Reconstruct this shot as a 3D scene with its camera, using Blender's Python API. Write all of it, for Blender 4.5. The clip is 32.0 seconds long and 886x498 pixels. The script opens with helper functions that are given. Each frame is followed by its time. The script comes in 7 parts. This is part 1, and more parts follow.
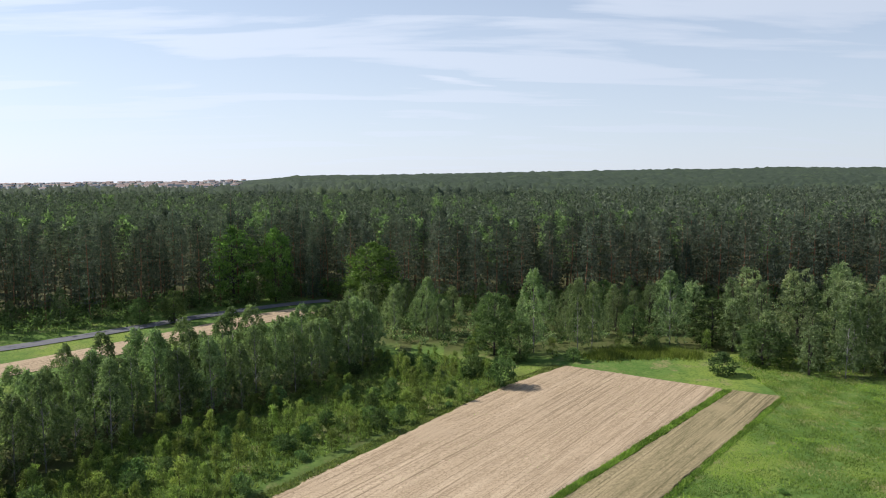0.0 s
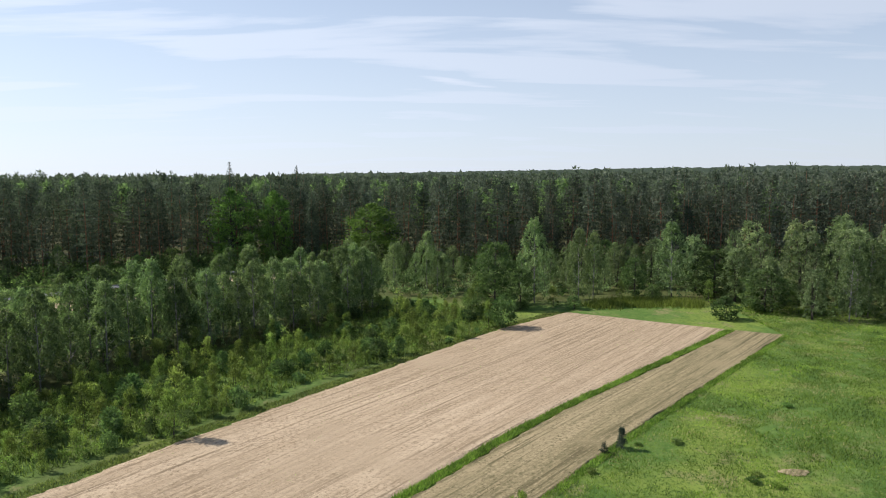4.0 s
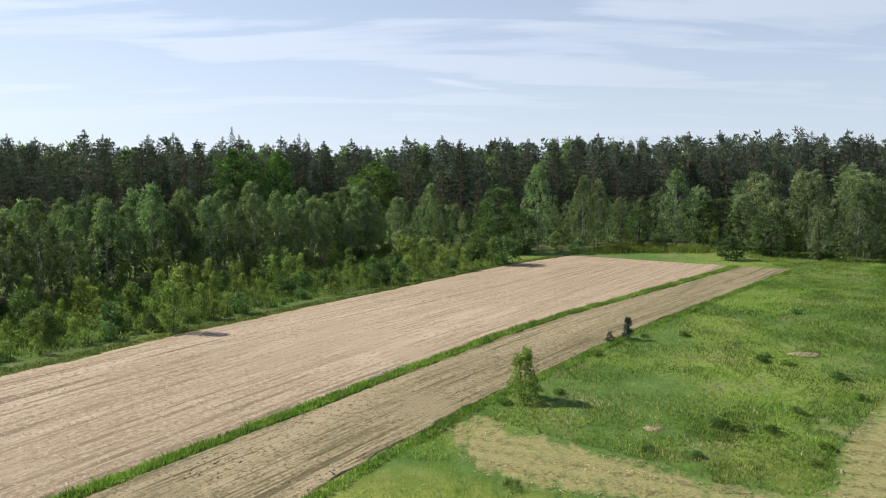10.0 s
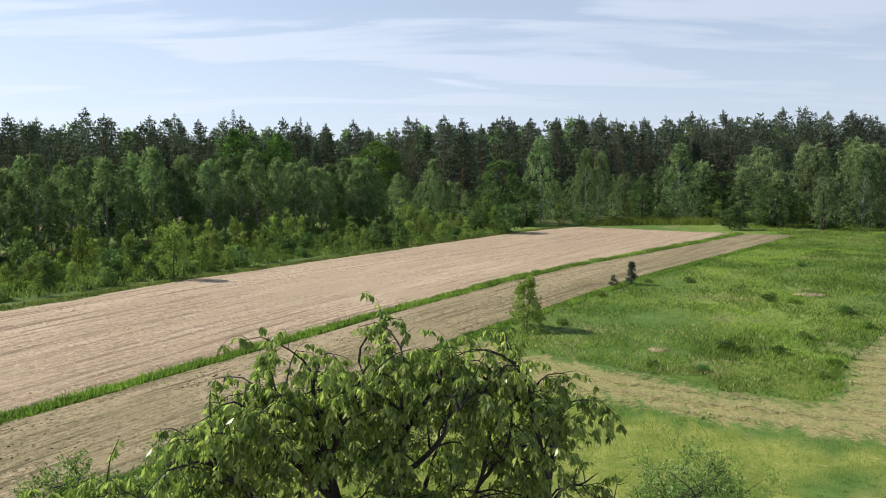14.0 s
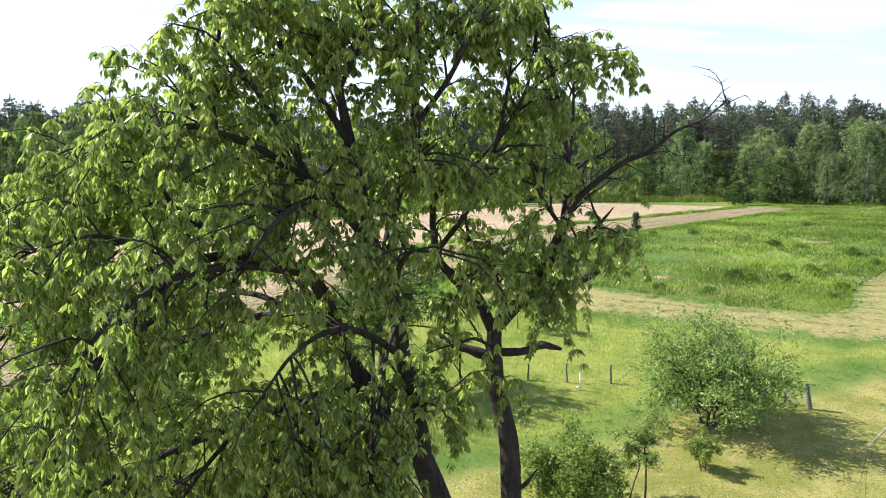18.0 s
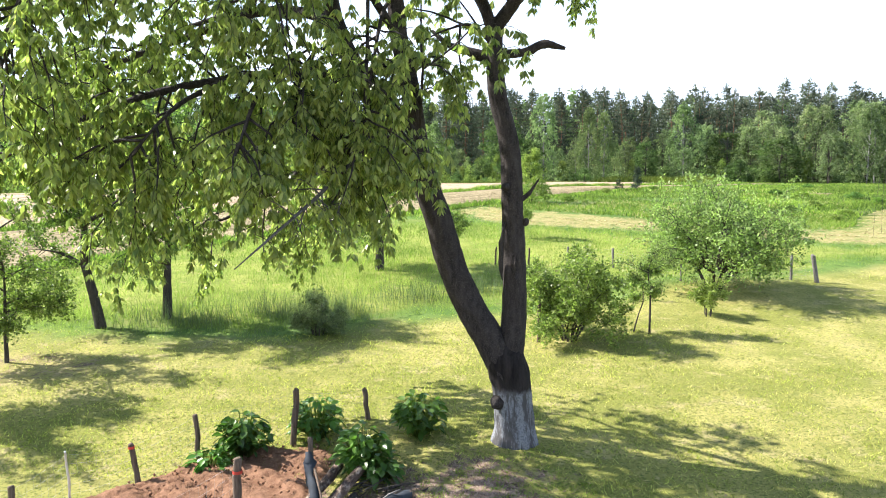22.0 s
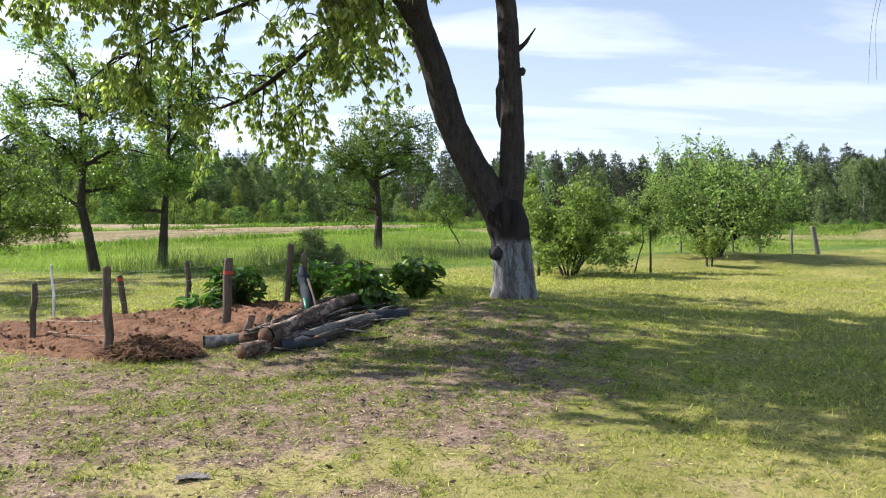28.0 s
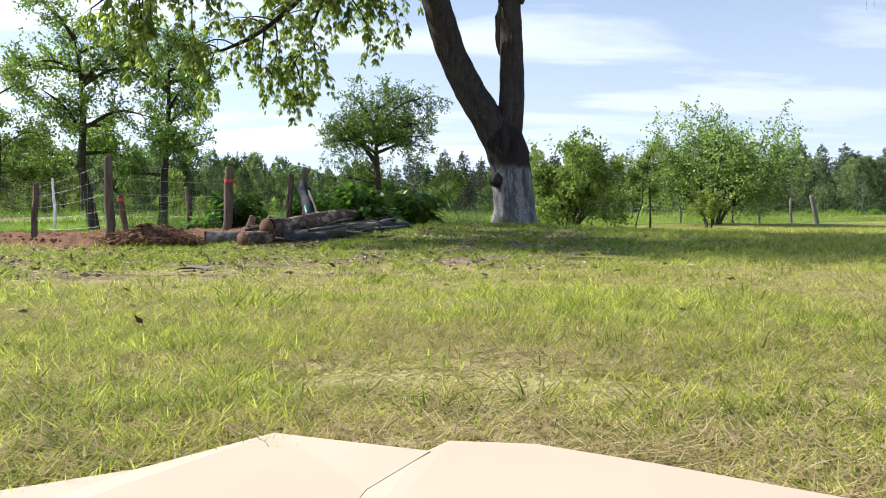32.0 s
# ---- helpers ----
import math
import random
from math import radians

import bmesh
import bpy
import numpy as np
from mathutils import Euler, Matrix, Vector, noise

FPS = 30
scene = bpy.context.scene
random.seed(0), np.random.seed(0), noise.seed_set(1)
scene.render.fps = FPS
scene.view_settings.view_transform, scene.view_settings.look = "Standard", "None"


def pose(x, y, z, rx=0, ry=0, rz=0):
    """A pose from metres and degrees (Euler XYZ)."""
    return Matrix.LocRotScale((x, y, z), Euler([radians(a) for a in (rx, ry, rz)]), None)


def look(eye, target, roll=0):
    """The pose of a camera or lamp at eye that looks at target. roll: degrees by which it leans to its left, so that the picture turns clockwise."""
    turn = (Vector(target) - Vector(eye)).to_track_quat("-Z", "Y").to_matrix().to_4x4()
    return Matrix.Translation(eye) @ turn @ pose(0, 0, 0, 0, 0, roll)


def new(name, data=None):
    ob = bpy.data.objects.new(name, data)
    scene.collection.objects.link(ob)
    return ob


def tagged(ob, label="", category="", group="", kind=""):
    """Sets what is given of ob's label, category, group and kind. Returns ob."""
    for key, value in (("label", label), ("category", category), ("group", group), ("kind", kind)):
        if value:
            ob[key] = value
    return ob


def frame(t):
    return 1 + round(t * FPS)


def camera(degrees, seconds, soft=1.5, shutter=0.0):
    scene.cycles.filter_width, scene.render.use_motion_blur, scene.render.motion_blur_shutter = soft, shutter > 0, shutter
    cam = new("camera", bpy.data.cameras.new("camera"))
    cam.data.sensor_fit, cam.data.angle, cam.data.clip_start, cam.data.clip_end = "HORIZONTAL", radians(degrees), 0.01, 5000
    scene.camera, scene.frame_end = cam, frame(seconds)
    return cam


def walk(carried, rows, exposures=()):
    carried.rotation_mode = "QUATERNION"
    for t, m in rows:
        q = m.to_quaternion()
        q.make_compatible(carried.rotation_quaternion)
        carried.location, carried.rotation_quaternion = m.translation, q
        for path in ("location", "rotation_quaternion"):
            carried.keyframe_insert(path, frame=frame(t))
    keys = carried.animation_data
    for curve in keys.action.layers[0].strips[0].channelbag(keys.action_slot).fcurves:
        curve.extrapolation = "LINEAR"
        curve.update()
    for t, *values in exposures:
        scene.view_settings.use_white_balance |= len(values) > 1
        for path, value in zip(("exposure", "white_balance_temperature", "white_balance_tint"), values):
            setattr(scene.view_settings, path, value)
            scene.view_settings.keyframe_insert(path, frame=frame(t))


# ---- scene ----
cam = camera(64.1, 32.0, soft=1.0)
METRES, EYE, TILT, LEAN, TURN = 46.0, 46.0, -5.6, 0.0, 0.0
ROWS = [
    (0.0, 0.0, 0.0, 0.0, 0.0, 0.0, -0.0),
    (0.5, 0.0003, 0.0025, -0.0321, 0.03, -0.02, -0.02),
    (1.0, -0.0004, 0.0059, -0.0639, 0.05, -0.04, -0.0),
    (1.5, 0.0004, 0.0093, -0.0964, 0.09, -0.01, -0.05),
    (2.0, 0.0003, 0.0121, -0.1299, 0.08, 0.0, -0.04),
    (2.5, 0.0035, 0.0151, -0.1617, 0.09, 0.02, -0.02),
    (3.0, 0.0029, 0.0197, -0.1932, 0.06, 0.05, -0.04),
    (3.5, 0.0024, 0.0241, -0.2235, 0.03, 0.08, 0.01),
    (5.5, 0.0036, 0.0293, -0.3279, 0.06, 0.08, -0.01),
    (6.0, 0.0022, 0.0312, -0.3524, 0.07, 0.1, -0.01),
    (6.5, 0.0014, 0.0338, -0.3755, 0.09, 0.13, -0.02),
    (7.0, 0.001, 0.0365, -0.3978, 0.12, 0.15, -0.01),
    (7.5, 0.0012, 0.0397, -0.4196, 0.14, 0.18, -0.02),
    (8.0, 0.0013, 0.0436, -0.4407, 0.14, 0.2, -0.02),
    (8.5, 0.0026, 0.0459, -0.4607, 0.17, 0.22, -0.0),
    (9.0, 0.0027, 0.0474, -0.4807, 0.2, 0.22, -0.01),
    (9.5, 0.003, 0.0488, -0.4996, 0.25, 0.23, 0.02),
    (10.0, 0.0018, 0.0505, -0.5181, 0.27, 0.23, 0.02),
    (10.5, 0.0004, 0.0528, -0.5354, 0.29, 0.23, 0.04),
    (11.0, 0.0001, 0.0549, -0.5521, 0.32, 0.23, 0.05),
    (11.5, 0.0005, 0.0572, -0.5687, 0.34, 0.23, 0.05),
    (12.0, 0.0019, 0.0595, -0.5847, 0.36, 0.24, 0.05),
    (12.5, 0.0029, 0.0621, -0.6, 0.4, 0.23, 0.07),
    (13.0, 0.0034, 0.0636, -0.6164, 0.44, 0.23, 0.09),
    (13.5, 0.0033, 0.0648, -0.6324, 0.45, 0.24, 0.11),
    (15.5, -0.0012, 0.0698, -0.6879, 0.49, 0.18, -0.02),
    (16.0, -0.0015, 0.0717, -0.7041, 0.51, 0.22, -0.03),
    (16.5, -0.0012, 0.073, -0.72, 0.51, 0.27, -0.07),
    (17.0, -0.0016, 0.0742, -0.7356, 0.49, 0.31, -0.09),
    (17.5, -0.0023, 0.0752, -0.7512, 0.5, 0.37, -0.14),
    (18.0, -0.0027, 0.0762, -0.7668, 0.52, 0.42, -0.15),
    (18.5, -0.0028, 0.0776, -0.782, 0.53, 0.5, -0.14),
    (19.0, -0.0028, 0.0795, -0.7965, 0.53, 0.55, -0.15),
    (19.5, -0.0021, 0.0813, -0.8106, 0.53, 0.57, -0.22),
    (20.0, -0.002, 0.0834, -0.8248, 0.53, 0.63, -0.21),
    (20.5, -0.0014, 0.0853, -0.8386, 0.53, 0.63, -0.29),
    (21.0, -0.0013, 0.0866, -0.8525, 0.52, 0.66, -0.37),
    (21.5, -0.0015, 0.0877, -0.8664, 0.51, 0.72, -0.34),
    (22.0, -0.0018, 0.0889, -0.8802, 0.52, 0.79, -0.3),
    (22.5, -0.0015, 0.09, -0.8935, 0.51, 0.81, -0.33),
    (23.0, -0.0013, 0.0914, -0.9067, 0.5, 0.87, -0.27),
    (23.5, -0.0012, 0.0927, -0.9194, 0.52, 0.88, -0.24),
    (24.0, -0.001, 0.0937, -0.932, 0.52, 0.92, -0.16),
    (24.5, -0.0015, 0.0944, -0.9389, 0.53, 0.92, -0.11),
    (25.0, -0.0021, 0.0946, -0.9424, 0.5, 0.94, -0.13),
    (25.5, -0.0019, 0.0948, -0.9458, 0.52, 0.98, -0.11),
    (26.0, -0.0017, 0.0954, -0.9497, 0.51, 3.3, -0.1),
    (26.5, -0.0016, 0.0958, -0.9535, 0.52, 4.8, -0.11),
    (28.5, -0.0007, 0.0975, -0.9676, 0.47, 7.0, -0.14),
    (29.0, -0.0009, 0.0978, -0.9713, 0.47, 7.06, -0.1),
    (29.5, -0.0009, 0.0981, -0.9751, 0.46, 7.11, -0.02),
    (30.0, -0.0011, 0.0983, -0.9788, 0.46, 7.14, 0.04),
    (30.5, -0.0012, 0.0985, -0.9824, 0.46, 7.17, 0.04),
    (31.0, -0.0013, 0.0988, -0.9863, 0.45, 7.21, 0.07),
    (31.5, -0.0013, 0.0993, -0.9899, 0.45, 7.25, 0.09),
    (32.0, -0.0012, 0.1003, -0.9935, 0.46, 7.28, 0.09),
]
EXPOSURES = [(0.0, 0.38), (13.5, 0.38), (16.0, 0.56), (18.0, 1.13), (19.0, 1.54), (20.0, 1.68), (21.0, 1.7), (22.5, 1.62), (25.0, 1.48), (26.5, 1.27), (28.5, 0.88), (32.0, 0.9)]
walk(cam, [(t, pose(0, 0, EYE, TILT, LEAN, TURN) @ pose(METRES * x, METRES * y, METRES * z, 90 + pitch, roll, yaw)) for t, x, y, z, yaw, pitch, roll in ROWS], EXPOSURES)

# ---- sky and sun ----
SUN_EL, SUN_AZ = 41.0, -76.0   # degrees above the horizon; clockwise from +y


def sky_world():
    world = bpy.data.worlds.new("sky")
    scene.world = world
    world.use_nodes = True
    nt = world.node_tree
    nd, ln = nt.nodes, nt.links
    bg = nd["Background"]
    sky = nd.new("ShaderNodeTexSky")
    sky.sky_type = "NISHITA"
    sky.sun_disc = False
    sky.sun_elevation = radians(SUN_EL)
    sky.sun_rotation = radians(SUN_AZ)
    sky.air_density, sky.dust_density, sky.ozone_density = 1.0, 0.3, 3.0
    tc = nd.new("ShaderNodeTexCoord")
    sep = nd.new("ShaderNodeSeparateXYZ")
    ln.new(tc.outputs["Generated"], sep.inputs[0])

    def math_node(op, a, b):
        m = nd.new("ShaderNodeMath")
        m.operation = op
        for sock, v in ((m.inputs[0], a), (m.inputs[1], b)):
            if hasattr(v, "links"):
                ln.new(v, sock)
            else:
                sock.default_value = v
        return m.outputs[0]
    up = math_node("MAXIMUM", sep.outputs[2], 0.0)
    den = math_node("ADD", up, 0.10)
    u = math_node("DIVIDE", sep.outputs[0], den)
    v = math_node("DIVIDE", sep.outputs[1], den)
    comb = nd.new("ShaderNodeCombineXYZ")
    ln.new(math_node("MULTIPLY", u, 0.42), comb.inputs[0])
    ln.new(math_node("MULTIPLY", v, 1.5), comb.inputs[1])
    wisps = nd.new("ShaderNodeTexNoise")
    wisps.inputs["Scale"].default_value = 1.35
    wisps.inputs["Detail"].default_value = 7.0
    wisps.inputs["Roughness"].default_value = 0.52
    wisps.inputs["Distortion"].default_value = 0.35
    ln.new(comb.outputs[0], wisps.inputs["Vector"])
    ramp = nd.new("ShaderNodeMapRange")
    ramp.interpolation_type = "SMOOTHSTEP"
    ramp.inputs["From Min"].default_value = 0.34
    ramp.inputs["From Max"].default_value = 0.60
    ramp.inputs["To Max"].default_value = 0.85
    ln.new(wisps.outputs[0], ramp.inputs["Value"])
    thin = nd.new("ShaderNodeMapRange")          # the cirrus thins out towards the zenith
    thin.inputs["From Min"].default_value, thin.inputs["From Max"].default_value = 0.32, 0.62
    thin.inputs["To Min"].default_value, thin.inputs["To Max"].default_value = 1.0, 0.12
    ln.new(up, thin.inputs["Value"])
    veil = nd.new("ShaderNodeMapRange")          # thin milky veil low over the horizon
    veil.inputs["From Min"].default_value = 0.0
    veil.inputs["From Max"].default_value = 0.50
    veil.inputs["To Min"].default_value = 0.82
    veil.inputs["To Max"].default_value = 0.14
    ln.new(up, veil.inputs["Value"])
    cover = math_node("MAXIMUM", math_node("MULTIPLY", ramp.outputs[0], thin.outputs[0]), veil.outputs[0])
    fwd = math_node("MAXIMUM", sep.outputs[1], 0.05)
    across, rise = math_node("DIVIDE", sep.outputs[0], fwd), math_node("DIVIDE", sep.outputs[2], fwd)
    ruffle = math_node("MULTIPLY", math_node("SUBTRACT", wisps.outputs[0], 0.45), 0.03)
    for cu, cv, wu, wv, tilt, most in ((0.01, 0.138, 0.075, 0.0055, -0.085, 0.95), (0.05, 0.132, 0.05, 0.004, -0.10, 0.9), (0.25, 0.155, 0.018, 0.003, 0.0, 0.75)):
        du = math_node("SUBTRACT", across, cu)
        dv = math_node("SUBTRACT", math_node("ADD", rise, ruffle), cv)
        dv = math_node("SUBTRACT", dv, math_node("MULTIPLY", du, tilt))
        a2 = math_node("POWER", math_node("ABSOLUTE", math_node("DIVIDE", du, wu), 0.0), 2.0)
        b2 = math_node("POWER", math_node("ABSOLUTE", math_node("DIVIDE", dv, wv), 0.0), 2.0)
        puffy = math_node("MULTIPLY", math_node("POWER", 2.718, math_node("MULTIPLY", math_node("ADD", a2, b2), -1.0)), most)
        cover = math_node("MAXIMUM", cover, puffy)
    mix = nd.new("ShaderNodeMix")
    mix.data_type = "RGBA"
    ln.new(cover, mix.inputs["Factor"])
    ln.new(sky.outputs[0], mix.inputs["A"])
    side = nd.new("ShaderNodeMapRange")          # the veil is brighter towards the sun
    side.inputs["From Min"].default_value, side.inputs["From Max"].default_value = -0.7, 0.7
    side.inputs["To Min"].default_value, side.inputs["To Max"].default_value = 1.18, 0.84
    ln.new(sep.outputs[0], side.inputs["Value"])
    white = nd.new("ShaderNodeVectorMath")
    white.operation = "SCALE"
    white.inputs[0].default_value = (6.1, 6.75, 8.0)
    ln.new(side.outputs[0], white.inputs["Scale"])
    ln.new(white.outputs[0], mix.inputs["B"])
    ln.new(mix.outputs["Result"], bg.inputs["Color"])
    bg.inputs["Strength"].default_value = 0.094


sky_world()
sun = new("sun", bpy.data.lights.new("sun", "SUN"))
sun.data.energy, sun.data.angle, sun.data.color = 5.0, radians(0.55), (1.0, 0.94, 0.86)
sun.matrix_world = look((-60 * math.cos(radians(90 + SUN_AZ)), 60 * math.sin(radians(90 + SUN_AZ)), 60 * math.tan(radians(SUN_EL))), (0, 0, 0))

# ---- materials ----
def shader(name, rough=0.8, spec=0.3):
    m = bpy.data.materials.new(name)
    m.use_nodes = True
    b = m.node_tree.nodes["Principled BSDF"]
    b.inputs["Roughness"].default_value = rough
    b.inputs["Specular IOR Level"].default_value = spec
    return m, m.node_tree.nodes, m.node_tree.links, b


def noise_out(nd, ln, scale, detail=4.0, rough=0.55, stretch=None, coord="Object"):
    tc = nd.new("ShaderNodeTexCoord")
    src = tc.outputs[coord]
    if stretch:
        if len(stretch) > 3:
            turn = nd.new("ShaderNodeMapping")
            turn.inputs["Rotation"].default_value = (0, 0, radians(stretch[3]))
            ln.new(src, turn.inputs["Vector"])
            src = turn.outputs[0]
        mp = nd.new("ShaderNodeMapping")
        mp.inputs["Scale"].default_value = stretch[:3]
        ln.new(src, mp.inputs["Vector"])
        src = mp.outputs[0]
    n = nd.new("ShaderNodeTexNoise")
    n.inputs["Scale"].default_value = scale
    n.inputs["Detail"].default_value = detail
    n.inputs["Roughness"].default_value = rough
    ln.new(src, n.inputs["Vector"])
    return n.outputs[0]


def ramp_out(nd, ln, fac, stops):
    r = nd.new("ShaderNodeValToRGB")
    el = r.color_ramp.elements
    while len(el) < len(stops):
        el.new(0.5)
    for e, (p, c) in zip(el, stops):
        e.position, e.color = p, (*c, 1)
    ln.new(fac, r.inputs[0])
    return r.outputs[0]


def mix_out(nd, ln, fac, a, b, mode="MIX"):
    m = nd.new("ShaderNodeMix")
    m.data_type, m.blend_type = "RGBA", mode
    for key, v in (("Factor", fac), ("A", a), ("B", b)):
        if hasattr(v, "links"):
            ln.new(v, m.inputs[key])
        elif key == "Factor":
            m.inputs[key].default_value = v
        else:
            m.inputs[key].default_value = (*v, 1)
    return m.outputs["Result"]


def bump_in(nd, ln, bsdf, height, strength=0.5, distance=0.02):
    b = nd.new("ShaderNodeBump")
    b.inputs["Strength"].default_value = strength
    b.inputs["Distance"].default_value = distance
    ln.new(height, b.inputs["Height"])
    ln.new(b.outputs[0], bsdf.inputs["Normal"])


def step_out(nd, ln, value, lo, hi):
    r = nd.new("ShaderNodeMapRange")
    r.interpolation_type = "SMOOTHSTEP"
    r.inputs["From Min"].default_value, r.inputs["From Max"].default_value = lo, hi
    ln.new(value, r.inputs["Value"])
    return r.outputs[0]


def leaf_material(name, dark, light, through_light=0.45, gloss=0.4, patch=0.5, depth=0.3):
    """Leaves: a matt-glossy face that lets part of the light through; leaf by leaf and tree by tree a little different."""
    m, nd, ln, b = shader(name, gloss, 0.35 if gloss < 0.5 else 0.12)
    geo = nd.new("ShaderNodeNewGeometry")
    obj = nd.new("ShaderNodeObjectInfo")
    base = ramp_out(nd, ln, geo.outputs["Random Per Island"], [(0.0, dark), (0.75, light), (1.0, tuple(min(1, 1.35 * c) for c in light))])
    spot = noise_out(nd, ln, patch, 3, 0.6)
    base = mix_out(nd, ln, step_out(nd, ln, spot, 0.36, 0.64), base, mix_out(nd, ln, 1.0, base, (1 - 1.1 * depth, 1 - depth, 1 - depth), "MULTIPLY"))
    hue = nd.new("ShaderNodeHueSaturation")
    r = nd.new("ShaderNodeMapRange")
    r.inputs["To Min"].default_value, r.inputs["To Max"].default_value = 0.62, 1.35
    ln.new(obj.outputs["Random"], r.inputs["Value"])
    ln.new(r.outputs[0], hue.inputs["Value"])
    r2 = nd.new("ShaderNodeMapRange")
    r2.inputs["To Min"].default_value, r2.inputs["To Max"].default_value = 0.485, 0.515
    mul = nd.new("ShaderNodeMath")
    mul.operation = "FRACT"
    m10 = nd.new("ShaderNodeMath")
    m10.operation = "MULTIPLY"
    m10.inputs[1].default_value = 17.3
    ln.new(obj.outputs["Random"], m10.inputs[0])
    ln.new(m10.outputs[0], mul.inputs[0])
    ln.new(mul.outputs[0], r2.inputs["Value"])
    ln.new(r2.outputs[0], hue.inputs["Hue"])
    ln.new(base, hue.inputs["Color"])
    ln.new(hue.outputs[0], b.inputs["Base Color"])
    tr = nd.new("ShaderNodeBsdfTranslucent")
    bright = mix_out(nd, ln, 1.0, hue.outputs[0], (1.16, 1.42, 0.84), "MULTIPLY")
    ln.new(bright, tr.inputs["Color"])
    ms = nd.new("ShaderNodeMixShader")
    ms.inputs[0].default_value = through_light
    ln.new(b.outputs[0], ms.inputs[1])
    ln.new(tr.outputs[0], ms.inputs[2])
    ln.new(ms.outputs[0], nd["Material Output"].inputs["Surface"])
    return m


def bark_material(name, dark, light, scale=9.0, depth=0.03):
    m, nd, ln, b = shader(name, 0.9, 0.15)
    n = noise_out(nd, ln, scale, 6, 0.65, (1, 1, 0.28))
    fine = noise_out(nd, ln, scale * 5, 3)
    c = ramp_out(nd, ln, n, [(0.3, dark), (0.7, light)])
    c = mix_out(nd, ln, step_out(nd, ln, fine, 0.45, 0.8), c, tuple(1.5 * v for v in light))
    ln.new(c, b.inputs["Base Color"])
    bump_in(nd, ln, b, mix_out(nd, ln, 0.35, n, fine), 1.0, depth)
    return m


def peeled_log_material():
    """Brown bark half gone, with pale bare wood between."""
    m, nd, ln, b = shader("peeling_log_bark", 0.88, 0.15)
    n = noise_out(nd, ln, 12.0, 6, 0.7, (1, 0.35, 1))
    c = ramp_out(nd, ln, n, [(0.34, (0.03, 0.021, 0.018)), (0.66, (0.19, 0.132, 0.105))])
    # bare wood patches; their pale tone also stands in for the logs' sunlit tops
    c = mix_out(nd, ln, step_out(nd, ln, noise_out(nd, ln, 5.0, 5, 0.7, (1, 0.5, 1)), 0.48, 0.58), c, (0.34, 0.275, 0.23))
    c = mix_out(nd, ln, step_out(nd, ln, noise_out(nd, ln, 30.0, 3, 0.6, (1, 0.2, 1)), 0.55, 0.66), c, (0.06, 0.045, 0.038))
    ln.new(c, b.inputs["Base Color"])
    bump_in(nd, ln, b, n, 1.0, 0.05)
    return m


def wood_material(name, dark, light, scale=6.0):
    m, nd, ln, b = shader(name, 0.85, 0.2)
    n = noise_out(nd, ln, scale, 6, 0.6, (6, 6, 0.6))
    c = ramp_out(nd, ln, n, [(0.3, dark), (0.72, light)])
    ln.new(c, b.inputs["Base Color"])
    bump_in(nd, ln, b, n, 0.6, 0.01)
    return m


def plain_material(name, col, rough=0.6, spec=0.3, metal=0.0, vary=0.25, scale=8.0):
    m, nd, ln, b = shader(name, rough, spec)
    b.inputs["Metallic"].default_value = metal
    n = noise_out(nd, ln, scale, 4)
    c = ramp_out(nd, ln, n, [(0.25, tuple(v * (1 - vary) for v in col)), (0.75, tuple(min(1, v * (1 + vary)) for v in col))])
    ln.new(c, b.inputs["Base Color"])
    return m


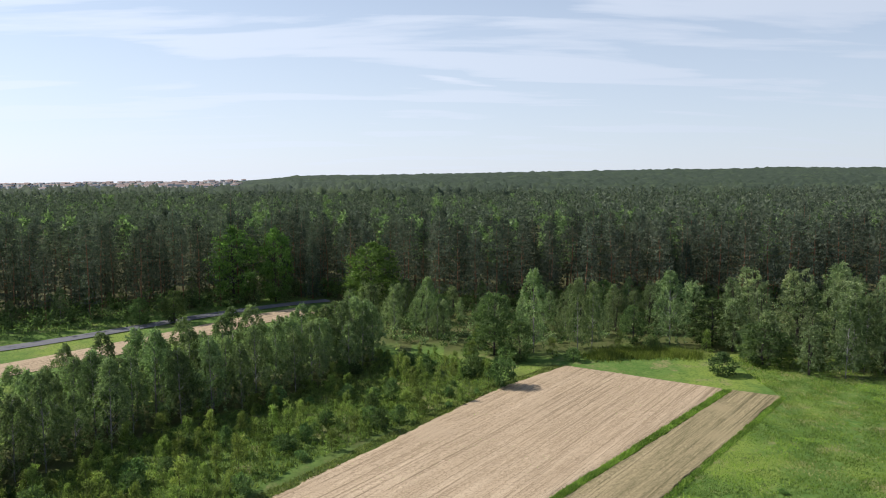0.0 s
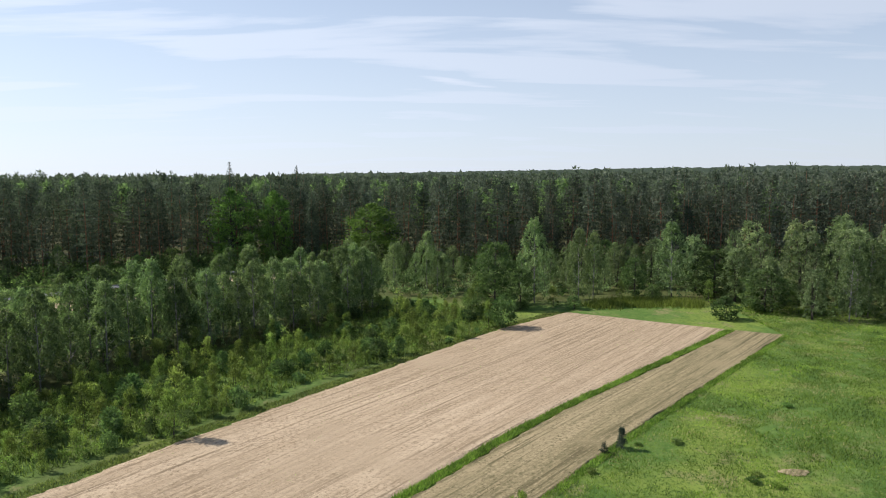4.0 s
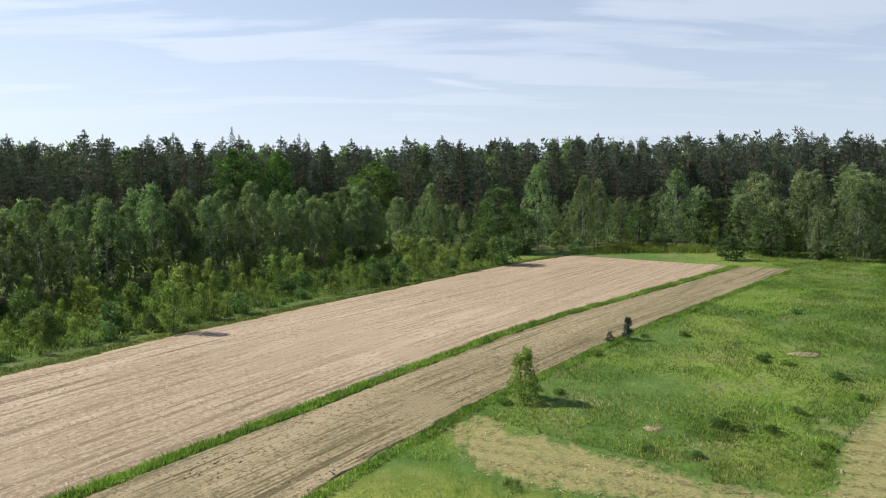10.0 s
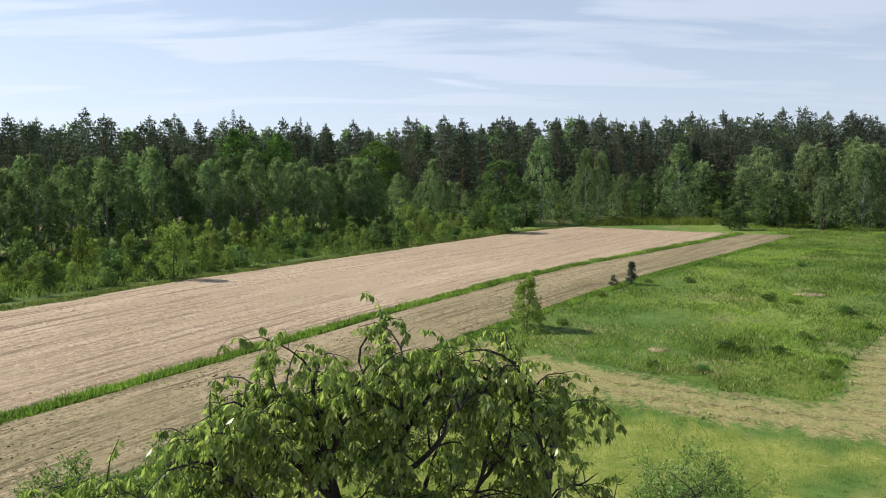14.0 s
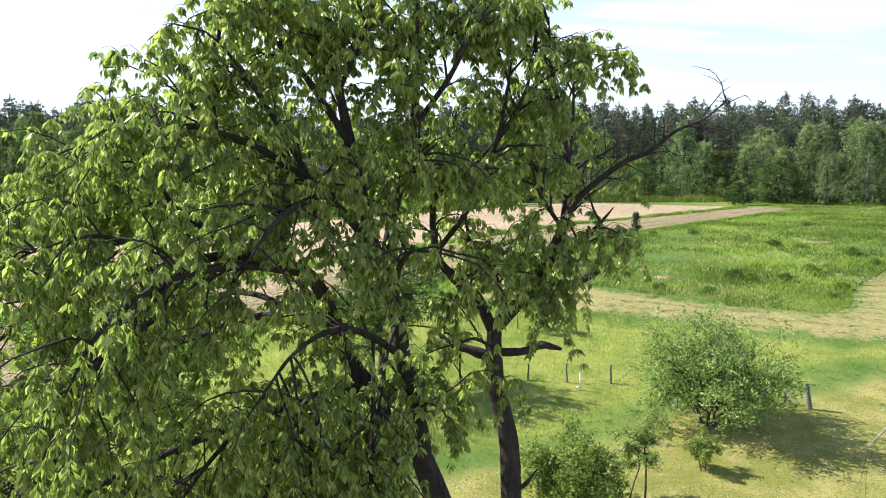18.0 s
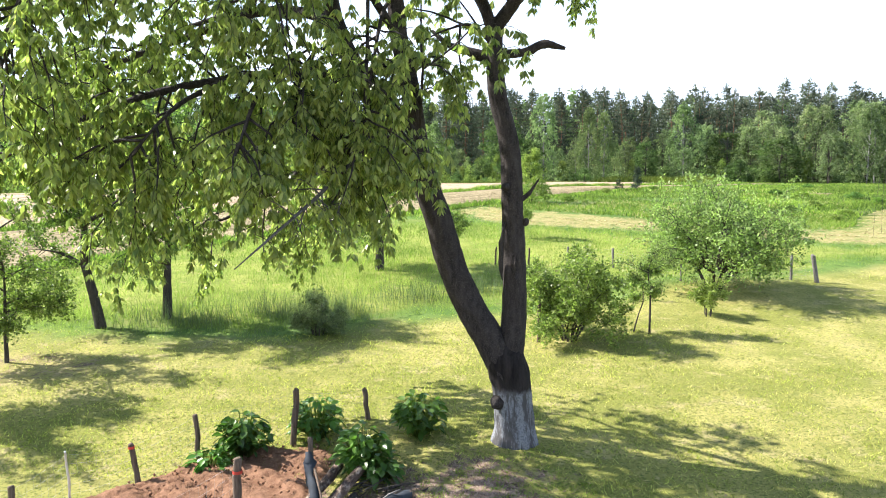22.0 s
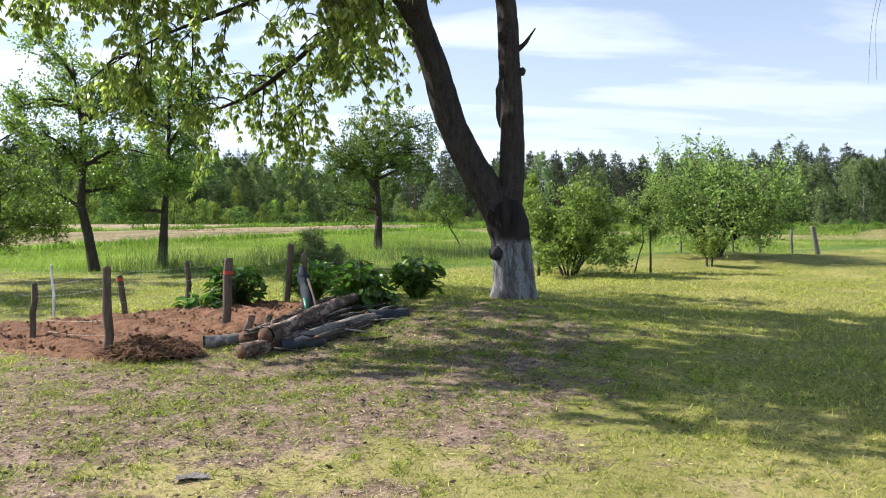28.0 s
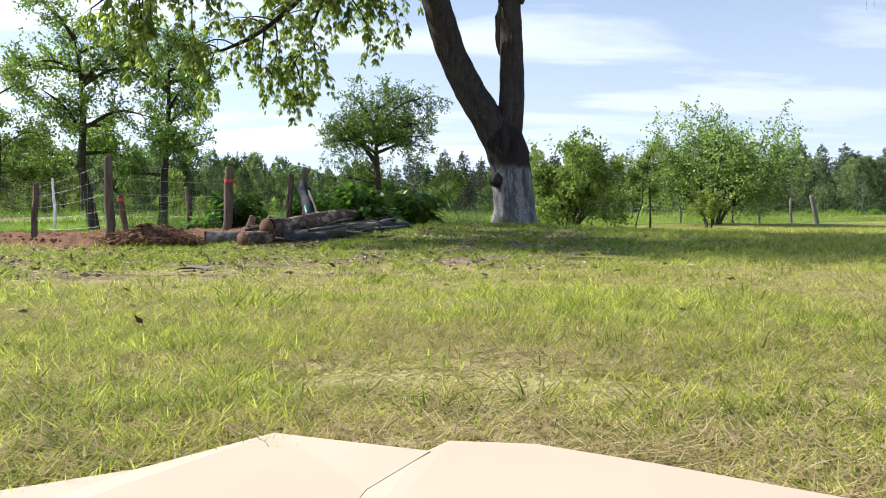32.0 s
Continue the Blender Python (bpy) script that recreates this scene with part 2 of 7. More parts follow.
def ground_material():
    """Meadow, lawn, bare patches, hay and forest floor, told apart by the land cover stored in the sheet."""
    m, nd, ln, b = shader("meadow_ground", 0.95, 0.1)
    big = noise_out(nd, ln, 0.05, 5, 0.6)
    mid = noise_out(nd, ln, 0.55, 5, 0.65)
    small = noise_out(nd, ln, 6.0, 5, 0.7)
    fine = noise_out(nd, ln, 45.0, 3, 0.7)
    at = nd.new("ShaderNodeAttribute")
    at.attribute_name = "cover"
    sep = nd.new("ShaderNodeSeparateColor")
    ln.new(at.outputs["Color"], sep.inputs[0])
    at2 = nd.new("ShaderNodeAttribute")
    at2.attribute_name = "cover_more"
    sep2 = nd.new("ShaderNodeSeparateColor")
    ln.new(at2.outputs["Color"], sep2.inputs[0])
    meadow = mix_out(nd, ln, step_out(nd, ln, mid, 0.36, 0.66), (0.075, 0.14, 0.030), (0.12, 0.185, 0.045))
    meadow = mix_out(nd, ln, step_out(nd, ln, big, 0.48, 0.62), meadow, (0.165, 0.22, 0.045))
    meadow = mix_out(nd, ln, step_out(nd, ln, noise_out(nd, ln, 0.16, 6, 0.75), 0.52, 0.66), meadow, (0.20, 0.195, 0.085))
    meadow = mix_out(nd, ln, step_out(nd, ln, noise_out(nd, ln, 2.2, 6, 0.75), 0.50, 0.62), meadow, (0.052, 0.095, 0.018))
    lawn = mix_out(nd, ln, step_out(nd, ln, mid, 0.38, 0.68), (0.215, 0.21, 0.06), (0.36, 0.305, 0.135))
    dryness = noise_out(nd, ln, 1.6, 5, 0.7)
    lawn = mix_out(nd, ln, step_out(nd, ln, small, 0.50, 0.74), lawn, (0.30, 0.245, 0.13))
    lawn = mix_out(nd, ln, step_out(nd, ln, dryness, 0.52, 0.62), lawn, (0.36, 0.27, 0.17))
    lawn = mix_out(nd, ln, step_out(nd, ln, noise_out(nd, ln, 16.0, 4, 0.7), 0.49, 0.62), lawn, (0.16, 0.145, 0.05))
    lawn = mix_out(nd, ln, step_out(nd, ln, fine, 0.54, 0.66), lawn, (0.42, 0.35, 0.2))
    turf = mix_out(nd, ln, step_out(nd, ln, mid, 0.38, 0.68), (0.19, 0.197, 0.048), (0.335, 0.30, 0.105))
    turf = mix_out(nd, ln, step_out(nd, ln, dryness, 0.54, 0.68), turf, (0.33, 0.285, 0.13))
    turf = mix_out(nd, ln, step_out(nd, ln, noise_out(nd, ln, 16.0, 4, 0.7), 0.49, 0.62), turf, (0.10, 0.125, 0.03))
    lawn = mix_out(nd, ln, sep2.outputs[2], turf, lawn)
    col = mix_out(nd, ln, sep.outputs[0], meadow, lawn)
    bare = mix_out(nd, ln, step_out(nd, ln, small, 0.35, 0.65), (0.28, 0.20, 0.152), (0.11, 0.075, 0.056))
    bare = mix_out(nd, ln, step_out(nd, ln, fine, 0.52, 0.68), bare, (0.46, 0.37, 0.29))
    bare = mix_out(nd, ln, step_out(nd, ln, noise_out(nd, ln, 3.4, 6, 0.75), 0.52, 0.62), bare, (0.15, 0.165, 0.045))
    bare = mix_out(nd, ln, step_out(nd, ln, noise_out(nd, ln, 14.0, 5, 0.75), 0.53, 0.62), bare, (0.075, 0.05, 0.038))
    patch = nd.new("ShaderNodeMath")
    patch.operation = "ADD"
    ln.new(sep.outputs[1], patch.inputs[0])
    sh = nd.new("ShaderNodeMath")
    sh.operation = "SUBTRACT"
    sh.inputs[1].default_value = 0.5
    ln.new(small, sh.inputs[0])
    ln.new(sh.outputs[0], patch.inputs[1])
    col = mix_out(nd, ln, step_out(nd, ln, patch.outputs[0], 0.42, 0.62), col, bare)
    hay = mix_out(nd, ln, step_out(nd, ln, small, 0.4, 0.62), (0.33, 0.265, 0.135), (0.18, 0.205, 0.058))
    hp = nd.new("ShaderNodeMath")
    hp.operation = "ADD"
    ln.new(sep.outputs[2], hp.inputs[0])
    ln.new(sh.outputs[0], hp.inputs[1])
    hq = nd.new("ShaderNodeMath")
    hq.operation = "MULTIPLY_ADD"
    hq.inputs[1].default_value = 1.5
    ln.new(dryness, hq.inputs[0])
    ln.new(hp.outputs[0], hq.inputs[2])
    col = mix_out(nd, ln, step_out(nd, ln, hq.outputs[0], 1.15, 1.55), col, hay)
    floor_c = mix_out(nd, ln, step_out(nd, ln, small, 0.4, 0.7), (0.055, 0.06, 0.02), (0.10, 0.085, 0.045))
    col = mix_out(nd, ln, sep2.outputs[0], col, floor_c)
    lush = mix_out(nd, ln, step_out(nd, ln, mid, 0.35, 0.7), (0.15, 0.195, 0.036), (0.265, 0.285, 0.07))
    lush = mix_out(nd, ln, step_out(nd, ln, small, 0.48, 0.7), lush, (0.09, 0.13, 0.024))
    lush = mix_out(nd, ln, step_out(nd, ln, dryness, 0.55, 0.7), lush, (0.31, 0.28, 0.11))
    col = mix_out(nd, ln, sep2.outputs[1], col, lush)
    ln.new(col, b.inputs["Base Color"])
    bump_in(nd, ln, b, mix_out(nd, ln, 0.5, small, fine), 0.8, 0.05)
    return m


def tilled_material(name, dark, light, pale, turn):
    """Bare, harrowed sandy field: lines along the rows, clods and straw."""
    m, nd, ln, b = shader(name, 0.95, 0.1)
    lines = noise_out(nd, ln, 1.0, 6, 0.75, (3.6, 0.10, 1, turn))
    speck = noise_out(nd, ln, 2.6, 6, 0.8)
    broad = noise_out(nd, ln, 1.0, 3, 0.6, (0.30, 0.012, 1, turn))
    track = noise_out(nd, ln, 1.0, 3, 0.5, (1.5, 0.010, 1, turn))
    blot = noise_out(nd, ln, 0.09, 4)
    clod = noise_out(nd, ln, 9.0, 5, 0.75)
    col = mix_out(nd, ln, step_out(nd, ln, lines, 0.36, 0.62), dark, light)
    col = mix_out(nd, ln, step_out(nd, ln, broad, 0.45, 0.68), col, pale)
    col = mix_out(nd, ln, step_out(nd, ln, track, 0.58, 0.66), col, tuple(0.72 * v for v in dark))
    furrow = noise_out(nd, ln, 1.0, 4, 0.7, (2.2, 0.02, 1, turn))
    col = mix_out(nd, ln, step_out(nd, ln, furrow, 0.55, 0.62), col, tuple(0.86 * v for v in dark))
    col = mix_out(nd, ln, step_out(nd, ln, speck, 0.50, 0.62), col, tuple(0.86 * v for v in dark))
    col = mix_out(nd, ln, step_out(nd, ln, speck, 0.46, 0.36), col, tuple(1.06 * v for v in pale))
    col = mix_out(nd, ln, step_out(nd, ln, blot, 0.50, 0.75), col, tuple(0.88 * v for v in light))
    col = mix_out(nd, ln, step_out(nd, ln, clod, 0.55, 0.68), col, tuple(0.48 * v for v in dark))
    ln.new(col, b.inputs["Base Color"])
    bump_in(nd, ln, b, mix_out(nd, ln, 0.4, lines, clod), 0.9, 0.10)
    return m


def soil_material(name, dark, light, scale=7.0):
    m, nd, ln, b = shader(name, 0.95, 0.1)
    a = noise_out(nd, ln, scale, 6, 0.7)
    f = noise_out(nd, ln, scale * 7, 4, 0.7)
    col = ramp_out(nd, ln, a, [(0.3, dark), (0.68, light)])
    col = mix_out(nd, ln, step_out(nd, ln, f, 0.5, 0.8), col, tuple(1.35 * v for v in light))
    ln.new(col, b.inputs["Base Color"])
    bump_in(nd, ln, b, mix_out(nd, ln, 0.5, a, f), 1.0, 0.05)
    return m


def whitewash_bark():
    """Old dark bark with cracks; limewash worn through up to about a metre."""
    m, nd, ln, b = shader("whitewashed_cherry_bark", 0.92, 0.12)
    n = noise_out(nd, ln, 7.0, 7, 0.68, (1, 1, 0.22))
    f = noise_out(nd, ln, 38.0, 4, 0.6)
    dark = ramp_out(nd, ln, n, [(0.32, (0.009, 0.008, 0.009)), (0.72, (0.043, 0.037, 0.036))])
    # lime greyed and blued: the trunk's shaded side is put into its colour
    lime = mix_out(nd, ln, step_out(nd, ln, f, 0.42, 0.66), (0.22, 0.23, 0.255), (0.12, 0.126, 0.142))
    lime = mix_out(nd, ln, step_out(nd, ln, n, 0.58, 0.45), lime, (0.075, 0.072, 0.075))
    tc = nd.new("ShaderNodeTexCoord")
    sep = nd.new("ShaderNodeSeparateXYZ")
    ln.new(tc.outputs["Object"], sep.inputs[0])
    w = nd.new("ShaderNodeMath")
    w.operation = "MULTIPLY_ADD"
    w.inputs[1].default_value = 0.55
    ln.new(n, w.inputs[0])
    ln.new(sep.outputs[2], w.inputs[2])
    ln.new(mix_out(nd, ln, step_out(nd, ln, w.outputs[0], 1.30, 1.42), lime, dark), b.inputs["Base Color"])
    bump_in(nd, ln, b, n, 1.0, 0.05)
    return m


MAT_GROUND = ground_material()
MAT_FIELD = tilled_material("harrowed_sandy_soil", (0.285, 0.215, 0.14), (0.42, 0.325, 0.22), (0.46, 0.36, 0.25), 37.0)
MAT_STRIP = tilled_material("stubbly_brown_soil", (0.165, 0.14, 0.075), (0.315, 0.258, 0.15), (0.36, 0.29, 0.175), 40.0)
MAT_SOIL = soil_material("garden_soil", (0.115, 0.058, 0.036), (0.29, 0.165, 0.105))
MAT_HUMUS = soil_material("dug_out_roots_and_earth", (0.085, 0.046, 0.03), (0.28, 0.165, 0.105), 14.0)
MAT_ASPHALT = plain_material("worn_asphalt", (0.13, 0.13, 0.14), 0.8, 0.2)
MAT_CHERRY_BARK = bark_material("cherry_bark", (0.012, 0.011, 0.012), (0.06, 0.052, 0.05), 11.0, 0.06)
MAT_WHITEWASH = whitewash_bark()
MAT_DEAD = bark_material("dead_grey_branch", (0.085, 0.076, 0.07), (0.21, 0.195, 0.185), 20.0, 0.01)
MAT_DEAD_BRANCH = bark_material("dead_lichened_branch", (0.04, 0.036, 0.033), (0.125, 0.118, 0.112), 24.0, 0.01)
MAT_TREE_BARK = bark_material("fruit_tree_bark", (0.022, 0.019, 0.017), (0.075, 0.066, 0.058), 12.0, 0.02)
MAT_PINE_BARK = bark_material("pine_bark", (0.085, 0.05, 0.032), (0.24, 0.135, 0.08), 2.0, 0.04)
MAT_BIRCH_BARK = bark_material("birch_bark", (0.06, 0.057, 0.053), (0.27, 0.265, 0.25), 2.5, 0.01)
MAT_POST = wood_material("weathered_post_wood", (0.045, 0.034, 0.027), (0.165, 0.125, 0.096))
MAT_LOG = bark_material("log_bark", (0.035, 0.024, 0.02), (0.225, 0.165, 0.135), 9.0, 0.05)
MAT_PEELED = peeled_log_material()
MAT_LOG_END = plain_material("sawn_log_end", (0.115, 0.068, 0.046), 0.85, 0.15, 0, 0.35, 30.0)
MAT_CHERRY = leaf_material("cherry_leaves", (0.172, 0.245, 0.078), (0.52, 0.555, 0.18), 0.54, 0.3, 0.9, 0.2)
MAT_FRUIT = leaf_material("fruit_tree_leaves", (0.118, 0.185, 0.045), (0.25, 0.33, 0.088), 0.48, 0.42)
MAT_PALE = leaf_material("pale_fruit_leaves", (0.13, 0.18, 0.055), (0.27, 0.33, 0.105), 0.48, 0.45, 2.0, 0.3)
MAT_SHRUB = leaf_material("pale_shrub_leaves", (0.125, 0.185, 0.044), (0.265, 0.33, 0.085), 0.48, 0.45, 2.0, 0.3)
# birch, broadleaf, willow and pine tones are greyed to carry distance haze
MAT_BIRCH = leaf_material("birch_leaves", (0.135, 0.182, 0.085), (0.225, 0.275, 0.128), 0.42, 0.9, 0.5, 0.45)
MAT_YOUNG = leaf_material("sapling_leaves", (0.13, 0.17, 0.044), (0.225, 0.27, 0.08), 0.46, 0.7, 0.5, 0.5)
MAT_BROAD = leaf_material("broadleaf_leaves", (0.088, 0.135, 0.055), (0.15, 0.21, 0.078), 0.42, 0.8, 0.4, 0.5)
MAT_LIME = leaf_material("lime_leaves", (0.075, 0.135, 0.034), (0.145, 0.22, 0.06), 0.45, 0.5)
MAT_WILLOW = leaf_material("grey_willow_leaves", (0.155, 0.195, 0.10), (0.25, 0.29, 0.148), 0.45, 0.9, 0.4, 0.45)
MAT_PINE = leaf_material("pine_needles", (0.078, 0.096, 0.078), (0.14, 0.158, 0.115), 0.25, 0.9, 0.45, 0.5)
MAT_SPRUCE = leaf_material("spruce_needles", (0.045, 0.066, 0.05), (0.085, 0.11, 0.075), 0.2, 0.8)
MAT_GRASS = leaf_material("lawn_blades", (0.21, 0.225, 0.055), (0.57, 0.51, 0.18), 0.42, 0.5, 11.0, 0.5)
MAT_FRESH = leaf_material("fresh_grass_blades", (0.205, 0.25, 0.045), (0.48, 0.485, 0.12), 0.45, 0.5, 11.0, 0.5)
MAT_TALL = leaf_material("tall_grass_blades", (0.11, 0.20, 0.038), (0.225, 0.315, 0.066), 0.45, 0.7, 0.22, 0.38)
MAT_MEAD = leaf_material("meadow_grass_blades", (0.15, 0.205, 0.04), (0.285, 0.325, 0.08), 0.45, 0.55, 0.3, 0.28)
MAT_VERGE = leaf_material("verge_grass_blades", (0.085, 0.115, 0.036), (0.16, 0.185, 0.06), 0.4, 0.7, 0.3, 0.3)
MAT_HERB = leaf_material("yellow_green_herbs", (0.125, 0.205, 0.036), (0.25, 0.33, 0.062), 0.45, 0.7, 0.3, 0.2)
MAT_DRYGRASS = leaf_material("dry_grass_blades", (0.36, 0.275, 0.15), (0.56, 0.45, 0.27), 0.35, 0.7)
MAT_ROOTS = bark_material("brown_roots", (0.07, 0.04, 0.025), (0.27, 0.16, 0.10), 20.0, 0.005)
MAT_RHUBARB = leaf_material("big_glossy_garden_leaves", (0.055, 0.125, 0.022), (0.115, 0.215, 0.04), 0.35, 0.32)
MAT_WIRE = plain_material("dull_fence_wire", (0.34, 0.335, 0.33), 0.6, 0.4, 0.3)
MAT_RED = plain_material("red_plastic_tape", (0.45, 0.05, 0.035), 0.5)
MAT_TARP = plain_material("dark_grey_sheet", (0.04, 0.046, 0.056), 0.9, 0.12)
MAT_GREEN = plain_material("green_plastic", (0.015, 0.11, 0.075), 0.45)
MAT_CARD = plain_material("pale_cardboard", (0.47, 0.375, 0.295), 0.85, 0.15, 0, 0.05, 5.0)
MAT_ROOF = plain_material("far_roof_tiles", (0.21, 0.155, 0.14), 0.8)
MAT_WALL = plain_material("far_plaster", (0.50, 0.50, 0.50), 0.8)
MAT_METAL = plain_material("pale_metal", (0.6, 0.61, 0.62), 0.4, 0.5, 0.7)

# ---- mesh helpers ----
def mesh_np(name, V, F, mat, smooth=False):
    """A mesh from an (n, 3) array of places and an (m, 3) or (m, 4) array of faces."""
    V, F = np.asarray(V, np.float32), np.asarray(F, np.int32)
    me = bpy.data.meshes.new(name)
    k = F.shape[1]
    me.vertices.add(len(V))
    me.vertices.foreach_set("co", V.ravel())
    me.loops.add(F.size)
    me.loops.foreach_set("vertex_index", F.ravel())
    me.polygons.add(len(F))
    me.polygons.foreach_set("loop_start", np.arange(len(F), dtype=np.int32) * k)
    if smooth:
        me.polygons.foreach_set("use_smooth", np.ones(len(F), bool))
    me.materials.append(mat)
    me.update(calc_edges=True)
    return me


class Geo:
    """Gathers quads (or triangles) of many shapes into one mesh."""

    def __init__(self):
        self.v, self.f, self.n = [], [], 0

    def add(self, V, F):
        V, F = np.asarray(V, float), np.asarray(F, int)
        self.v.append(V)
        self.f.append(F + self.n)
        self.n += len(V)

    def mesh(self, name, mat, smooth=False):
        return mesh_np(name, np.concatenate(self.v), np.concatenate(self.f), mat, smooth)


def part(name, mesh, parent, label="", m=None):
    """One mesh object under a thing or under a part."""
    ob = new(name, mesh)
    ob.parent = parent
    if m is not None:
        ob.matrix_basis = m
    return tagged(ob, label)


def thing(name, label, category, at=(0, 0, 0), turn=0.0, group="", size=1.0):
    ob = new(name)
    ob.empty_display_size = 0.2
    ob.matrix_basis = pose(*at, 0, 0, turn) @ Matrix.Scale(size, 4)
    return tagged(ob, label, category, group)


def bm_mesh(name, bm, mat, smooth=False):
    me = bpy.data.meshes.new(name)
    bm.to_mesh(me)
    bm.free()
    me.materials.append(mat)
    if smooth:
        me.polygons.foreach_set("use_smooth", np.ones(len(me.polygons), bool))
    return me


def unit(a):
    a = np.asarray(a, float)
    return a / np.maximum(np.linalg.norm(a, axis=-1, keepdims=True), 1e-9)


def tube(geo, pts, radii, sides=6, rng=None, rough=0.0, cap=True):
    """A bent, tapered tube with closed ends."""
    pts, radii = np.asarray(pts, float), np.asarray(radii, float)
    n = len(pts)
    tan = unit(np.gradient(pts, axis=0))
    ref = np.array([1.0, 0, 0]) if abs(tan[0][0]) < 0.8 else np.array([0, 1.0, 0])
    rings = []
    a = np.linspace(0, 2 * np.pi, sides, endpoint=False)
    u = unit(ref - tan[0] * ref.dot(tan[0]))
    for i in range(n):
        u = unit(u - tan[i] * u.dot(tan[i]))
        w = np.cross(tan[i], u)
        r = radii[i] * (1 + (rough * rng.standard_normal(sides) if rough else 0))
        rings.append(pts[i] + np.outer(np.cos(a) * r, u) + np.outer(np.sin(a) * r, w))
    if cap:
        rings.insert(0, pts[0] + (rings[0] - pts[0]) * 0.02)
        rings.append(pts[-1] + (rings[-1] - pts[-1]) * 0.02)
    V = np.concatenate(rings)
    m = len(rings)
    i, j = np.meshgrid(np.arange(m - 1), np.arange(sides), indexing="ij")
    j2 = (j + 1) % sides
    F = np.stack([i * sides + j, i * sides + j2, (i + 1) * sides + j2, (i + 1) * sides + j], -1).reshape(-1, 4)
    geo.add(V, F)


def bark_tube(geo, line, radii, sides):
    """A thick stem whose bark is split into long upright plates."""
    d = np.concatenate([[0], np.cumsum(np.linalg.norm(np.diff(line, axis=0), axis=1))])
    n = max(8, int(d[-1] / .055))
    q = np.linspace(0, d[-1], n)
    pts = np.stack([np.interp(q, d, line[:, k]) for k in range(3)], 1)
    rad = np.interp(q, d, radii)
    tan = unit(np.gradient(pts, axis=0))
    a = np.linspace(0, 2 * np.pi, sides, endpoint=False)
    u = unit(np.array([0, 1.0, 0]) - tan[0] * tan[0][1])
    rings = []
    for i in range(n):
        u = unit(u - tan[i] * u.dot(tan[i]))
        w = np.cross(tan[i], u)
        crack = wave(a * 3.2, q[i] * 1.5 + a * 0, 1.0, 3)
        plate = wave(a * 7.0, q[i] * 4.5 + a * 0, 1.0, 6)
        r = rad[i] * (1 + .085 * np.abs(crack) + .05 * plate + .05 * wave(q[i] + a * 0, a * .6, .5, 8)) - .01
        rings.append(pts[i] + np.outer(np.cos(a) * r, u) + np.outer(np.sin(a) * r, w))
    rings = [pts[0] + (rings[0] - pts[0]) * .02] + rings + [pts[-1] + (rings[-1] - pts[-1]) * .02]
    m = len(rings)
    i, j = np.meshgrid(np.arange(m - 1), np.arange(sides), indexing="ij")
    j2 = (j + 1) % sides
    geo.add(np.concatenate(rings), np.stack([i * sides + j, i * sides + j2, (i + 1) * sides + j2, (i + 1) * sides + j], -1).reshape(-1, 4))


def smooth_line(pts, per=4):
    """A soft line through the given points (Catmull-Rom)."""
    p = np.asarray(pts, float)
    p = np.vstack([2 * p[0] - p[1], p, 2 * p[-1] - p[-2]])
    out = []
    for i in range(1, len(p) - 2):
        for s in np.arange(per) / per:
            a, b, c, d = p[i - 1], p[i], p[i + 1], p[i + 2]
            out.append(0.5 * (2 * b + (c - a) * s + (2 * a - 5 * b + 4 * c - d) * s * s + (3 * b - a - 3 * c + d) * s ** 3))
    out.append(p[-2])
    return np.array(out)


def along(values, n):
    return np.interp(np.linspace(0, 1, n), np.linspace(0, 1, len(values)), values)


def cards(geo, P, axis, L, W, rng, fold=0.25, flat=None):
    """Leaf-shaped kites at P along axis. flat: 0 to 1, how far they lie level."""
    n = len(P)
    axis = unit(axis)
    side = rng.standard_normal((n, 3))
    if flat is not None:
        side[:, 2] *= (1 - flat)
    side = unit(side - axis * np.sum(side * axis, 1, keepdims=True))
    nrm = np.cross(axis, side)
    L, W = np.broadcast_to(L, n)[:, None], np.broadcast_to(W, n)[:, None]
    mid = P + axis * L * 0.45
    V = np.stack([P, mid + side * W * 0.5 + nrm * W * fold, P + axis * L, mid - side * W * 0.5 + nrm * W * fold], 1).reshape(-1, 3)
    F = np.arange(4 * n).reshape(n, 4)
    geo.add(V, F)


def shards(geo, P, axis, L, W, rng, flat=None):
    """Small three-cornered leaf sprays, for foliage seen from afar."""
    n = len(P)
    axis = unit(axis)
    side = rng.standard_normal((n, 3))
    if flat is not None:
        side[:, 2] *= (1 - flat)
    side = unit(side - axis * np.sum(side * axis, 1, keepdims=True))
    L, W = np.broadcast_to(L, n)[:, None], np.broadcast_to(W, n)[:, None]
    s = rng.uniform(.2, .8, (n, 1))
    V = np.stack([P - side * W * .5, P + side * W * .5 + axis * L * (s - .3), P + axis * L], 1).reshape(-1, 3)
    geo.add(V, np.arange(3 * n).reshape(n, 3))


def blades(geo, P, height, width, rng, lean=0.45):
    """Grass blades: narrow bent triangles standing at P."""
    n = len(P)
    a = rng.uniform(0, 2 * np.pi, n)
    side = np.stack([np.cos(a), np.sin(a), np.zeros(n)], 1)
    tip = np.stack([rng.normal(0, lean, n), rng.normal(0, lean, n), np.ones(n)], 1)
    h, w = np.broadcast_to(height, n)[:, None], np.broadcast_to(width, n)[:, None]
    V = np.stack([P - side * w * .5, P + side * w * .5, P + tip * h], 1).reshape(-1, 3)
    geo.add(V, np.arange(3 * n).reshape(n, 3))


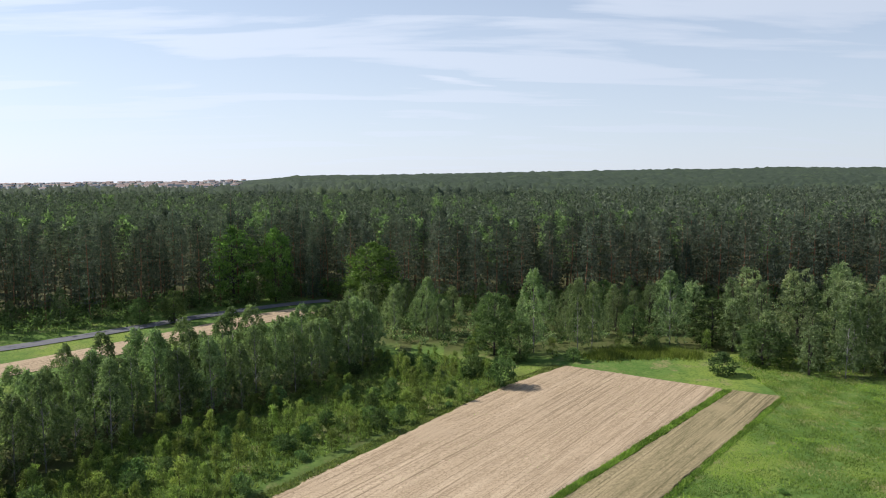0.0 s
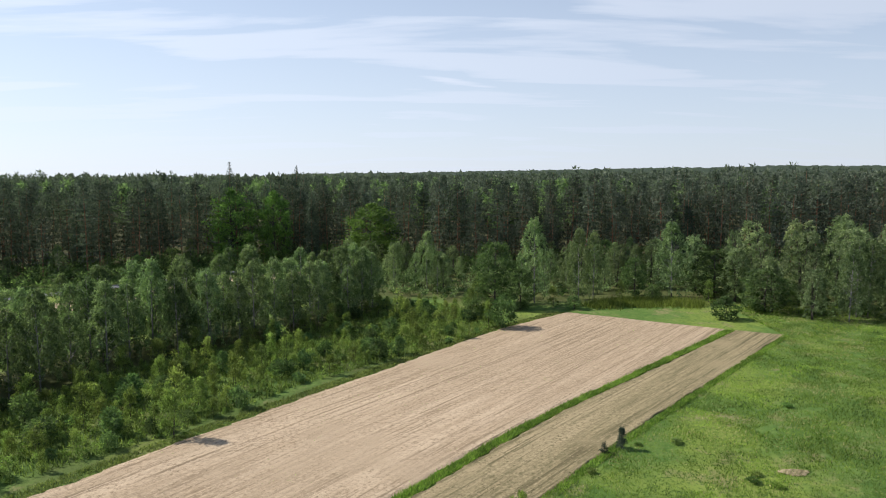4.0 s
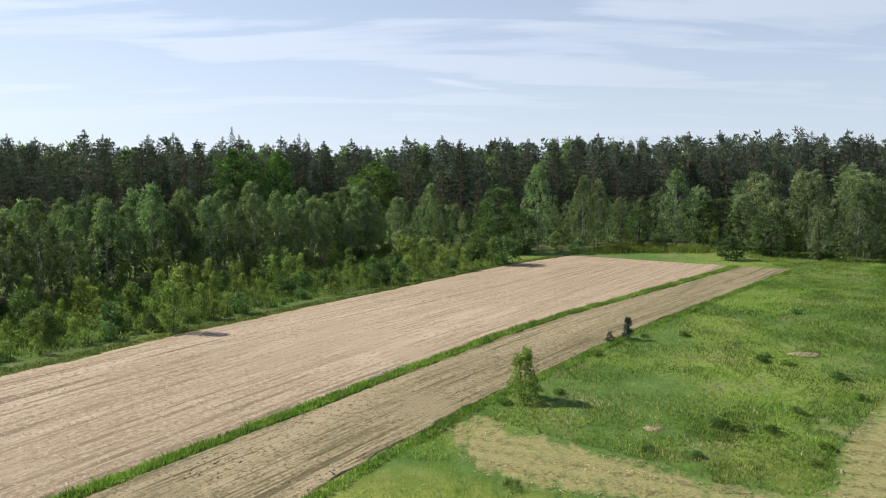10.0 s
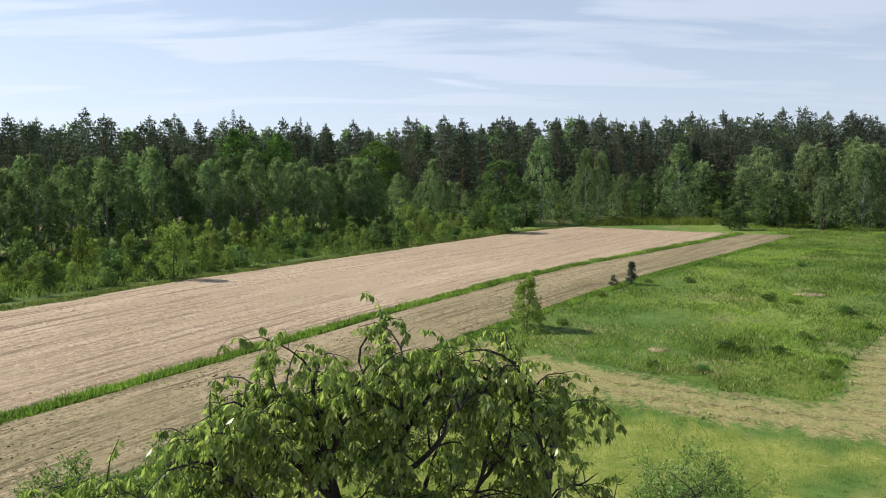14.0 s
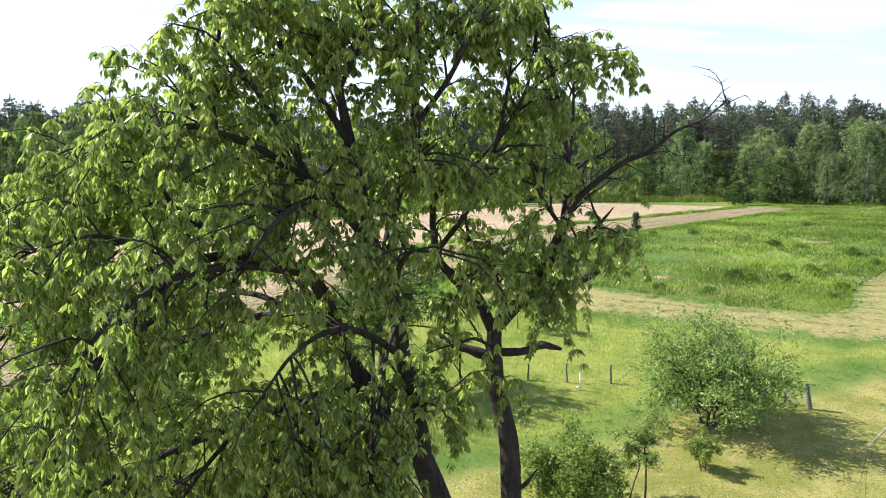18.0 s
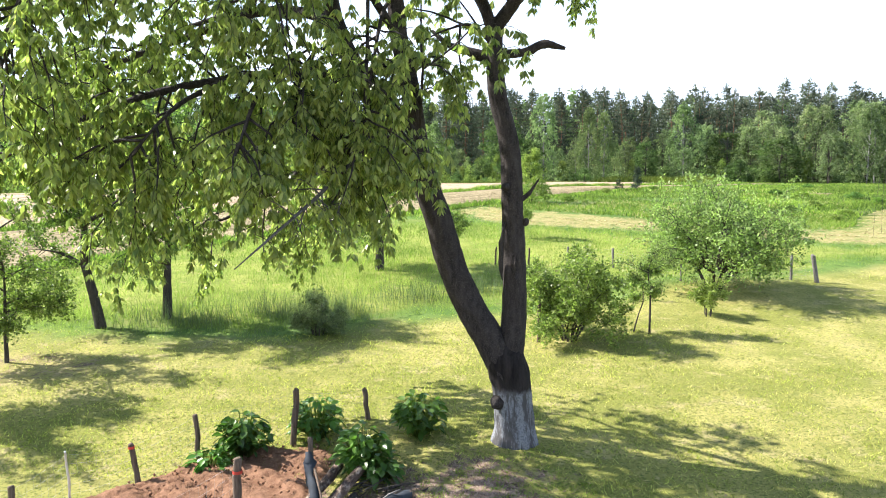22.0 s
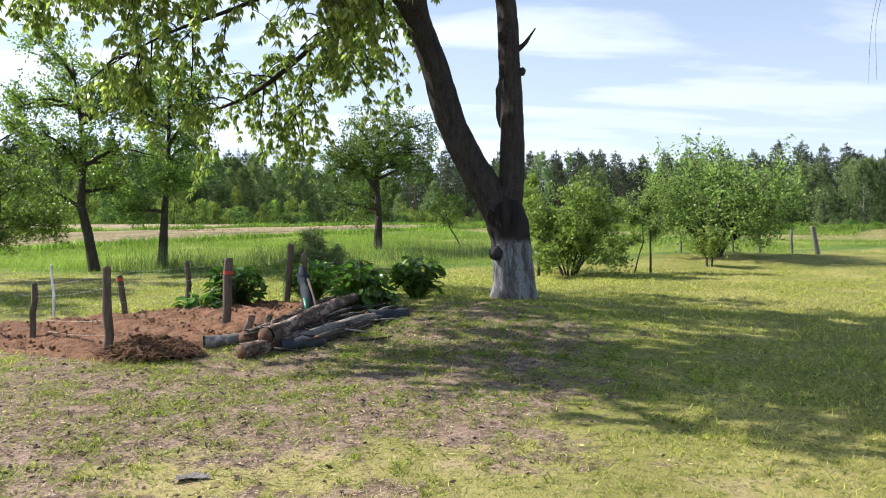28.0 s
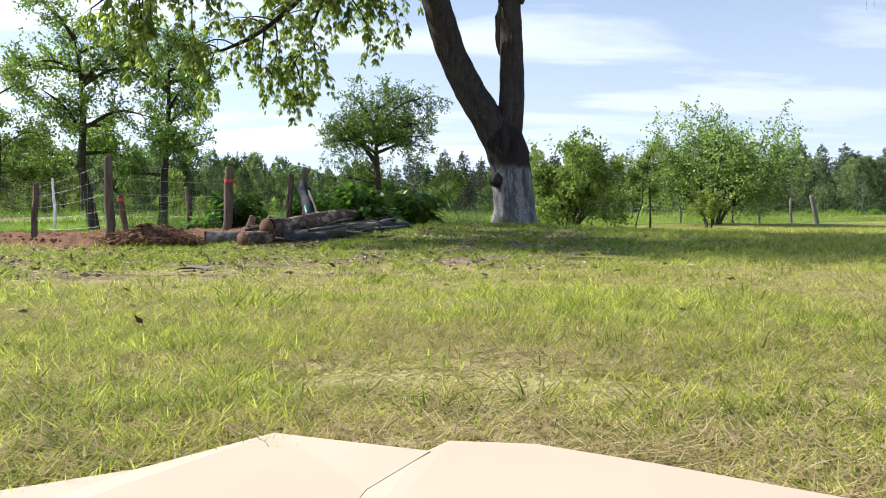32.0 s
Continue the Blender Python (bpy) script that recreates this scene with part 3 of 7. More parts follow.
# ---- lie of the land ----
LAND_Y = np.array([-60, 0, 3, 7, 10.6, 15, 20, 26, 42, 57, 77, 115, 133, 200, 400, 1000, 5200.0])
LAND_Z = np.array([-.8, -.235, -.04, .22, .55, .9, 1.1, 1.65, 3.1, 4.3, 5.4, 6.1, 6.5, 8, 10, 11, 12.0])


def land(x, y):
    x, y = np.asarray(x, float), np.asarray(y, float)
    z = np.interp(y, LAND_Y, LAND_Z)
    z = (z + np.interp(y + 1.2, LAND_Y, LAND_Z) + np.interp(y - 1.2, LAND_Y, LAND_Z)) / 3
    z = z + 0.18 * np.exp(-((x - .5) ** 2 + (y - 11.2) ** 2) / 6)
    far = np.clip((y - 1200) / 2200, 0, 1)
    return z + far * (28 + 40 * np.clip(x / 2200 + .25, -.75, 1))


def inside(poly, x, y):
    """Which of the places lie within the polygon."""
    x, y = np.asarray(x, float), np.asarray(y, float)
    res = np.zeros(x.shape, bool)
    for (x0, y0), (x1, y1) in zip(poly, poly[1:] + poly[:1]):
        res ^= ((y0 > y) != (y1 > y)) & (x < (x1 - x0) * (y - y0) / ((y1 - y0) or 1e-9) + x0)
    return res


LATTICE = np.random.default_rng(99).uniform(-1, 1, (64, 64))


def wave(x, y, s, k=0):
    """Smooth blotchy noise in -1..1 with features of about s metres."""
    total = 0.0
    for f, w in ((1.0, .75), (2.3, .4)):
        u, v = np.asarray(x, float) / s * f + 17.3 * k + 5 * f, np.asarray(y, float) / s * f + 9.1 * k
        i, j = np.floor(u).astype(int), np.floor(v).astype(int)
        a, b = u - i, v - j
        a, b = a * a * (3 - 2 * a), b * b * (3 - 2 * b)
        g = lambda p, q: LATTICE[(i + p) % 64, (j + q) % 64]
        total = total + w * ((g(0, 0) * (1 - a) + g(1, 0) * a) * (1 - b) + (g(0, 1) * (1 - a) + g(1, 1) * a) * b)
    return total


def line_x(pts, y):
    """x on a border at the given y."""
    return np.interp(y, [p[1] for p in pts], [p[0] for p in pts])


def scatter(rng, poly, n):
    """n random places in the polygon."""
    lo, hi = np.min(poly, 0), np.max(poly, 0)
    out = np.zeros((0, 2))
    while len(out) < n:
        p = rng.uniform(lo, hi, (2 * n + 20, 2))
        out = np.vstack([out, p[inside(poly, p[:, 0], p[:, 1])]])
    return out[:n]


def spaced(rng, poly, gap, tries=6000):
    """Places in the polygon no nearer to each other than gap."""
    got = []
    for p in scatter(rng, poly, tries):
        if all((p[0] - q[0]) ** 2 + (p[1] - q[1]) ** 2 > gap * gap for q in got[-400:]):
            got.append(p)
    return np.array(got)


# plan: borders of the field strips, in metres
FIELD_LEFT = [(-62, 33), (-40.4, 62.3), (-29.8, 75.7), (-21.9, 86.8), (10, 131), (25.5, 146.5)]
FIELD_RIGHT = [(-40.5, 21), (-11.6, 55), (14.0, 86.7), (53.3, 130.5)]
STRIP_LEFT = [(-39.3, 21), (-10.2, 55), (15.3, 86.7), (54.4, 130.0)]
STRIP_RIGHT = [(-24.5, 21), (-12.2, 36), (.2, 52.9), (1.9, 55), (28.2, 86.8), (62, 126.5)]
FIELD_POLY = FIELD_LEFT + [(53.3, 130.5)] + FIELD_RIGHT[:3][::-1]
STRIP_POLY = STRIP_LEFT + [(62, 126.5)] + STRIP_RIGHT[:5][::-1]
SAPLING_POLY = [(-75, 40), (-63, 43), (-42.8, 66), (-31.2, 78.5), (-18.8, 98.5), (6.6, 126), (12, 138), (6, 150), (-4, 156), (-14, 148), (-30, 123), (-45, 107), (-56, 88), (-72, 70)]
BIRCH_POLY = [(-74, 70), (-57, 88), (-46, 109), (-30, 123), (-13, 150), (-17, 163), (-38, 138), (-55, 123), (-67, 102), (-84, 84)]
HAY_POLY = [(2, 54), (-.5, 50.5), (2.0, 44.2), (6.6, 42.2), (10.4, 40.7), (15.8, 37.8), (22.7, 35.4), (30, 35), (34, 43), (52, 66), (70, 92), (90, 124), (84, 126), (60, 92), (41, 62), (27, 47.5), (24.5, 43.2), (21.9, 41.2), (17.2, 43), (13.6, 46.3), (8.4, 49)]
FOREST_EDGE = [(-185, 128), (-128, 170), (-95, 190), (-72, 206), (-50, 224), (-18, 218), (0, 204), (22, 198), (40, 201), (64, 206), (90, 203), (118, 198), (170, 186)]

# ---- ground ----
def trodden(x, y):
    """Where the lawn is dry and worn: at its near end and in front of the log pile."""
    near = np.clip((6.5 - y) / 4.0, 0, 1)
    front = np.clip((.16 * y - x) / .9, 0, 1) * np.clip((8.2 - y) / 1.5, 0, 1)
    side = np.exp(-(((x + 10.5) / 2.5) ** 2 + ((y - 16.6) / 1.4) ** 2))
    return np.clip(np.maximum(np.maximum(near, front), side) + .15 * wave(x, y, .8, 8), 0, 1)


def ground_sheet():
    def spread(a, b, n0, far, grow):
        c, step = list(np.linspace(a, b, n0)), (b - a) / (n0 - 1)
        while c[-1] < far:
            step *= grow
            c.append(c[-1] + step)
        return c
    right = spread(0, 9, 68, 4600, 1.085)
    xs = np.array([-v for v in right[:0:-1]] + right)
    ys = np.array([-60, -30, -15, -8, -4, -2, -1, -.5] + spread(0, 14, 115, 4900, 1.05))
    X, Y = np.meshgrid(xs, ys)
    Z = land(X, Y)
    rough = np.clip((Y - 14) / 20, 0, 1) * np.clip(1 - Y / 500, 0, 1)
    Z = Z + rough * (0.07 * wave(X, Y, 1.7) + 0.10 * wave(X, Y, 6, 2)) + 0.012 * wave(X, Y, .35, 1) * (Y < 16)
    V = np.stack([X, Y, Z], -1).reshape(-1, 3)
    h, w = X.shape
    i, j = np.meshgrid(np.arange(h - 1), np.arange(w - 1), indexing="ij")
    F = np.stack([i * w + j, i * w + j + 1, (i + 1) * w + j + 1, (i + 1) * w + j], -1).reshape(-1, 4)
    me = mesh_np("ground", V, F, MAT_GROUND, True)
    x, y = V[:, 0], V[:, 1]
    wob = 1.2 * wave(x, y, 3.0) + .5 * wave(x, y, 1.1, 3)
    lawn_far = np.interp(x, [-30, -12, -6, 0, 3, 8, 13, 18, 40], [19, 20.5, 19.5, 22.5, 24, 26.5, 28.5, 31, 36])
    lawn = np.clip((lawn_far - y + wob) / 1.4, 0, 1)
    bare = 1.0 * np.exp(-(((x + .3) / 2.5) ** 2 + ((y - 8.9) / 2.5) ** 2)) + .85 * np.exp(-(((x + 3.6) / 4.0) ** 2 + ((y - 5.7) / 2.1) ** 2)) 
    bare += .35 * np.exp(-(((x - .2) / 1.6) ** 2 + ((y - 10.9) / 1.0) ** 2)) + .5 * np.exp(-(((x + 10) / 2.5) ** 2 + ((y - 17.0) / 1.2) ** 2))
    bare += .3 * np.exp(-(((x + 4.0) / 3.0) ** 2 + ((y - 9.0) / 3.0) ** 2))
    bare = np.clip(bare + .34 * wave(x, y, .9, 5) + .22 * wave(x, y, .25, 3), 0, 1) * lawn
    wob2 = wob + 1.8 * wave(x, y, .8, 6)
    hay = sum(inside(HAY_POLY, x + .5 * wob2 + .9 * math.cos(a), y + .4 * wob2 + .9 * math.sin(a)).astype(float) for a in np.arange(0, 6.28, .6)) / 11 * .8
    path = np.exp(-((y - (123.5 + 2 * wave(x, y, 25))) / 1.3) ** 2) * (x > 62) * .6 + np.exp(-((x - line_x([(6, 21), (2.2, 24), (-2, 26)], y)) / .5) ** 2) * (y > 20) * (y < 27) * .4
    forest = np.zeros(len(x))
    edge = np.interp(x, [p[0] for p in FOREST_EDGE], [p[1] for p in FOREST_EDGE])
    forest = np.clip((y - edge - 2 + wob) / 4, 0, 1)
    forest = np.maximum(forest, .85 * inside(BIRCH_POLY, x + wob, y + wob))
    forest = np.maximum(forest, .75 * inside([(-14, 164), (1, 156), (20, 154), (33, 158), (58, 158), (68, 148), (80, 138), (120, 134), (130, 200), (62, 215), (0, 215), (-40, 222), (-30, 200)], x + 3 * wob, y + 3 * wob))
    verge = np.clip(1 - np.abs(x - line_x(FIELD_LEFT, y) + 2.2) / 2.6, 0, 1) * (y > 33) * (y < 147)
    forest = np.maximum(forest, .6 * verge)
    forest = np.maximum(forest, np.clip(.25 + .5 * wave(x, y, 6, 2), 0, .7) * inside(SAPLING_POLY, x, y))
    lush = np.clip((y - lawn_far - .6 - wob) / 1.0, 0, 1) * np.clip((46 - y) / 4, 0, 1) * (1 - (hay > 0))
    for key, r, g, b in (("cover", lawn, bare, np.maximum(hay, path)), ("cover_more", forest, lush, trodden(x, y))):
        at = me.color_attributes.new(key, "FLOAT_COLOR", "POINT")
        at.data.foreach_set("color", np.stack([r, g, b, np.ones(len(x))], 1).astype(np.float32).ravel())
    return tagged(new("ground", me), "rolling grassy ground with lawn, meadow and forest floor", "ground", "", "structure")


ground_sheet()


def field_sheet(name, left, right, near_y, far_pts, mat, label, ridges):
    """A tilled strip between two borders, lying just above the ground, with furrows along it."""
    rows, cols = 210, 90
    lx, rx = np.array(left), np.array(right)

    def on(border, s):
        d = np.concatenate([[0], np.cumsum(np.hypot(*np.diff(border, axis=0).T))])
        return np.stack([np.interp(s * d[-1], d, border[:, 0]), np.interp(s * d[-1], d, border[:, 1])], 1)
    s = np.linspace(0, 1, rows) ** 1.25
    A, B = on(lx, s), on(rx, s)
    w = np.linspace(0, 1, cols)
    X = A[:, None, 0] * (1 - w) + B[:, None, 0] * w
    Y = A[:, None, 1] * (1 - w) + B[:, None, 1] * w
    edge = np.minimum(w, 1 - w)[None, :]
    jag = .6 * wave(X, Y, 2.2) + .4 * wave(X, Y, .7, 2)
    X = X + jag * np.exp(-edge * 30)
    Z = land(X, Y) + .17 + .05 * wave(X, Y, 5) + ridges * np.sin(w * 2 * np.pi * 27 + 1.5 * wave(X, Y, 14))
    Z = Z - .22 * np.exp(-edge * 70)
    V = np.stack([X, Y, Z], -1).reshape(-1, 3)
    i, j = np.meshgrid(np.arange(rows - 1), np.arange(cols - 1), indexing="ij")
    F = np.stack([i * cols + j, i * cols + j + 1, (i + 1) * cols + j + 1, (i + 1) * cols + j], -1).reshape(-1, 4)
    tagged(new(name, mesh_np(name, V, F, mat, True)), label, "field", "", "structure")


field_sheet("field", FIELD_LEFT, FIELD_RIGHT, 0, 0, MAT_FIELD, "bare sandy field, freshly harrowed in long lines", .03)
field_sheet("field_strip", STRIP_LEFT, STRIP_RIGHT, 0, 0, MAT_STRIP, "narrow brown stubble strip beside the sandy field", .025)


def ribbon(name, pts, width, lift, mat, label, category):
    c = smooth_line(pts, 8)
    t = unit(np.gradient(c, axis=0))
    nrm = np.stack([-t[:, 1], t[:, 0]], 1)
    offs = np.linspace(-.5, .5, 5)
    X = c[:, None, 0] + nrm[:, None, 0] * offs * width
    Y = c[:, None, 1] + nrm[:, None, 1] * offs * width
    Z = land(X, Y) + lift - .1 * (np.abs(offs) > .45)
    V = np.stack([X, Y, Z], -1).reshape(-1, 3)
    i, j = np.meshgrid(np.arange(len(c) - 1), np.arange(4), indexing="ij")
    F = np.stack([i * 5 + j, i * 5 + j + 1, (i + 1) * 5 + j + 1, (i + 1) * 5 + j], -1).reshape(-1, 4)
    tagged(new(name, mesh_np(name, V, F, mat, True)), label, category, "", "structure")


ribbon("road", [(-150, 128), (-118, 150), (-99, 162), (-80, 181), (-66, 196), (-48, 212), (-36, 219)], 5.0, .30, MAT_ASPHALT, "grey asphalt country road along the forest edge", "road")
ribbon("stubble_field", [(-130, 112), (-103, 132), (-84, 150), (-66, 172), (-52, 190), (-40, 203)], 11.0, .22, MAT_FIELD, "pale sandy field strip beside the road", "field")


def far_canopy():
    """The forest's roof beyond the single trees, up to the hills on the horizon."""
    rng = np.random.default_rng(5)
    d = 560 * 1.023 ** np.arange(92)
    a = np.linspace(-.86, .86, 400)
    D, A = np.meshgrid(d, a, indexing="ij")
    X, Y = D * A, D * np.ones_like(A)
    X = X + rng.uniform(-.4, .4, X.shape) * D * .0028
    Z = land(X, Y) + 22 + 2.2 * wave(X, Y, 60) + 3.2 * wave(X, Y, 240, 1) + np.abs(rng.standard_normal(X.shape)) * 3.2
    open_land = np.clip((-.19 * Y - X - 110 * wave(X, Y, 400, 2)) / (.12 * Y), 0, 1) * np.clip((Y - 950) / 350, 0, 1)
    Z = Z * (1 - open_land) + open_land * (land(X, Y) + 1.5 + 4 * np.clip(wave(X, Y, 150, 3), 0, 1))
    Z[0] = land(X[0], Y[0]) - 1
    V = np.stack([X, Y, Z], -1).reshape(-1, 3)
    h, w = X.shape
    i, j = np.meshgrid(np.arange(h - 1), np.arange(w - 1), indexing="ij")
    F = np.stack([i * w + j, i * w + j + 1, (i + 1) * w + j + 1, (i + 1) * w + j], -1).reshape(-1, 4)
    tagged(new("forest_canopy", mesh_np("forest_canopy", V, F, MAT_CANOPY)), "dark pine forest reaching to low hills on the horizon", "forest", "", "stuff")


def canopy_material():
    m, nd, ln, b = shader("far_pine_canopy", 0.9, 0.1)
    n = noise_out(nd, ln, 0.12, 4, 0.7)
    n2 = noise_out(nd, ln, 0.012, 3, 0.6)
    c = ramp_out(nd, ln, n, [(0.3, (0.02, 0.032, 0.022)), (0.7, (0.05, 0.068, 0.040))])
    c = mix_out(nd, ln, step_out(nd, ln, n2, 0.5, 0.65), c, (0.05, 0.07, 0.035))
    ln.new(c, b.inputs["Base Color"])
    return m


MAT_CANOPY = canopy_material()
far_canopy()


def town():
    """A far town of small pale houses with red-brown roofs."""
    rng = np.random.default_rng(9)
    walls, roofs = Geo(), Geo()
    for _ in range(330):
        y = rng.uniform(1700, 3600)
        x = -y * rng.uniform(.28, .70)
        w, dp, hh = rng.uniform(9, 30), rng.uniform(9, 16), rng.choice([4.5, 6, 6, 9, 13])
        if rng.random() < .06:
            w, hh = rng.uniform(50, 90), 10
        z = float(land(x, y)) + 1.5
        bx = np.array([[-w / 2, -dp / 2], [w / 2, -dp / 2], [w / 2, dp / 2], [-w / 2, dp / 2]])
        V = np.vstack([np.c_[bx + (x, y), np.full(4, z)], np.c_[bx + (x, y), np.full(4, z + hh)]])
        walls.add(V, [[0, 1, 5, 4], [1, 2, 6, 5], [2, 3, 7, 6], [3, 0, 4, 7]])
        top, rh = V[4:], rng.uniform(1.5, 4)
        R = np.vstack([top, [[x - w / 2, y, z + hh + rh], [x + w / 2, y, z + hh + rh]]])
        roofs.add(R, [[0, 1, 5, 4], [2, 3, 4, 5]])
    ob = thing("distant_town", "distant town of small pale houses beyond the forest", "town")
    tagged(part("houses", walls.mesh("houses", MAT_WALL), ob), kind="stuff")
    tagged(part("roofing", roofs.mesh("roofing", MAT_ROOF), ob), kind="stuff")


town()

# ---- trees of the distance ----
def crown_clumps(rng, n, spread, low, high, shape):
    """Centres of leaf clumps on and inside a crown. shape(h) gives the radius at height share h."""
    h = rng.beta(1.2, 1.1, n)
    r = np.array([shape(v) for v in h]) * np.sqrt(rng.uniform(.25, 1.0, n)) * spread
    a = rng.uniform(0, 2 * np.pi, n)
    return np.stack([r * np.cos(a), r * np.sin(a), low + h * (high - low)], 1)


def puff(geo, rng, centres, per, radius, L, W, up=0.3, flatten=0.75, flat=None):
    n = len(centres)
    off = rng.standard_normal((n, per, 3))
    off = unit(off) * rng.uniform(.25, 1, (n, per, 1)) * radius
    off[..., 2] *= flatten
    P = (centres[:, None] + off).reshape(-1, 3)
    axis = off.reshape(-1, 3) / radius + rng.normal(0, .5, (n * per, 3)) + (0, 0, up)
    s = rng.uniform(.6, 1.4, n * per)
    shards(geo, P, axis, L * s, W * s, rng, flat)


def tall_pine_meshes(seed):
    """Scots pine, 26 m: bare reddish trunk, pointed crown of flat needle pads in whorls."""
    rng = np.random.default_rng(seed)
    H = 26.0
    trunk, crown = Geo(), Geo()
    pts = np.array([[0, 0, -.6], [.1, .05, H * .3], [rng.normal(0, .2), rng.normal(0, .2), H * .6], [rng.normal(0, .3), rng.normal(0, .3), H * .985]])
    line = smooth_line(pts, 3)
    tube(trunk, line, along([.26, .19, .13, .03], len(line)), 6)
    z, wide, low = H * .985, rng.uniform(2.9, 3.7), rng.uniform(.14, .30)
    pads = []
    while z > H * low:
        h = z / H
        R = wide * min(1, (1.01 - h) / .36) ** .8 + .12
        base = np.array([np.interp(z, line[:, 2], line[:, 0]), np.interp(z, line[:, 2], line[:, 1]), z])
        for a in np.arange(rng.integers(4, 7)) * 1.15 + rng.uniform(0, 6.3):
            reach = R * rng.uniform(.55, 1.15)
            end = base + np.array([reach * math.cos(a), reach * math.sin(a), .12 * reach])
            if reach > 1.4:
                if rng.random() < .3:
                    tube(trunk, [base, end], [.05, .02], 3, cap=False)
                pads.append(base + (end - base) * .5)
            pads.append(end)
        z -= (.42 + .9 * min(1, (1 - h) / .4)) * rng.uniform(.8, 1.25)
    pads = np.array(pads)
    size = .28 + .5 * np.clip((1.02 - pads[:, 2] / H) / .4, 0, 1)
    for r in (.45, .65, .85):
        sel = pads[np.abs(size - r) <= .1001]
        if len(sel):
            puff(crown, rng, sel, 11, r * 1.1, .66, .27, .5, .42, .3)
    puff(crown, rng, line[-1] + np.array([[0, 0, -.9], [0, 0, -.3], [0, 0, .2]]), 12, .32, .6, .2, 1.0, 1.3)
    return trunk.mesh("trunk", MAT_PINE_BARK), crown.mesh("crown", MAT_PINE)


def plume_meshes(seed, H, spread, low, strands, per, hang, L, W, mat, bark, stems=1, r0=.11):
    """A birch or willow: upswept limbs, and fine leaves along shoots that hang from them."""
    rng = np.random.default_rng(seed)
    trunk, crown = Geo(), Geo()
    tops = []
    for k in range(stems):
        a = rng.uniform(0, 6.28)
        lean = spread * (.4 if stems > 1 else .08)
        top = np.array([lean * math.cos(a), lean * math.sin(a), H * (1 if k == 0 else rng.uniform(.8, .95))])
        line = smooth_line([[.15 * k * math.cos(a), .15 * k * math.sin(a), -.3], top * (.4, .4, .5) + rng.normal(0, .1, 3), top], 4)
        tube(trunk, line, along([r0, r0 * .7, r0 * .12], len(line)), 6)
        tops.append(line)
    lobes = rng.uniform(.7, 1.15, 7)
    for k in range(strands):
        line = tops[k % stems]
        h = rng.beta(1.5, 1.1)
        a = rng.uniform(0, 6.28)
        R = spread * math.sin(math.pi * min(.985, .16 + .83 * h)) ** .75 * rng.uniform(.35, 1.0) * lobes[int(a / 6.2832 * 7) % 7]
        z = low + h * (H - low)
        zb = max(low * .6, z - R * .9)
        base = np.array([np.interp(zb, line[:, 2], line[:, 0]), np.interp(zb, line[:, 2], line[:, 1]), zb])
        end = np.array([base[0] + R * math.cos(a), base[1] + R * math.sin(a), z])
        if k % 4 == 0:
            tube(trunk, [base, (base + end) / 2 + (0, 0, .1), end], [r0 * .3, r0 * .2, r0 * .06], 3, cap=False)
        drop = hang * rng.uniform(.5, 1.3) * min(1, R / spread + .35)
        s = rng.uniform(0, 1, per)[:, None] ** .8
        P = end + s * np.array([.25 * math.cos(a), .25 * math.sin(a), -drop]) + rng.normal(0, .17, (per, 3))
        ax = rng.normal(0, .55, (per, 3)) + np.array([.3 * math.cos(a), .3 * math.sin(a), .35 - .9 * min(1, hang)])
        g = rng.uniform(.7, 1.35, per)
        shards(crown, P, ax, L * g, W * g, rng)
    return trunk.mesh("trunk", bark), crown.mesh("crown", mat)


def spruce_meshes(seed, H=26.0):
    rng = np.random.default_rng(seed)
    trunk, crown = Geo(), Geo()
    tube(trunk, [[0, 0, -.5], [0, 0, H * .5], [0, 0, H]], [.26, .16, .02], 6)
    z = H * .985
    while z > H * .1:
        R = (H - z) * .155 + .12
        for a in np.linspace(0, 2 * np.pi, max(4, int(4 + R * 2.6)), endpoint=False) + rng.uniform(0, 6):
            for f in ((.5, 1.0) if R > .9 else (.9,)):
                r = R * f * rng.uniform(.85, 1.1)
                c = np.array([[r * math.cos(a), r * math.sin(a), z - r * .35]])
                k = min(.5, .16 + .28 * R)
                puff(crown, rng, c, 6, k, 1.3 * k, .5 * k, -.25, .45)
        z -= .3 + .4 * min(1, R / 2)
    return trunk.mesh("trunk", MAT_PINE_BARK), crown.mesh("crown", MAT_SPRUCE)


def leafy_meshes(seed, H, spread, low, n, per, radius, L, W, mat, bark, shape, stems=1, r0=.12, up=.2, limbs=9):
    """A leafy tree or bush with one or more stems, limbs and a gappy crown."""
    rng = np.random.default_rng(seed)
    trunk, crown = Geo(), Geo()
    cen = crown_clumps(rng, n, spread, low, H, shape)
    for k in range(stems):
        a = rng.uniform(0, 6.28)
        lean = (spread * .35 if stems > 1 else spread * .08)
        end = np.array([lean * math.cos(a), lean * math.sin(a), H * rng.uniform(.82, .97)])
        line = smooth_line([[.12 * k * math.cos(a), .12 * k * math.sin(a), -.3], end * .45 + rng.normal(0, .04 * H * .3, 3), end], 3)
        tube(trunk, line, along([r0, r0 * .7, r0 * .15], len(line)), 5)
        for c in cen[rng.permutation(n)[:limbs]]:
            zb = max(line[1][2], c[2] - H * rng.uniform(.08, .2))
            b = np.array([np.interp(zb, line[:, 2], line[:, 0]), np.interp(zb, line[:, 2], line[:, 1]), zb])
            tube(trunk, [b, (b + c) / 2 + (0, 0, .05 * H * .2), c], [r0 * .35, r0 * .22, r0 * .06], 3, cap=False)
    puff(crown, rng, cen, per, radius, L, W, up)
    return trunk.mesh("trunk", bark), crown.mesh("crown", mat)


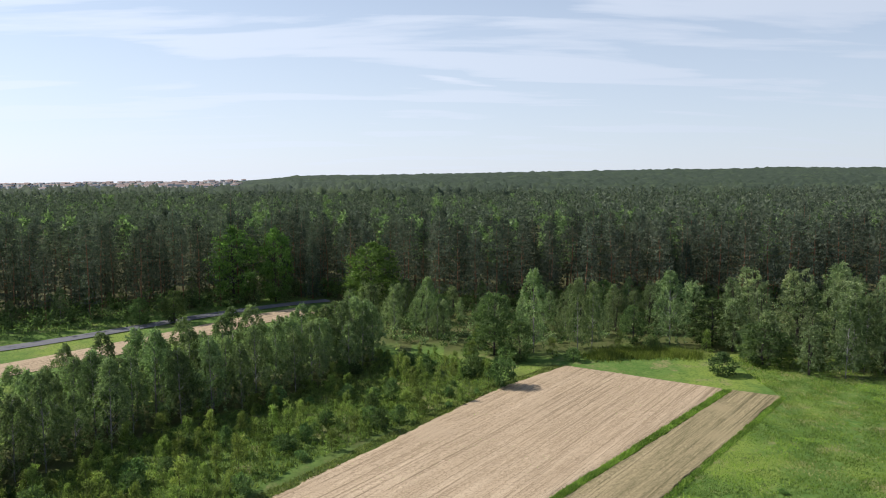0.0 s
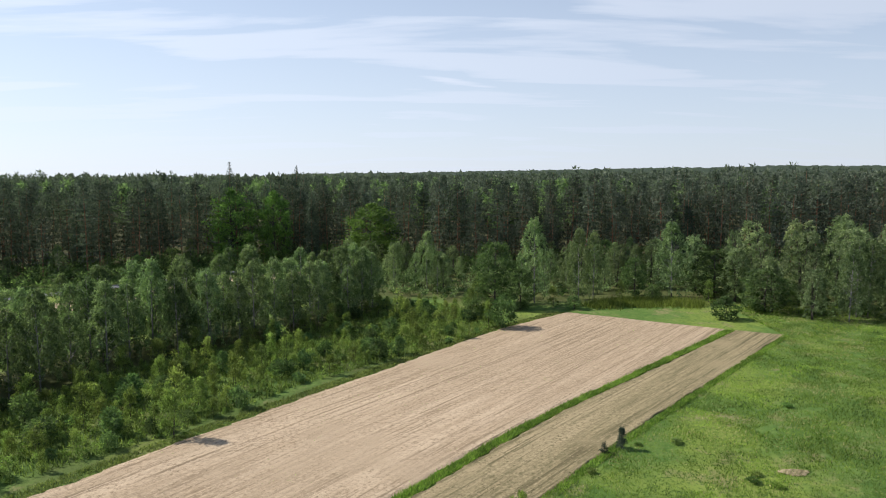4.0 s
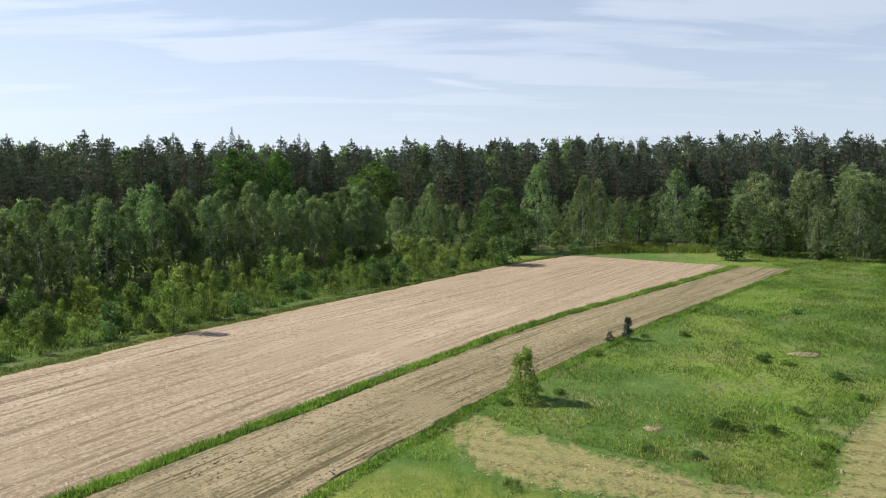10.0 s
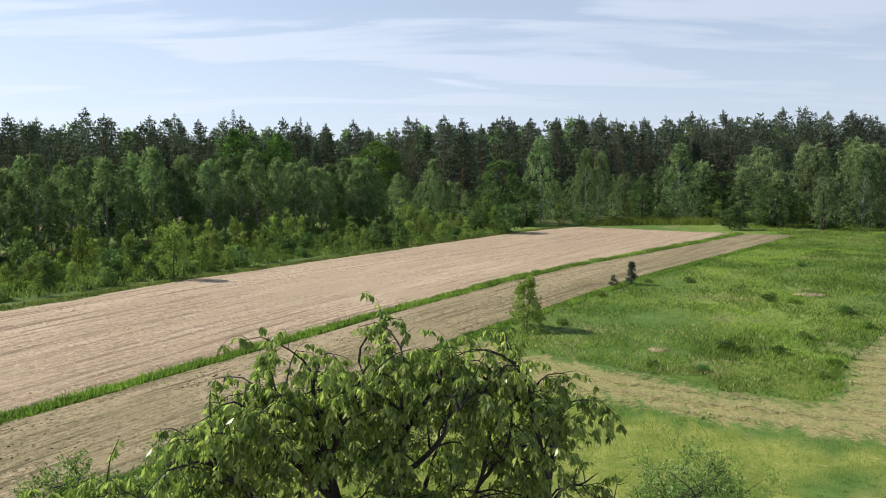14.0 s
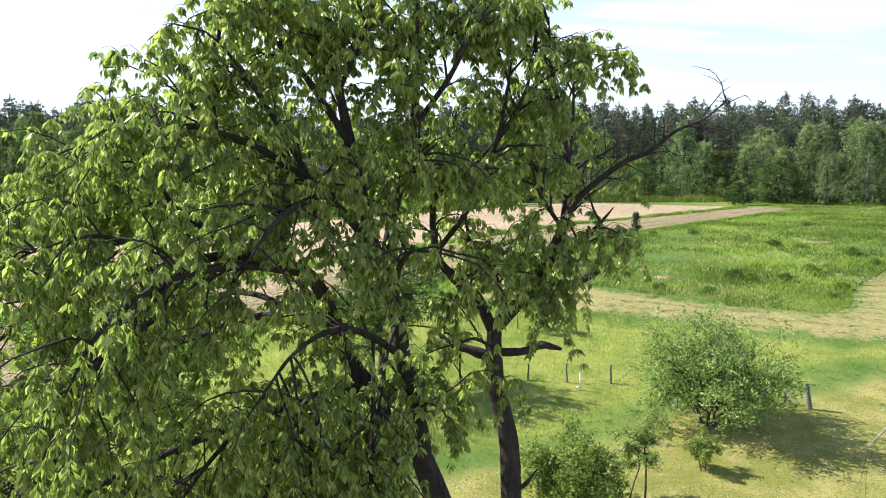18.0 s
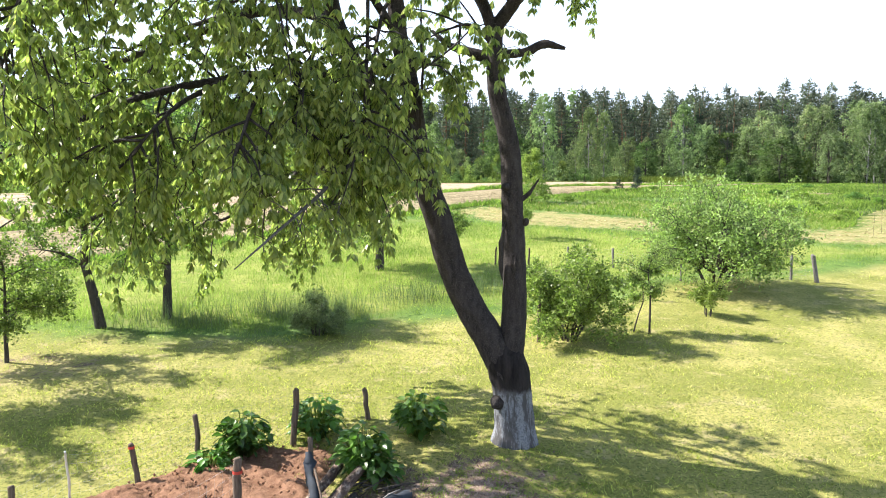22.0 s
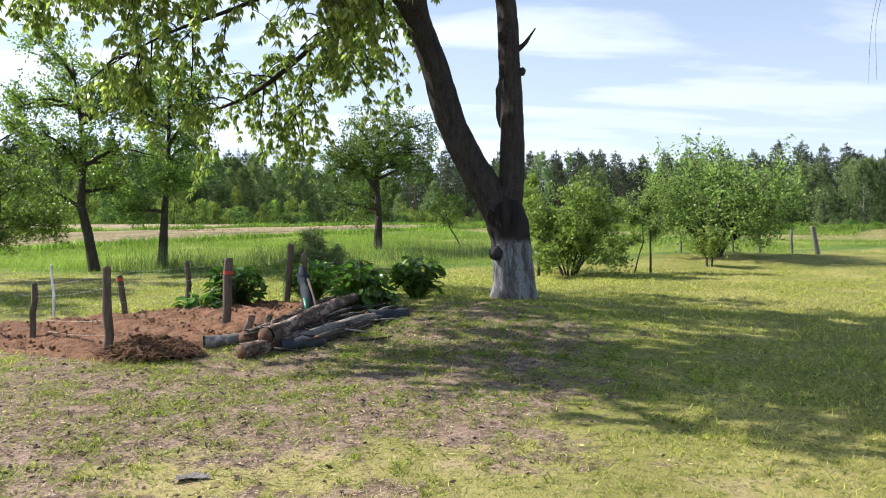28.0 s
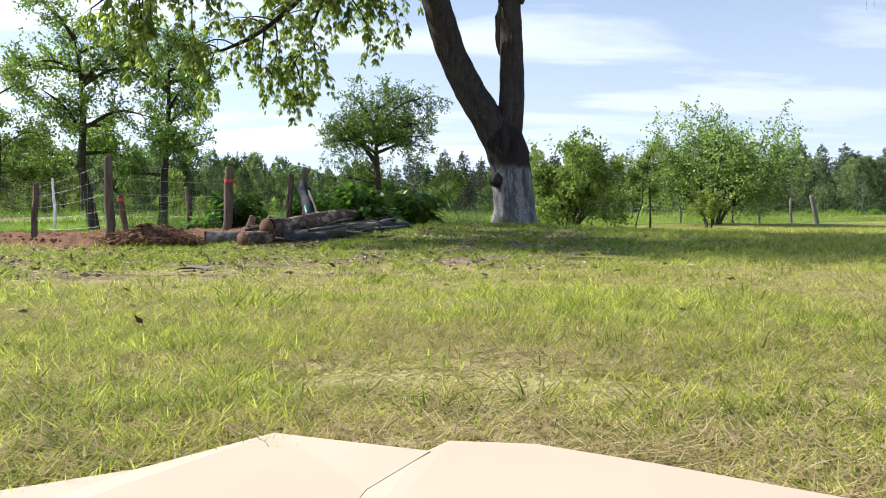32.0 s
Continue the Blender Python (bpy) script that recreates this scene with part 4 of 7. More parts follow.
OVAL = lambda h: math.sin(math.pi * min(1, max(0, .12 + .86 * h))) ** .7
ROUND = lambda h: math.sqrt(max(0, 1 - (2 * h - .95) ** 2))
CONE = lambda h: max(.08, 1 - h) ** .8
BUSHY = lambda h: max(.15, 1 - h * .75)


def plant(name, meshes, x, y, size, turn, label, category, group="", sink=0.0, tall=1.0):
    ob = thing(name, label, category, (x, y, float(land(x, y)) - sink), turn, group)
    ob.scale = (size, size, size * tall)
    for key, me in zip(("trunk", "crown"), meshes):
        part(key, me, ob)
    return ob


PINES = [tall_pine_meshes(s) for s in range(11, 18)]
SPRUCES = [spruce_meshes(s) for s in (31, 32)]
BIRCHES = [plume_meshes(s, 13.2, 3.2, 1.4, 150, 26, 1.4, .36, .18, MAT_BIRCH, MAT_BIRCH_BARK) for s in range(41, 47)]
WILLOWS = [plume_meshes(s, 12.2, 3.1, .4, 150, 24, .7, .40, .19, MAT_WILLOW, MAT_TREE_BARK, 3, .12) for s in range(51, 55)]
LIMES = [leafy_meshes(s, 16.0, 5.4, 1.2, 150, 42, 1.15, .48, .34, MAT_LIME, MAT_TREE_BARK, ROUND, 1, .3, .1, 16) for s in (61, 62)]
DARK_ROUND = [leafy_meshes(s, 16.0, 5.4, .6, 130, 34, 1.2, .54, .38, MAT_BROAD, MAT_TREE_BARK, ROUND, 1, .3, .1, 16) for s in (63, 64)]
SAPLINGS = [leafy_meshes(s, 3.0, .85, .15, 34, 30, .34, .19, .085, MAT_YOUNG, MAT_TREE_BARK, BUSHY, 2, .025, .5, 2) for s in range(71, 76)]
LOWBUSH = [leafy_meshes(s, 2.2, 1.25, .1, 40, 34, .42, .22, .14, MAT_BROAD, MAT_TREE_BARK, ROUND, 3, .03, .3, 4) for s in range(81, 84)]


def the_forest():
    rng = np.random.default_rng(3)
    edge_x, edge_y = [p[0] for p in FOREST_EDGE], [p[1] for p in FOREST_EDGE]
    band = FOREST_EDGE + [(x, y + 46) for x, y in FOREST_EDGE[::-1]]
    spots = spaced(rng, band, 5.2, 2600)
    near = sorted(spots.tolist(), key=lambda p: p[1] - np.interp(p[0], edge_x, edge_y))
    near = [p for p in near if abs(p[0]) < .72 * p[1] + 12][:290]
    for x, y in near:
        size = rng.uniform(.82, 1.08) + .08 * float(wave(x, y, 25, 4)) + .05 * min(1, max(0, x / 80))
        if rng.random() < .10:
            plant("spruce_tree", SPRUCES[rng.integers(2)], x, y, size * .95, rng.uniform(0, 360), "dark pointed spruce among the pines", "spruce tree", "spruces of the forest edge")
            continue
        plant("pine_tree", PINES[rng.integers(7)], x, y, size, rng.uniform(0, 360), "tall dark green Scots pine at the forest edge", "pine tree", "pines of the forest edge")
    # the woods behind: one mesh of trunks and needle clumps
    crown, trunk = Geo(), Geo()
    start = {}
    protos = []
    for s in range(6):
        r = np.random.default_rng(100 + s)
        g = Geo()
        h = r.uniform(.45, 1, 12)
        ang = 2.4 * np.arange(12) + r.uniform(0, 6)
        rad = 3.0 * np.clip((1.02 - h) / .45, 0, 1) ** .85 * r.uniform(.4, 1, 12)
        c = np.stack([rad * np.cos(ang), rad * np.sin(ang), h * 26], 1)
        c[-2:] = (0, 0, 24.6), (.1, 0, 25.7)
        puff(g, r, c, 8, .95, 1.15, .5, .5, .5, .25)
        protos.append((np.concatenate(g.v), np.concatenate(g.f)))
    y = 178.0
    count = 0
    while y < 600:
        gap = 5.7 + (y - 178) * .011
        half = .73 * y + 15
        for x in np.arange(-half, half, gap):
            px, py = x + rng.uniform(-.45, .45) * gap, y + rng.uniform(-.45, .45) * gap
            if py < np.interp(px, edge_x, edge_y) + 40:
                continue
            V, F = protos[rng.integers(6)]
            a, s = rng.uniform(0, 6.28), (rng.uniform(.80, 1.06) + .07 * float(wave(px, py, 30, 4))) * (1 + .12 * min(1, max(0, (px / py + .1) / .5)))
            rot = np.array([[math.cos(a), -math.sin(a), 0], [math.sin(a), math.cos(a), 0], [0, 0, 1]])
            crown.add((V @ rot.T) * s + (px, py, float(land(px, py))), F)
            count += 1
        y += gap
    leafy = Geo()
    for k in range(240):
        py = 215 + 330 * rng.random() ** 1.3
        px = rng.uniform(-.72, .72) * py
        if py < np.interp(px, edge_x, edge_y) + 12:
            continue
        c = crown_clumps(rng, 26, 3.2, 12, 25 + rng.uniform(-2, 1.5), OVAL)
        puff(leafy, rng, c + (px, py, float(land(px, py))), 11, 1.3, 1.1, .75, .3)
    tagged(new("far_birches", leafy.mesh("far_birches", MAT_BIRCH)), "lighter green birches scattered in the pine forest", "forest", "", "stuff")
    tagged(new("far_forest", crown.mesh("far_forest", MAT_PINE)), "dense dark pine forest behind the edge trees", "forest", "", "stuff")


the_forest()


def edge_trees():
    rng = np.random.default_rng(8)
    # rows of birches and alders left of the field
    k = 0
    for x, y in spaced(rng, BIRCH_POLY, 3.7, 2500)[:200]:
        plant("birch_tree", BIRCHES[k % 6], x, y, rng.uniform(.82, 1.16), rng.uniform(0, 360), "slender young birch in a dense leafy row", "birch tree", "birches beside the field", tall=rng.uniform(.92, 1.08))
        k += 1
    # the single round trees in front of the pines
    for x, y, s, tall in ((-21, 206, 1.5, .80), (-64, 214, 1.45, 1.0), (-52, 218, 1.0, 1.4)):
        plant("lime_tree", LIMES[k % 2], x, y, s, 40 * k, "round fresh green broadleaf tree before the pines", "broadleaf tree", tall=tall)
        k += 1
    for x, y, s, tall in ((11.5, 155, .92, .95), (16.5, 150, .6, .9), (-72, 187, .62, .9), (-80, 184, .5, .9), (63, 163, 1.1, .64), (68, 147.5, .95, .6), (45, 165, .6, .95)):
        plant("round_tree", DARK_ROUND[k % 2], x, y, s, 40 * k, "dark green rounded tree at the forest edge", "broadleaf tree", tall=tall)
        k += 1
    for x, y, s, tall in ((20.5, 157, 1.3, 1.12), (31, 160, 1.05, 1.2), (34.5, 161, 1.0, 1.2), (53.5, 164, 1.5, .9), (80, 137.5, 1.1, 1.0), (83.5, 141, 1.15, 1.05), (87, 143, 1.15, 1.05), (-4, 176, 1.0, 1.1)):
        plant("birch_tree", BIRCHES[k % 6], x, y, s, 70 * k, "single slender birch before the pine forest", "birch tree", tall=tall)
        k += 1
    for x, y, s in ((69, 147, .85), (73, 160, 1.1), (80, 156, 1.2), (88, 152, 1.25), (95, 148, 1.3), (78, 148, .9), (92, 158, 1.3), (100, 155, 1.3), (84, 165, 1.3), (70, 168, 1.1), (104, 146, 1.2), (112, 150, 1.3), (74, 140, .75), (90, 141, 1.0), (97, 140, 1.15), (66, 158, .9), (62, 172, 1.0), (76, 172, 1.25), (94, 168, 1.4), (106, 162, 1.4), (52, 176, .9), (44, 178, .8)):
        plant("willow_tree", WILLOWS[k % 4], x, y, 1.12 * s, 50 * k, "grey-green bushy willow at the edge of the meadow", "willow tree", "willows at the meadow's edge")
        k += 1
    # bushes and small trees between the birches and the pines
    for x, y in spaced(rng, [(-14, 168), (4, 164), (20, 166), (45, 172), (62, 176), (62, 202), (22, 194), (0, 200), (-20, 214), (-30, 206)], 5.4, 900)[:46]:
        plant("copse_tree", (WILLOWS + BIRCHES + DARK_ROUND[:1])[rng.integers(11)], x, y, rng.uniform(.45, .85), rng.uniform(0, 360), "small leafy tree in the copse before the pines", "broadleaf tree", "copse before the pines")
    # low growth that closes the gaps under the copse and the willows
    for name, mat, seed in (("copse_thicket", MAT_BROAD, 4), ("willow_thicket", MAT_WILLOW, 5)):
        low, r2 = Geo(), np.random.default_rng(seed)
        for x, y in spaced(r2, [(1, 160), (20, 160), (33, 168), (56, 172), (70, 160), (78, 144), (86, 141), (118, 138), (130, 190), (62, 206), (0, 206), (-30, 218), (-16, 168)], 4.2, 1500)[:300]:
            s = r2.uniform(.6, 1.5)
            c = r2.normal(0, 1, (6, 3)) * (.95 * s, .95 * s, .75 * s) + (x, y, float(land(x, y)) + 1.1 * s)
            puff(low, r2, c, 18, .85 * s, .5, .32, .3)
        tagged(new(name, low.mesh(name, mat)), "dense low bushes filling the forest edge", "thicket", "", "stuff")
    # dark bushes between the road and the pines
    low = Geo()
    for x, y in spaced(rng, [(-155, 138), (-118, 155), (-99, 167), (-80, 186), (-66, 201), (-48, 217), (-50, 226), (-72, 208), (-95, 193), (-128, 173)], 3.6, 1200)[:200]:
        s = rng.uniform(.8, 1.9)
        puff(low, rng, rng.normal(0, 1, (7, 3)) * (s, s, .9 * s) + (x, y, float(land(x, y)) + 1.5 * s), 16, .9 * s, .6, .38, .3)
    tagged(new("roadside_bushes", low.mesh("roadside_bushes", MAT_BROAD)), "dense dark bushes between the road and the forest", "bushes", "", "stuff")
    # undergrowth at the foot of the pines
    for x, y in spaced(rng, FOREST_EDGE + [(a, b + 12) for a, b in FOREST_EDGE[::-1]], 5.5, 900)[:60]:
        if abs(x) < .72 * y + 12:
            plant("undergrowth_tree", (WILLOWS + BIRCHES)[rng.integers(10)], x, y - 3, rng.uniform(.45, .8), rng.uniform(0, 360), "leafy undergrowth tree under the forest edge", "broadleaf tree", "undergrowth of the forest edge")
    low = Geo()
    for x, y in spaced(rng, FOREST_EDGE + [(a, b + 16) for a, b in FOREST_EDGE[::-1]], 3.6, 2600)[:330]:
        c = rng.normal(0, 1, (9, 3)) * (1.3, 1.3, 1.5) + (x, y, float(land(x, y)) + 2.4)
        puff(low, rng, c, 18, 1.0, .7, .45, .3)
    tagged(new("forest_undergrowth", low.mesh("forest_undergrowth", MAT_BROAD)), "dense dark undergrowth between the edge pines", "undergrowth", "", "stuff")
    # a fir that stands out over the pines
    for x, y, s in ((-72, 240, 1.25), (-54, 262, 1.22), (36, 232, 1.1), (120, 235, 1.18)):
        plant("spruce_tree", SPRUCES[k % 2], x, y, s, 30 * k, "dark pointed spruce rising above the forest", "spruce tree")
        k += 1
    # saplings between the birches and the field
    n = 0
    for x, y in spaced(rng, SAPLING_POLY, 1.9, 2500)[:290]:
        s = rng.uniform(.45, 1.4) ** 1.3 * (1 + .4 * wave(x, y, 14))
        kind = SAPLINGS[n % 5] if rng.random() < .78 else LOWBUSH[n % 3]
        plant("sapling", kind, x, y, s, rng.uniform(0, 360), "bushy green sapling among rough grass", "sapling", "saplings beside the field", tall=rng.uniform(.7, 1.35))
        n += 1
    thicket = Geo()
    for x, y in spaced(rng, SAPLING_POLY, 1.5, 3000)[:620]:
        s = rng.uniform(.5, 1.3)
        c = rng.normal(0, 1, (5, 3)) * (.35 * s, .35 * s, .3 * s) + (x, y, float(land(x, y)) + .55 * s)
        puff(thicket, rng, c, 22, .36 * s, .2, .10, .5)
    tagged(new("sapling_thicket", thicket.mesh("sapling_thicket", MAT_YOUNG)), "dense low thicket of young shoots", "thicket", "", "stuff")
    plant("round_bush", LOWBUSH[0], 11.2, 132.5, 2.1, 20, "dense dark green bush at the field's corner", "bush", tall=1.15)
    plant("round_bush", LOWBUSH[1], 56.5, 140, 2.2, 80, "low wide dark green bush beside the track", "bush", tall=.85)
    plant("round_bush", SAPLINGS[2], -30.5, 77.5, 1.9, 80, "bright green leafy bush at the field's edge", "bush")
    for k, (x, y, s) in enumerate(((8, 160, 1.9), (14, 149, 1.7), (24, 153, 1.5), (28, 150, 1.3), (40, 158, 1.6), (48, 160, 1.5), (60, 158, 1.7), (67, 152, 1.8), (72, 144, 1.6), (6, 152, 1.5))):
        plant("wild_bush", LOWBUSH[k % 3] if k % 2 else SAPLINGS[k % 5], x, y, s, 37 * k, "wild bush at the foot of the forest edge", "bush", "bushes at the forest edge")


edge_trees()

# ---- meadow plants ----
plant("young_tree", leafy_meshes(90, 4.3, 1.65, .1, 110, 44, .36, .17, .10, MAT_SHRUB, MAT_TREE_BARK, BUSHY, 2, .03, .5), 6.4, 56.8, 1.0, 0, "slim young leafy tree at the edge of the brown strip", "young tree")
plant("small_spruce", leafy_meshes(91, 2.4, .6, .1, 40, 40, .26, .2, .07, MAT_SPRUCE, MAT_TREE_BARK, CONE, 1, .04), 19.5, 74.6, 1.0, 0, "small dark spruce in the meadow", "spruce")
plant("small_spruce", leafy_meshes(92, 1.2, .5, .05, 26, 20, .2, .16, .06, MAT_SPRUCE, MAT_TREE_BARK, CONE, 1, .03), 17.4, 73.6, 1.0, 0, "low dark young spruce in the meadow", "spruce")
HERB = [leafy_meshes(s, 1.1, .7, .05, 30, 34, .25, .15, .10, m, MAT_TREE_BARK, ROUND, 3, .015, .3, 2) for s, m in ((93, MAT_LIME), (94, MAT_TALL), (95, MAT_SHRUB))]
for k, (x, y, s) in enumerate(((20.6, 51.5, 1.0), (21.6, 51, .8), (26, 76, 1.0), (30.5, 67, 1.0), (32.5, 66, .9), (31.5, 68.5, .8), (35, 62, 1.1), (34, 57, .9), (27.5, 54, .9), (24, 50.5, .9), (9.5, 58, .8), (14, 47.5, .8), (17, 46.6, .8), (4.8, 55.8, .8), (15, 69, .9), (21.5, 75.4, .7), (26.5, 47.8, .8), (24.5, 45.5, .8),(44, 88, 1.0))):
    plant("herb_clump", HERB[k % 3], x, y, .85 * s, 47 * k, "leafy clump of tall herbs in the meadow", "herbs", "herb clumps in the meadow", tall=.6)


def meadow_scars():
    """Two trodden hollows in the meadow with pale earth and bright rhubarb-like leaves."""
    for k, (x, y, a, b) in enumerate(((35.6, 69.1, 1.5, .8), (15.4, 51.0, .8, .4))):
        g = Geo()
        ang = np.linspace(0, 2 * np.pi, 28, endpoint=False)
        rings = [np.stack([x + a * r * np.cos(ang) * (1 + .2 * np.sin(3 * ang + k)), y + b * r * np.sin(ang), np.zeros(28)], 1) for r in (.05, .4, .75, 1.0)]
        V = np.concatenate(rings)
        V[:, 2] = land(V[:, 0], V[:, 1]) + .14 - .10 * (np.arange(len(V)) >= 84)
        i, j = np.meshgrid(np.arange(3), np.arange(28), indexing="ij")
        F = np.stack([i * 28 + j, i * 28 + (j + 1) % 28, (i + 1) * 28 + (j + 1) % 28, (i + 1) * 28 + j], -1).reshape(-1, 4)
        g.add(V, F)
        tagged(new("bare_patch", g.mesh("bare_patch", MAT_STRIP, True)), "bare pale earth patch in the meadow", "bare patch", "", "structure")


meadow_scars()

# ---- the old cherry tree ----
CHERRY_AT = (1.1, 12.45, 0.74)


def sprout(rng, geo, line, n, start, reach, radius, droop, lift=.25, steps=5, sides=4):
    """Side shoots along a branch. Returns their lines."""
    out = []
    tan = unit(np.gradient(line, axis=0))
    d = np.concatenate([[0], np.cumsum(np.linalg.norm(np.diff(line, axis=0), axis=1))])
    for s in rng.uniform(start, 1.0, n):
        q = s * d[-1]
        p = np.array([np.interp(q, d, line[:, k]) for k in range(3)])
        t = unit(np.array([np.interp(q, d, tan[:, k]) for k in range(3)]))
        side = rng.standard_normal(3)
        side = unit(side - t * side.dot(t))
        v = unit(.55 * t + .85 * side + (0, 0, lift))
        L = reach * rng.uniform(.55, 1.25)
        pts = [p]
        for i in range(steps):
            v = unit(v + rng.normal(0, .16, 3) + np.array([0, 0, -droop * (i + 1) / steps]))
            pts.append(pts[-1] + v * L / steps)
        pts = np.array(pts)
        tube(geo, pts, along([radius, radius * .65, radius * .25], len(pts)), min(sides, 3 if radius < .02 else 4), cap=False)
        out.append(pts)
    return out


def old_cherry_tree():
    rng = np.random.default_rng(21)
    ob = thing("cherry_tree", "old forked cherry tree with whitewashed trunk foot and drooping leaves", "tree", CHERRY_AT)
    org = np.array(CHERRY_AT)
    foot = [(1.1, 12.45, .45), (1.1, 12.45, .80), (1.09, 12.45, 1.1), (1.06, 12.44, 1.6), (1.0, 12.42, 2.05), (.88, 12.4, 2.4), (.82, 12.4, 2.7)]
    left = [(1.04, 12.42, 1.4), (.92, 12.4, 2.1), (.60, 12.4, 2.75), (.33, 12.4, 3.18), (.08, 12.4, 3.68), (-.12, 12.4, 4.22), (-.27, 12.38, 4.75), (-.46, 12.32, 5.3), (-.6, 12.2, 5.8), (-.66, 12.0, 6.4), (-.74, 11.8, 7.0), (-.9, 11.6, 7.7), (-.98, 11.4, 8.4), (-1.34, 11.1, 9.64), (-1.45, 10.9, 10.3), (-1.6, 10.6, 11.16), (-1.72, 10.4, 11.9), (-1.84, 10.25, 12.7), (-1.88, 10.15, 13.45)]
    right = [(.97, 12.4, 2.3), (1.05, 12.4, 3.0), (1.06, 12.4, 3.8), (1.02, 12.4, 4.6), (.99, 12.4, 5.3), (.95, 12.4, 5.9), (.86, 12.4, 6.4), (.73, 12.4, 6.9), (.67, 12.4, 7.6), (.68, 12.4, 8.2)]

    def stem(name, pts, radii, sides, mat, label="", rough=.035):
        g = Geo()
        line = smooth_line(pts, 5)
        if sides > 12:
            bark_tube(g, line - org, along(radii, len(line)), 40)
        else:
            tube(g, line - org, along(radii, len(line)), sides, rng, rough)
        return line, part(name, g.mesh(name, mat, True), ob, label)
    _, trunk = stem("trunk", foot, [.50, .42, .365, .345, .36, .35, .16], 18, MAT_WHITEWASH, "cracked dark trunk, whitewashed up to a metre", .045)
    l_line, _ = stem("stem", left, [.24, .30, .28, .265, .255, .25, .235, .22, .20, .165, .155, .145, .135, .12, .105, .09, .07, .05, .02], 14, MAT_CHERRY_BARK, "thick dark stem bending outwards", .05)
    r_line, _ = stem("stem", right, [.25, .225, .21, .20, .185, .175, .165, .165, .15, .125], 14, MAT_CHERRY_BARK, "upright dark stem with split bark", .06)
    # burls, bark flaps and broken stubs
    for at, r in (((1.22, 12.32, 4.75), .07), ((-.2, 12.25, 4.6), .10), ((.86, 12.2, 5.35), .07)):
        bm = bmesh.new()
        bmesh.ops.create_icosphere(bm, subdivisions=2, radius=r)
        for v in bm.verts:
            v.co *= 1 + .35 * noise.noise(v.co * 9 + Vector(at))
        part("burl", bm_mesh("burl", bm, MAT_CHERRY_BARK, True), ob, "", pose(*(np.array(at) - org)))
    for pts, r in (([(.86, 12.25, 4.75), (.80, 12.2, 4.4), (.80, 12.18, 3.95), (.83, 12.2, 3.75)], .035), ([(1.08, 12.25, 4.4), (1.05, 12.2, 4.0), (1.06, 12.22, 3.6)], .03)):
        g = Geo()
        tube(g, smooth_line(pts, 3) - org, along([r * .6, r * 1.3, r, r * .2], 3 * (len(pts) - 1) + 1), 5, rng, .25)
        part("bark_flap", g.mesh("bark_flap", MAT_CHERRY_BARK), ob, "loose strip of split bark")
    stubs = [([(1.0, 12.15, 8.45), (1.25, 12.3, 8.66), (1.6, 12.4, 8.7), (2.05, 12.4, 8.83), (2.5, 12.4, 9.07)], [.10, .10, .095, .09, .07]),
             ([(.68, 12.4, 7.6), (1.15, 12.35, 7.62), (1.5, 12.3, 7.75), (1.85, 12.3, 7.68)], [.09, .07, .075, .03]),
             ([(.66, 12.4, 7.5), (.3, 12.4, 7.62), (-.1, 12.4, 7.75), (-.4, 12.45, 8.0)], [.10, .085, .06, .03]),
             ([(1.1, 12.35, 5.1), (1.28, 12.3, 5.25), (1.45, 12.3, 5.5)], [.05, .035, .01])]
    stubs.append(([(1.0, 12.4, 1.55), (.82, 12.26, 1.6), (.73, 12.2, 1.61), (.68, 12.17, 1.62)], [.17, .13, .12, .07]))
    for pts, radii in stubs:
        stem("broken_stub", pts, radii, 8, MAT_CHERRY_BARK, "", .10)
